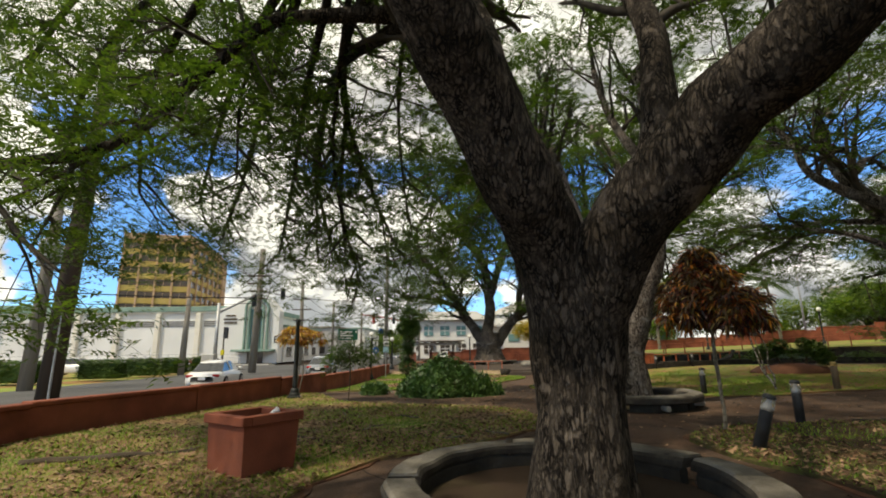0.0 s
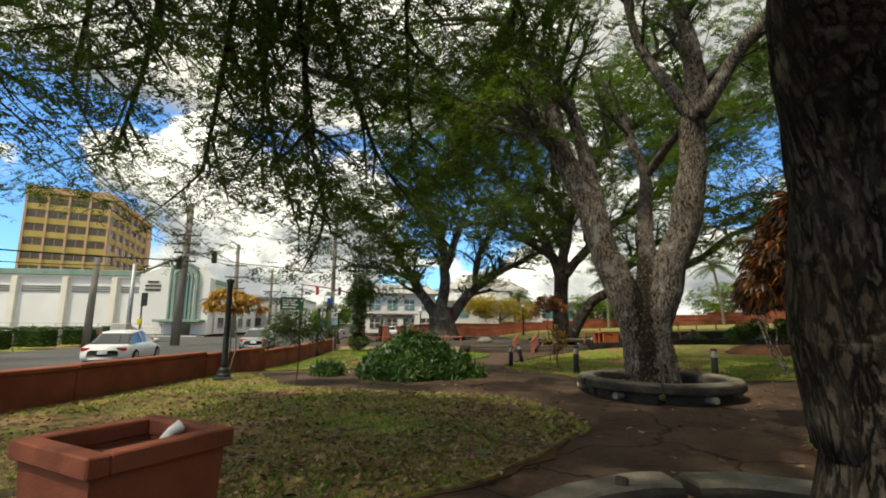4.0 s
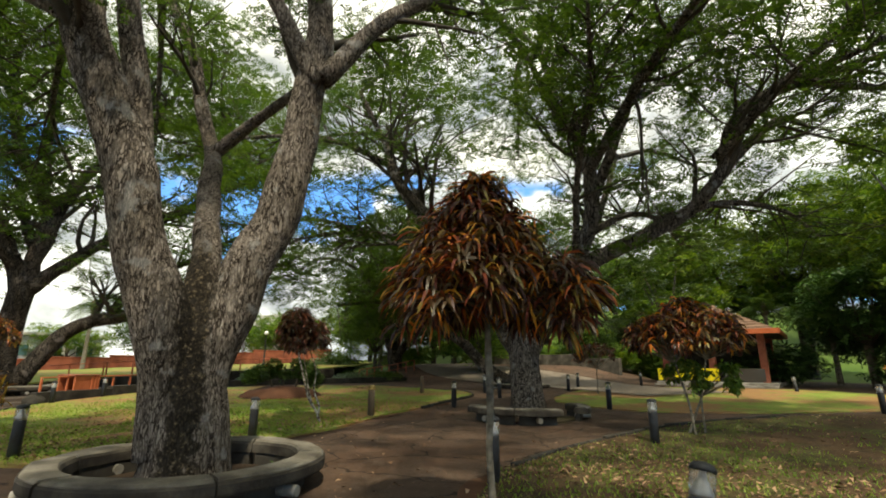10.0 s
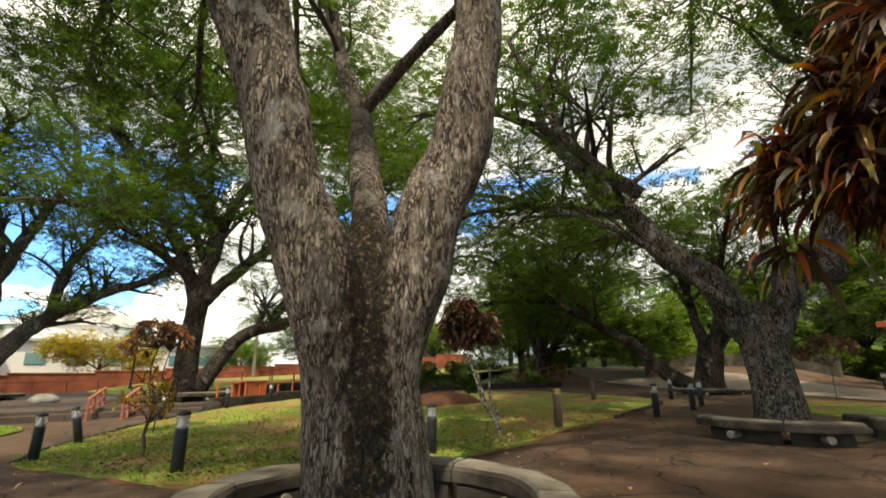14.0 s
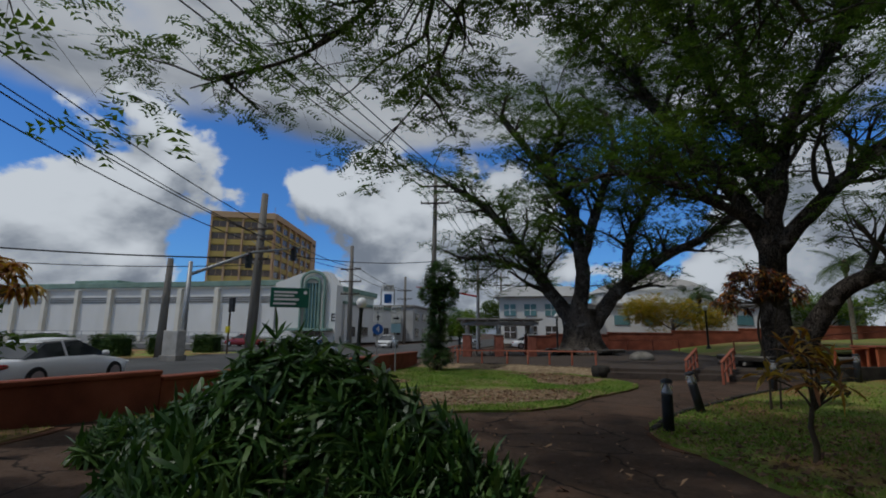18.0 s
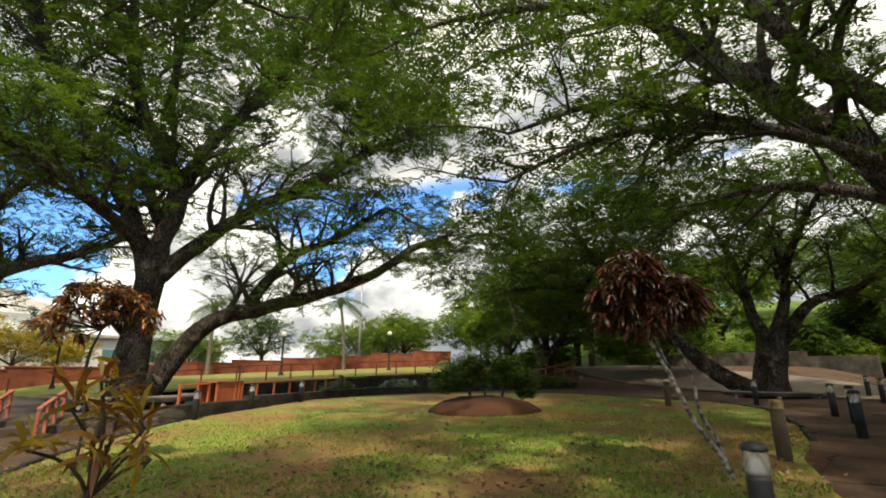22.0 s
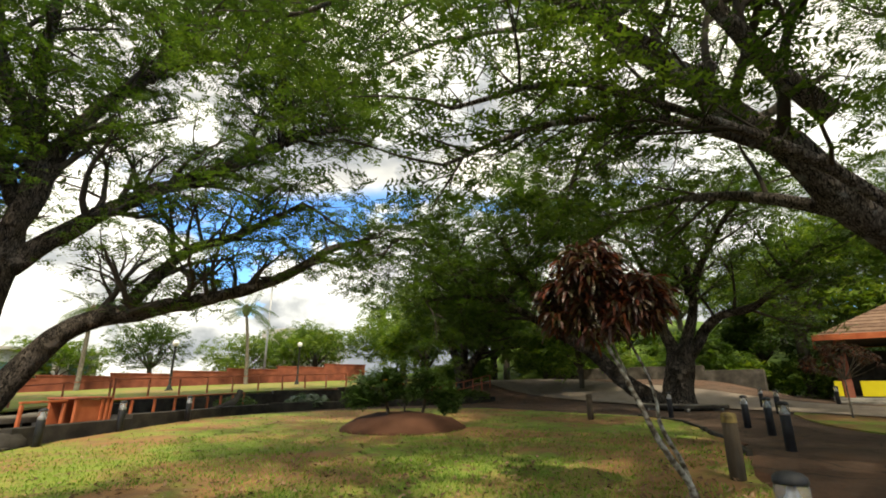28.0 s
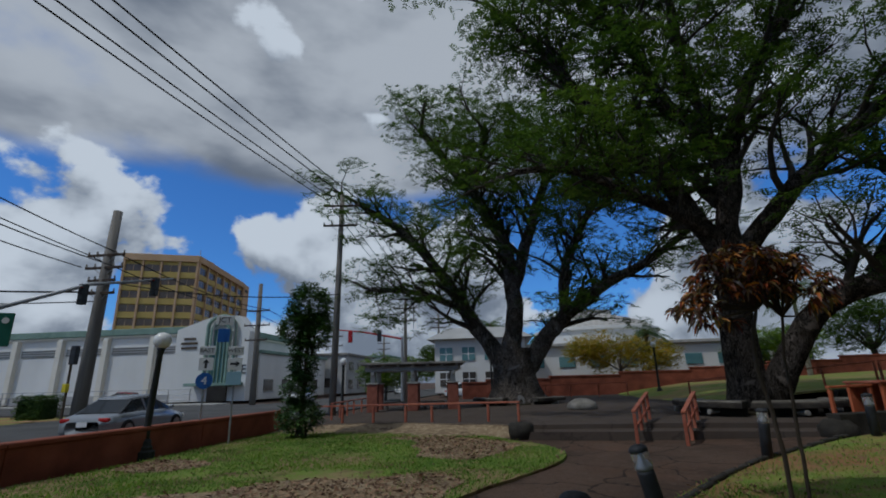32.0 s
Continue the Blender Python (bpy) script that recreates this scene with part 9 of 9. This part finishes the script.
edging([(4.35, 24.2), (5.2, 26.2), (7.0, 28.8), (9.3, 31.4), (12.0, 33.4)], "dark low stone edging between path and lawn")
edging([(9.3, 11.15), (11.6, 10.6), (14.0, 9.6), (16.1, 8.5), (19.3, 5.6)], "dark low stone edging of the shaded lawn")
edging([(17.0, 17.2), (20.0, 17.5), (24.5, 18.3), (27.0, 19.9)], "dark low stone edging of the lawn island")
edging([(-3.5, 10.5), (-1.8, 9.3)], "half-buried timber edging in the near lawn", "wood_post", 0.05)


def fallen_branches():
    rng = np.random.default_rng(12)
    for x, y, a, ln in ((-1.7, 10.6, 60, 0.7), (-0.6, 12.4, 150, 0.6), (0.9, 10.2, -20, 0.5), (-2.6, 13.0, 100, 0.8), (1.4, 12.6, 30, 0.4), (0.0, 9.6, 5, 0.45), (2.6, 3.9, 20, 0.5), (0.6, 4.4, 140, 0.4)):
        ob = thing("fallen_branch", x, y, gz(x, y) + 0.06, "thin pale fallen branch lying on the grass", "branch", turn=a)
        pts = [(ln * t, 0.06 * rng.normal(), 0.015 + 0.02 * abs(rng.normal())) for t in (0, 0.3, 0.6, 1)]
        part("twig", Geo().tube(curve_pts(pts, 0.05), 0.013, 6, rough=0.3), "pale_stem", ob)
        part("side_twig", Geo().tube([pts[1], (pts[1][0] + 0.12, 0.14, 0.08)], [0.008, 0.004], 5), "pale_stem", ob)
    for x, y, a in ((2.75, 4.35, 20), (2.95, 4.2, 100), (6.9, 14.2, 40)):
        ob = thing("strap_plant", x, y, 0.06, "small tuft of pale striped leaves in the tree bed", "plant")
        c = np.zeros((9, 3))
        th = rng.uniform(0, 6.28, 9)
        s = strap_leaves(rng, c, np.stack([np.cos(th), np.sin(th), 1.2 + 0 * th], 1), 0.3, 0.035, 4, 1.2)
        o = new("leaf_tuft", strip_mesh("leaf_tuft", s, 4, "leaf_hedge"))
        o.parent = ob
    st = thing("tree_stump", 1.0, 7.55, 0.0, "small pale broken stump against the ring bench", "stump")
    part("wood", Geo().tube([(0, 0, -0.1), (0.02, 0, 0.2), (0.06, 0.02, 0.42)], [0.09, 0.075, 0.05], 9, rough=0.3), "wood_post", st)


fallen_branches()
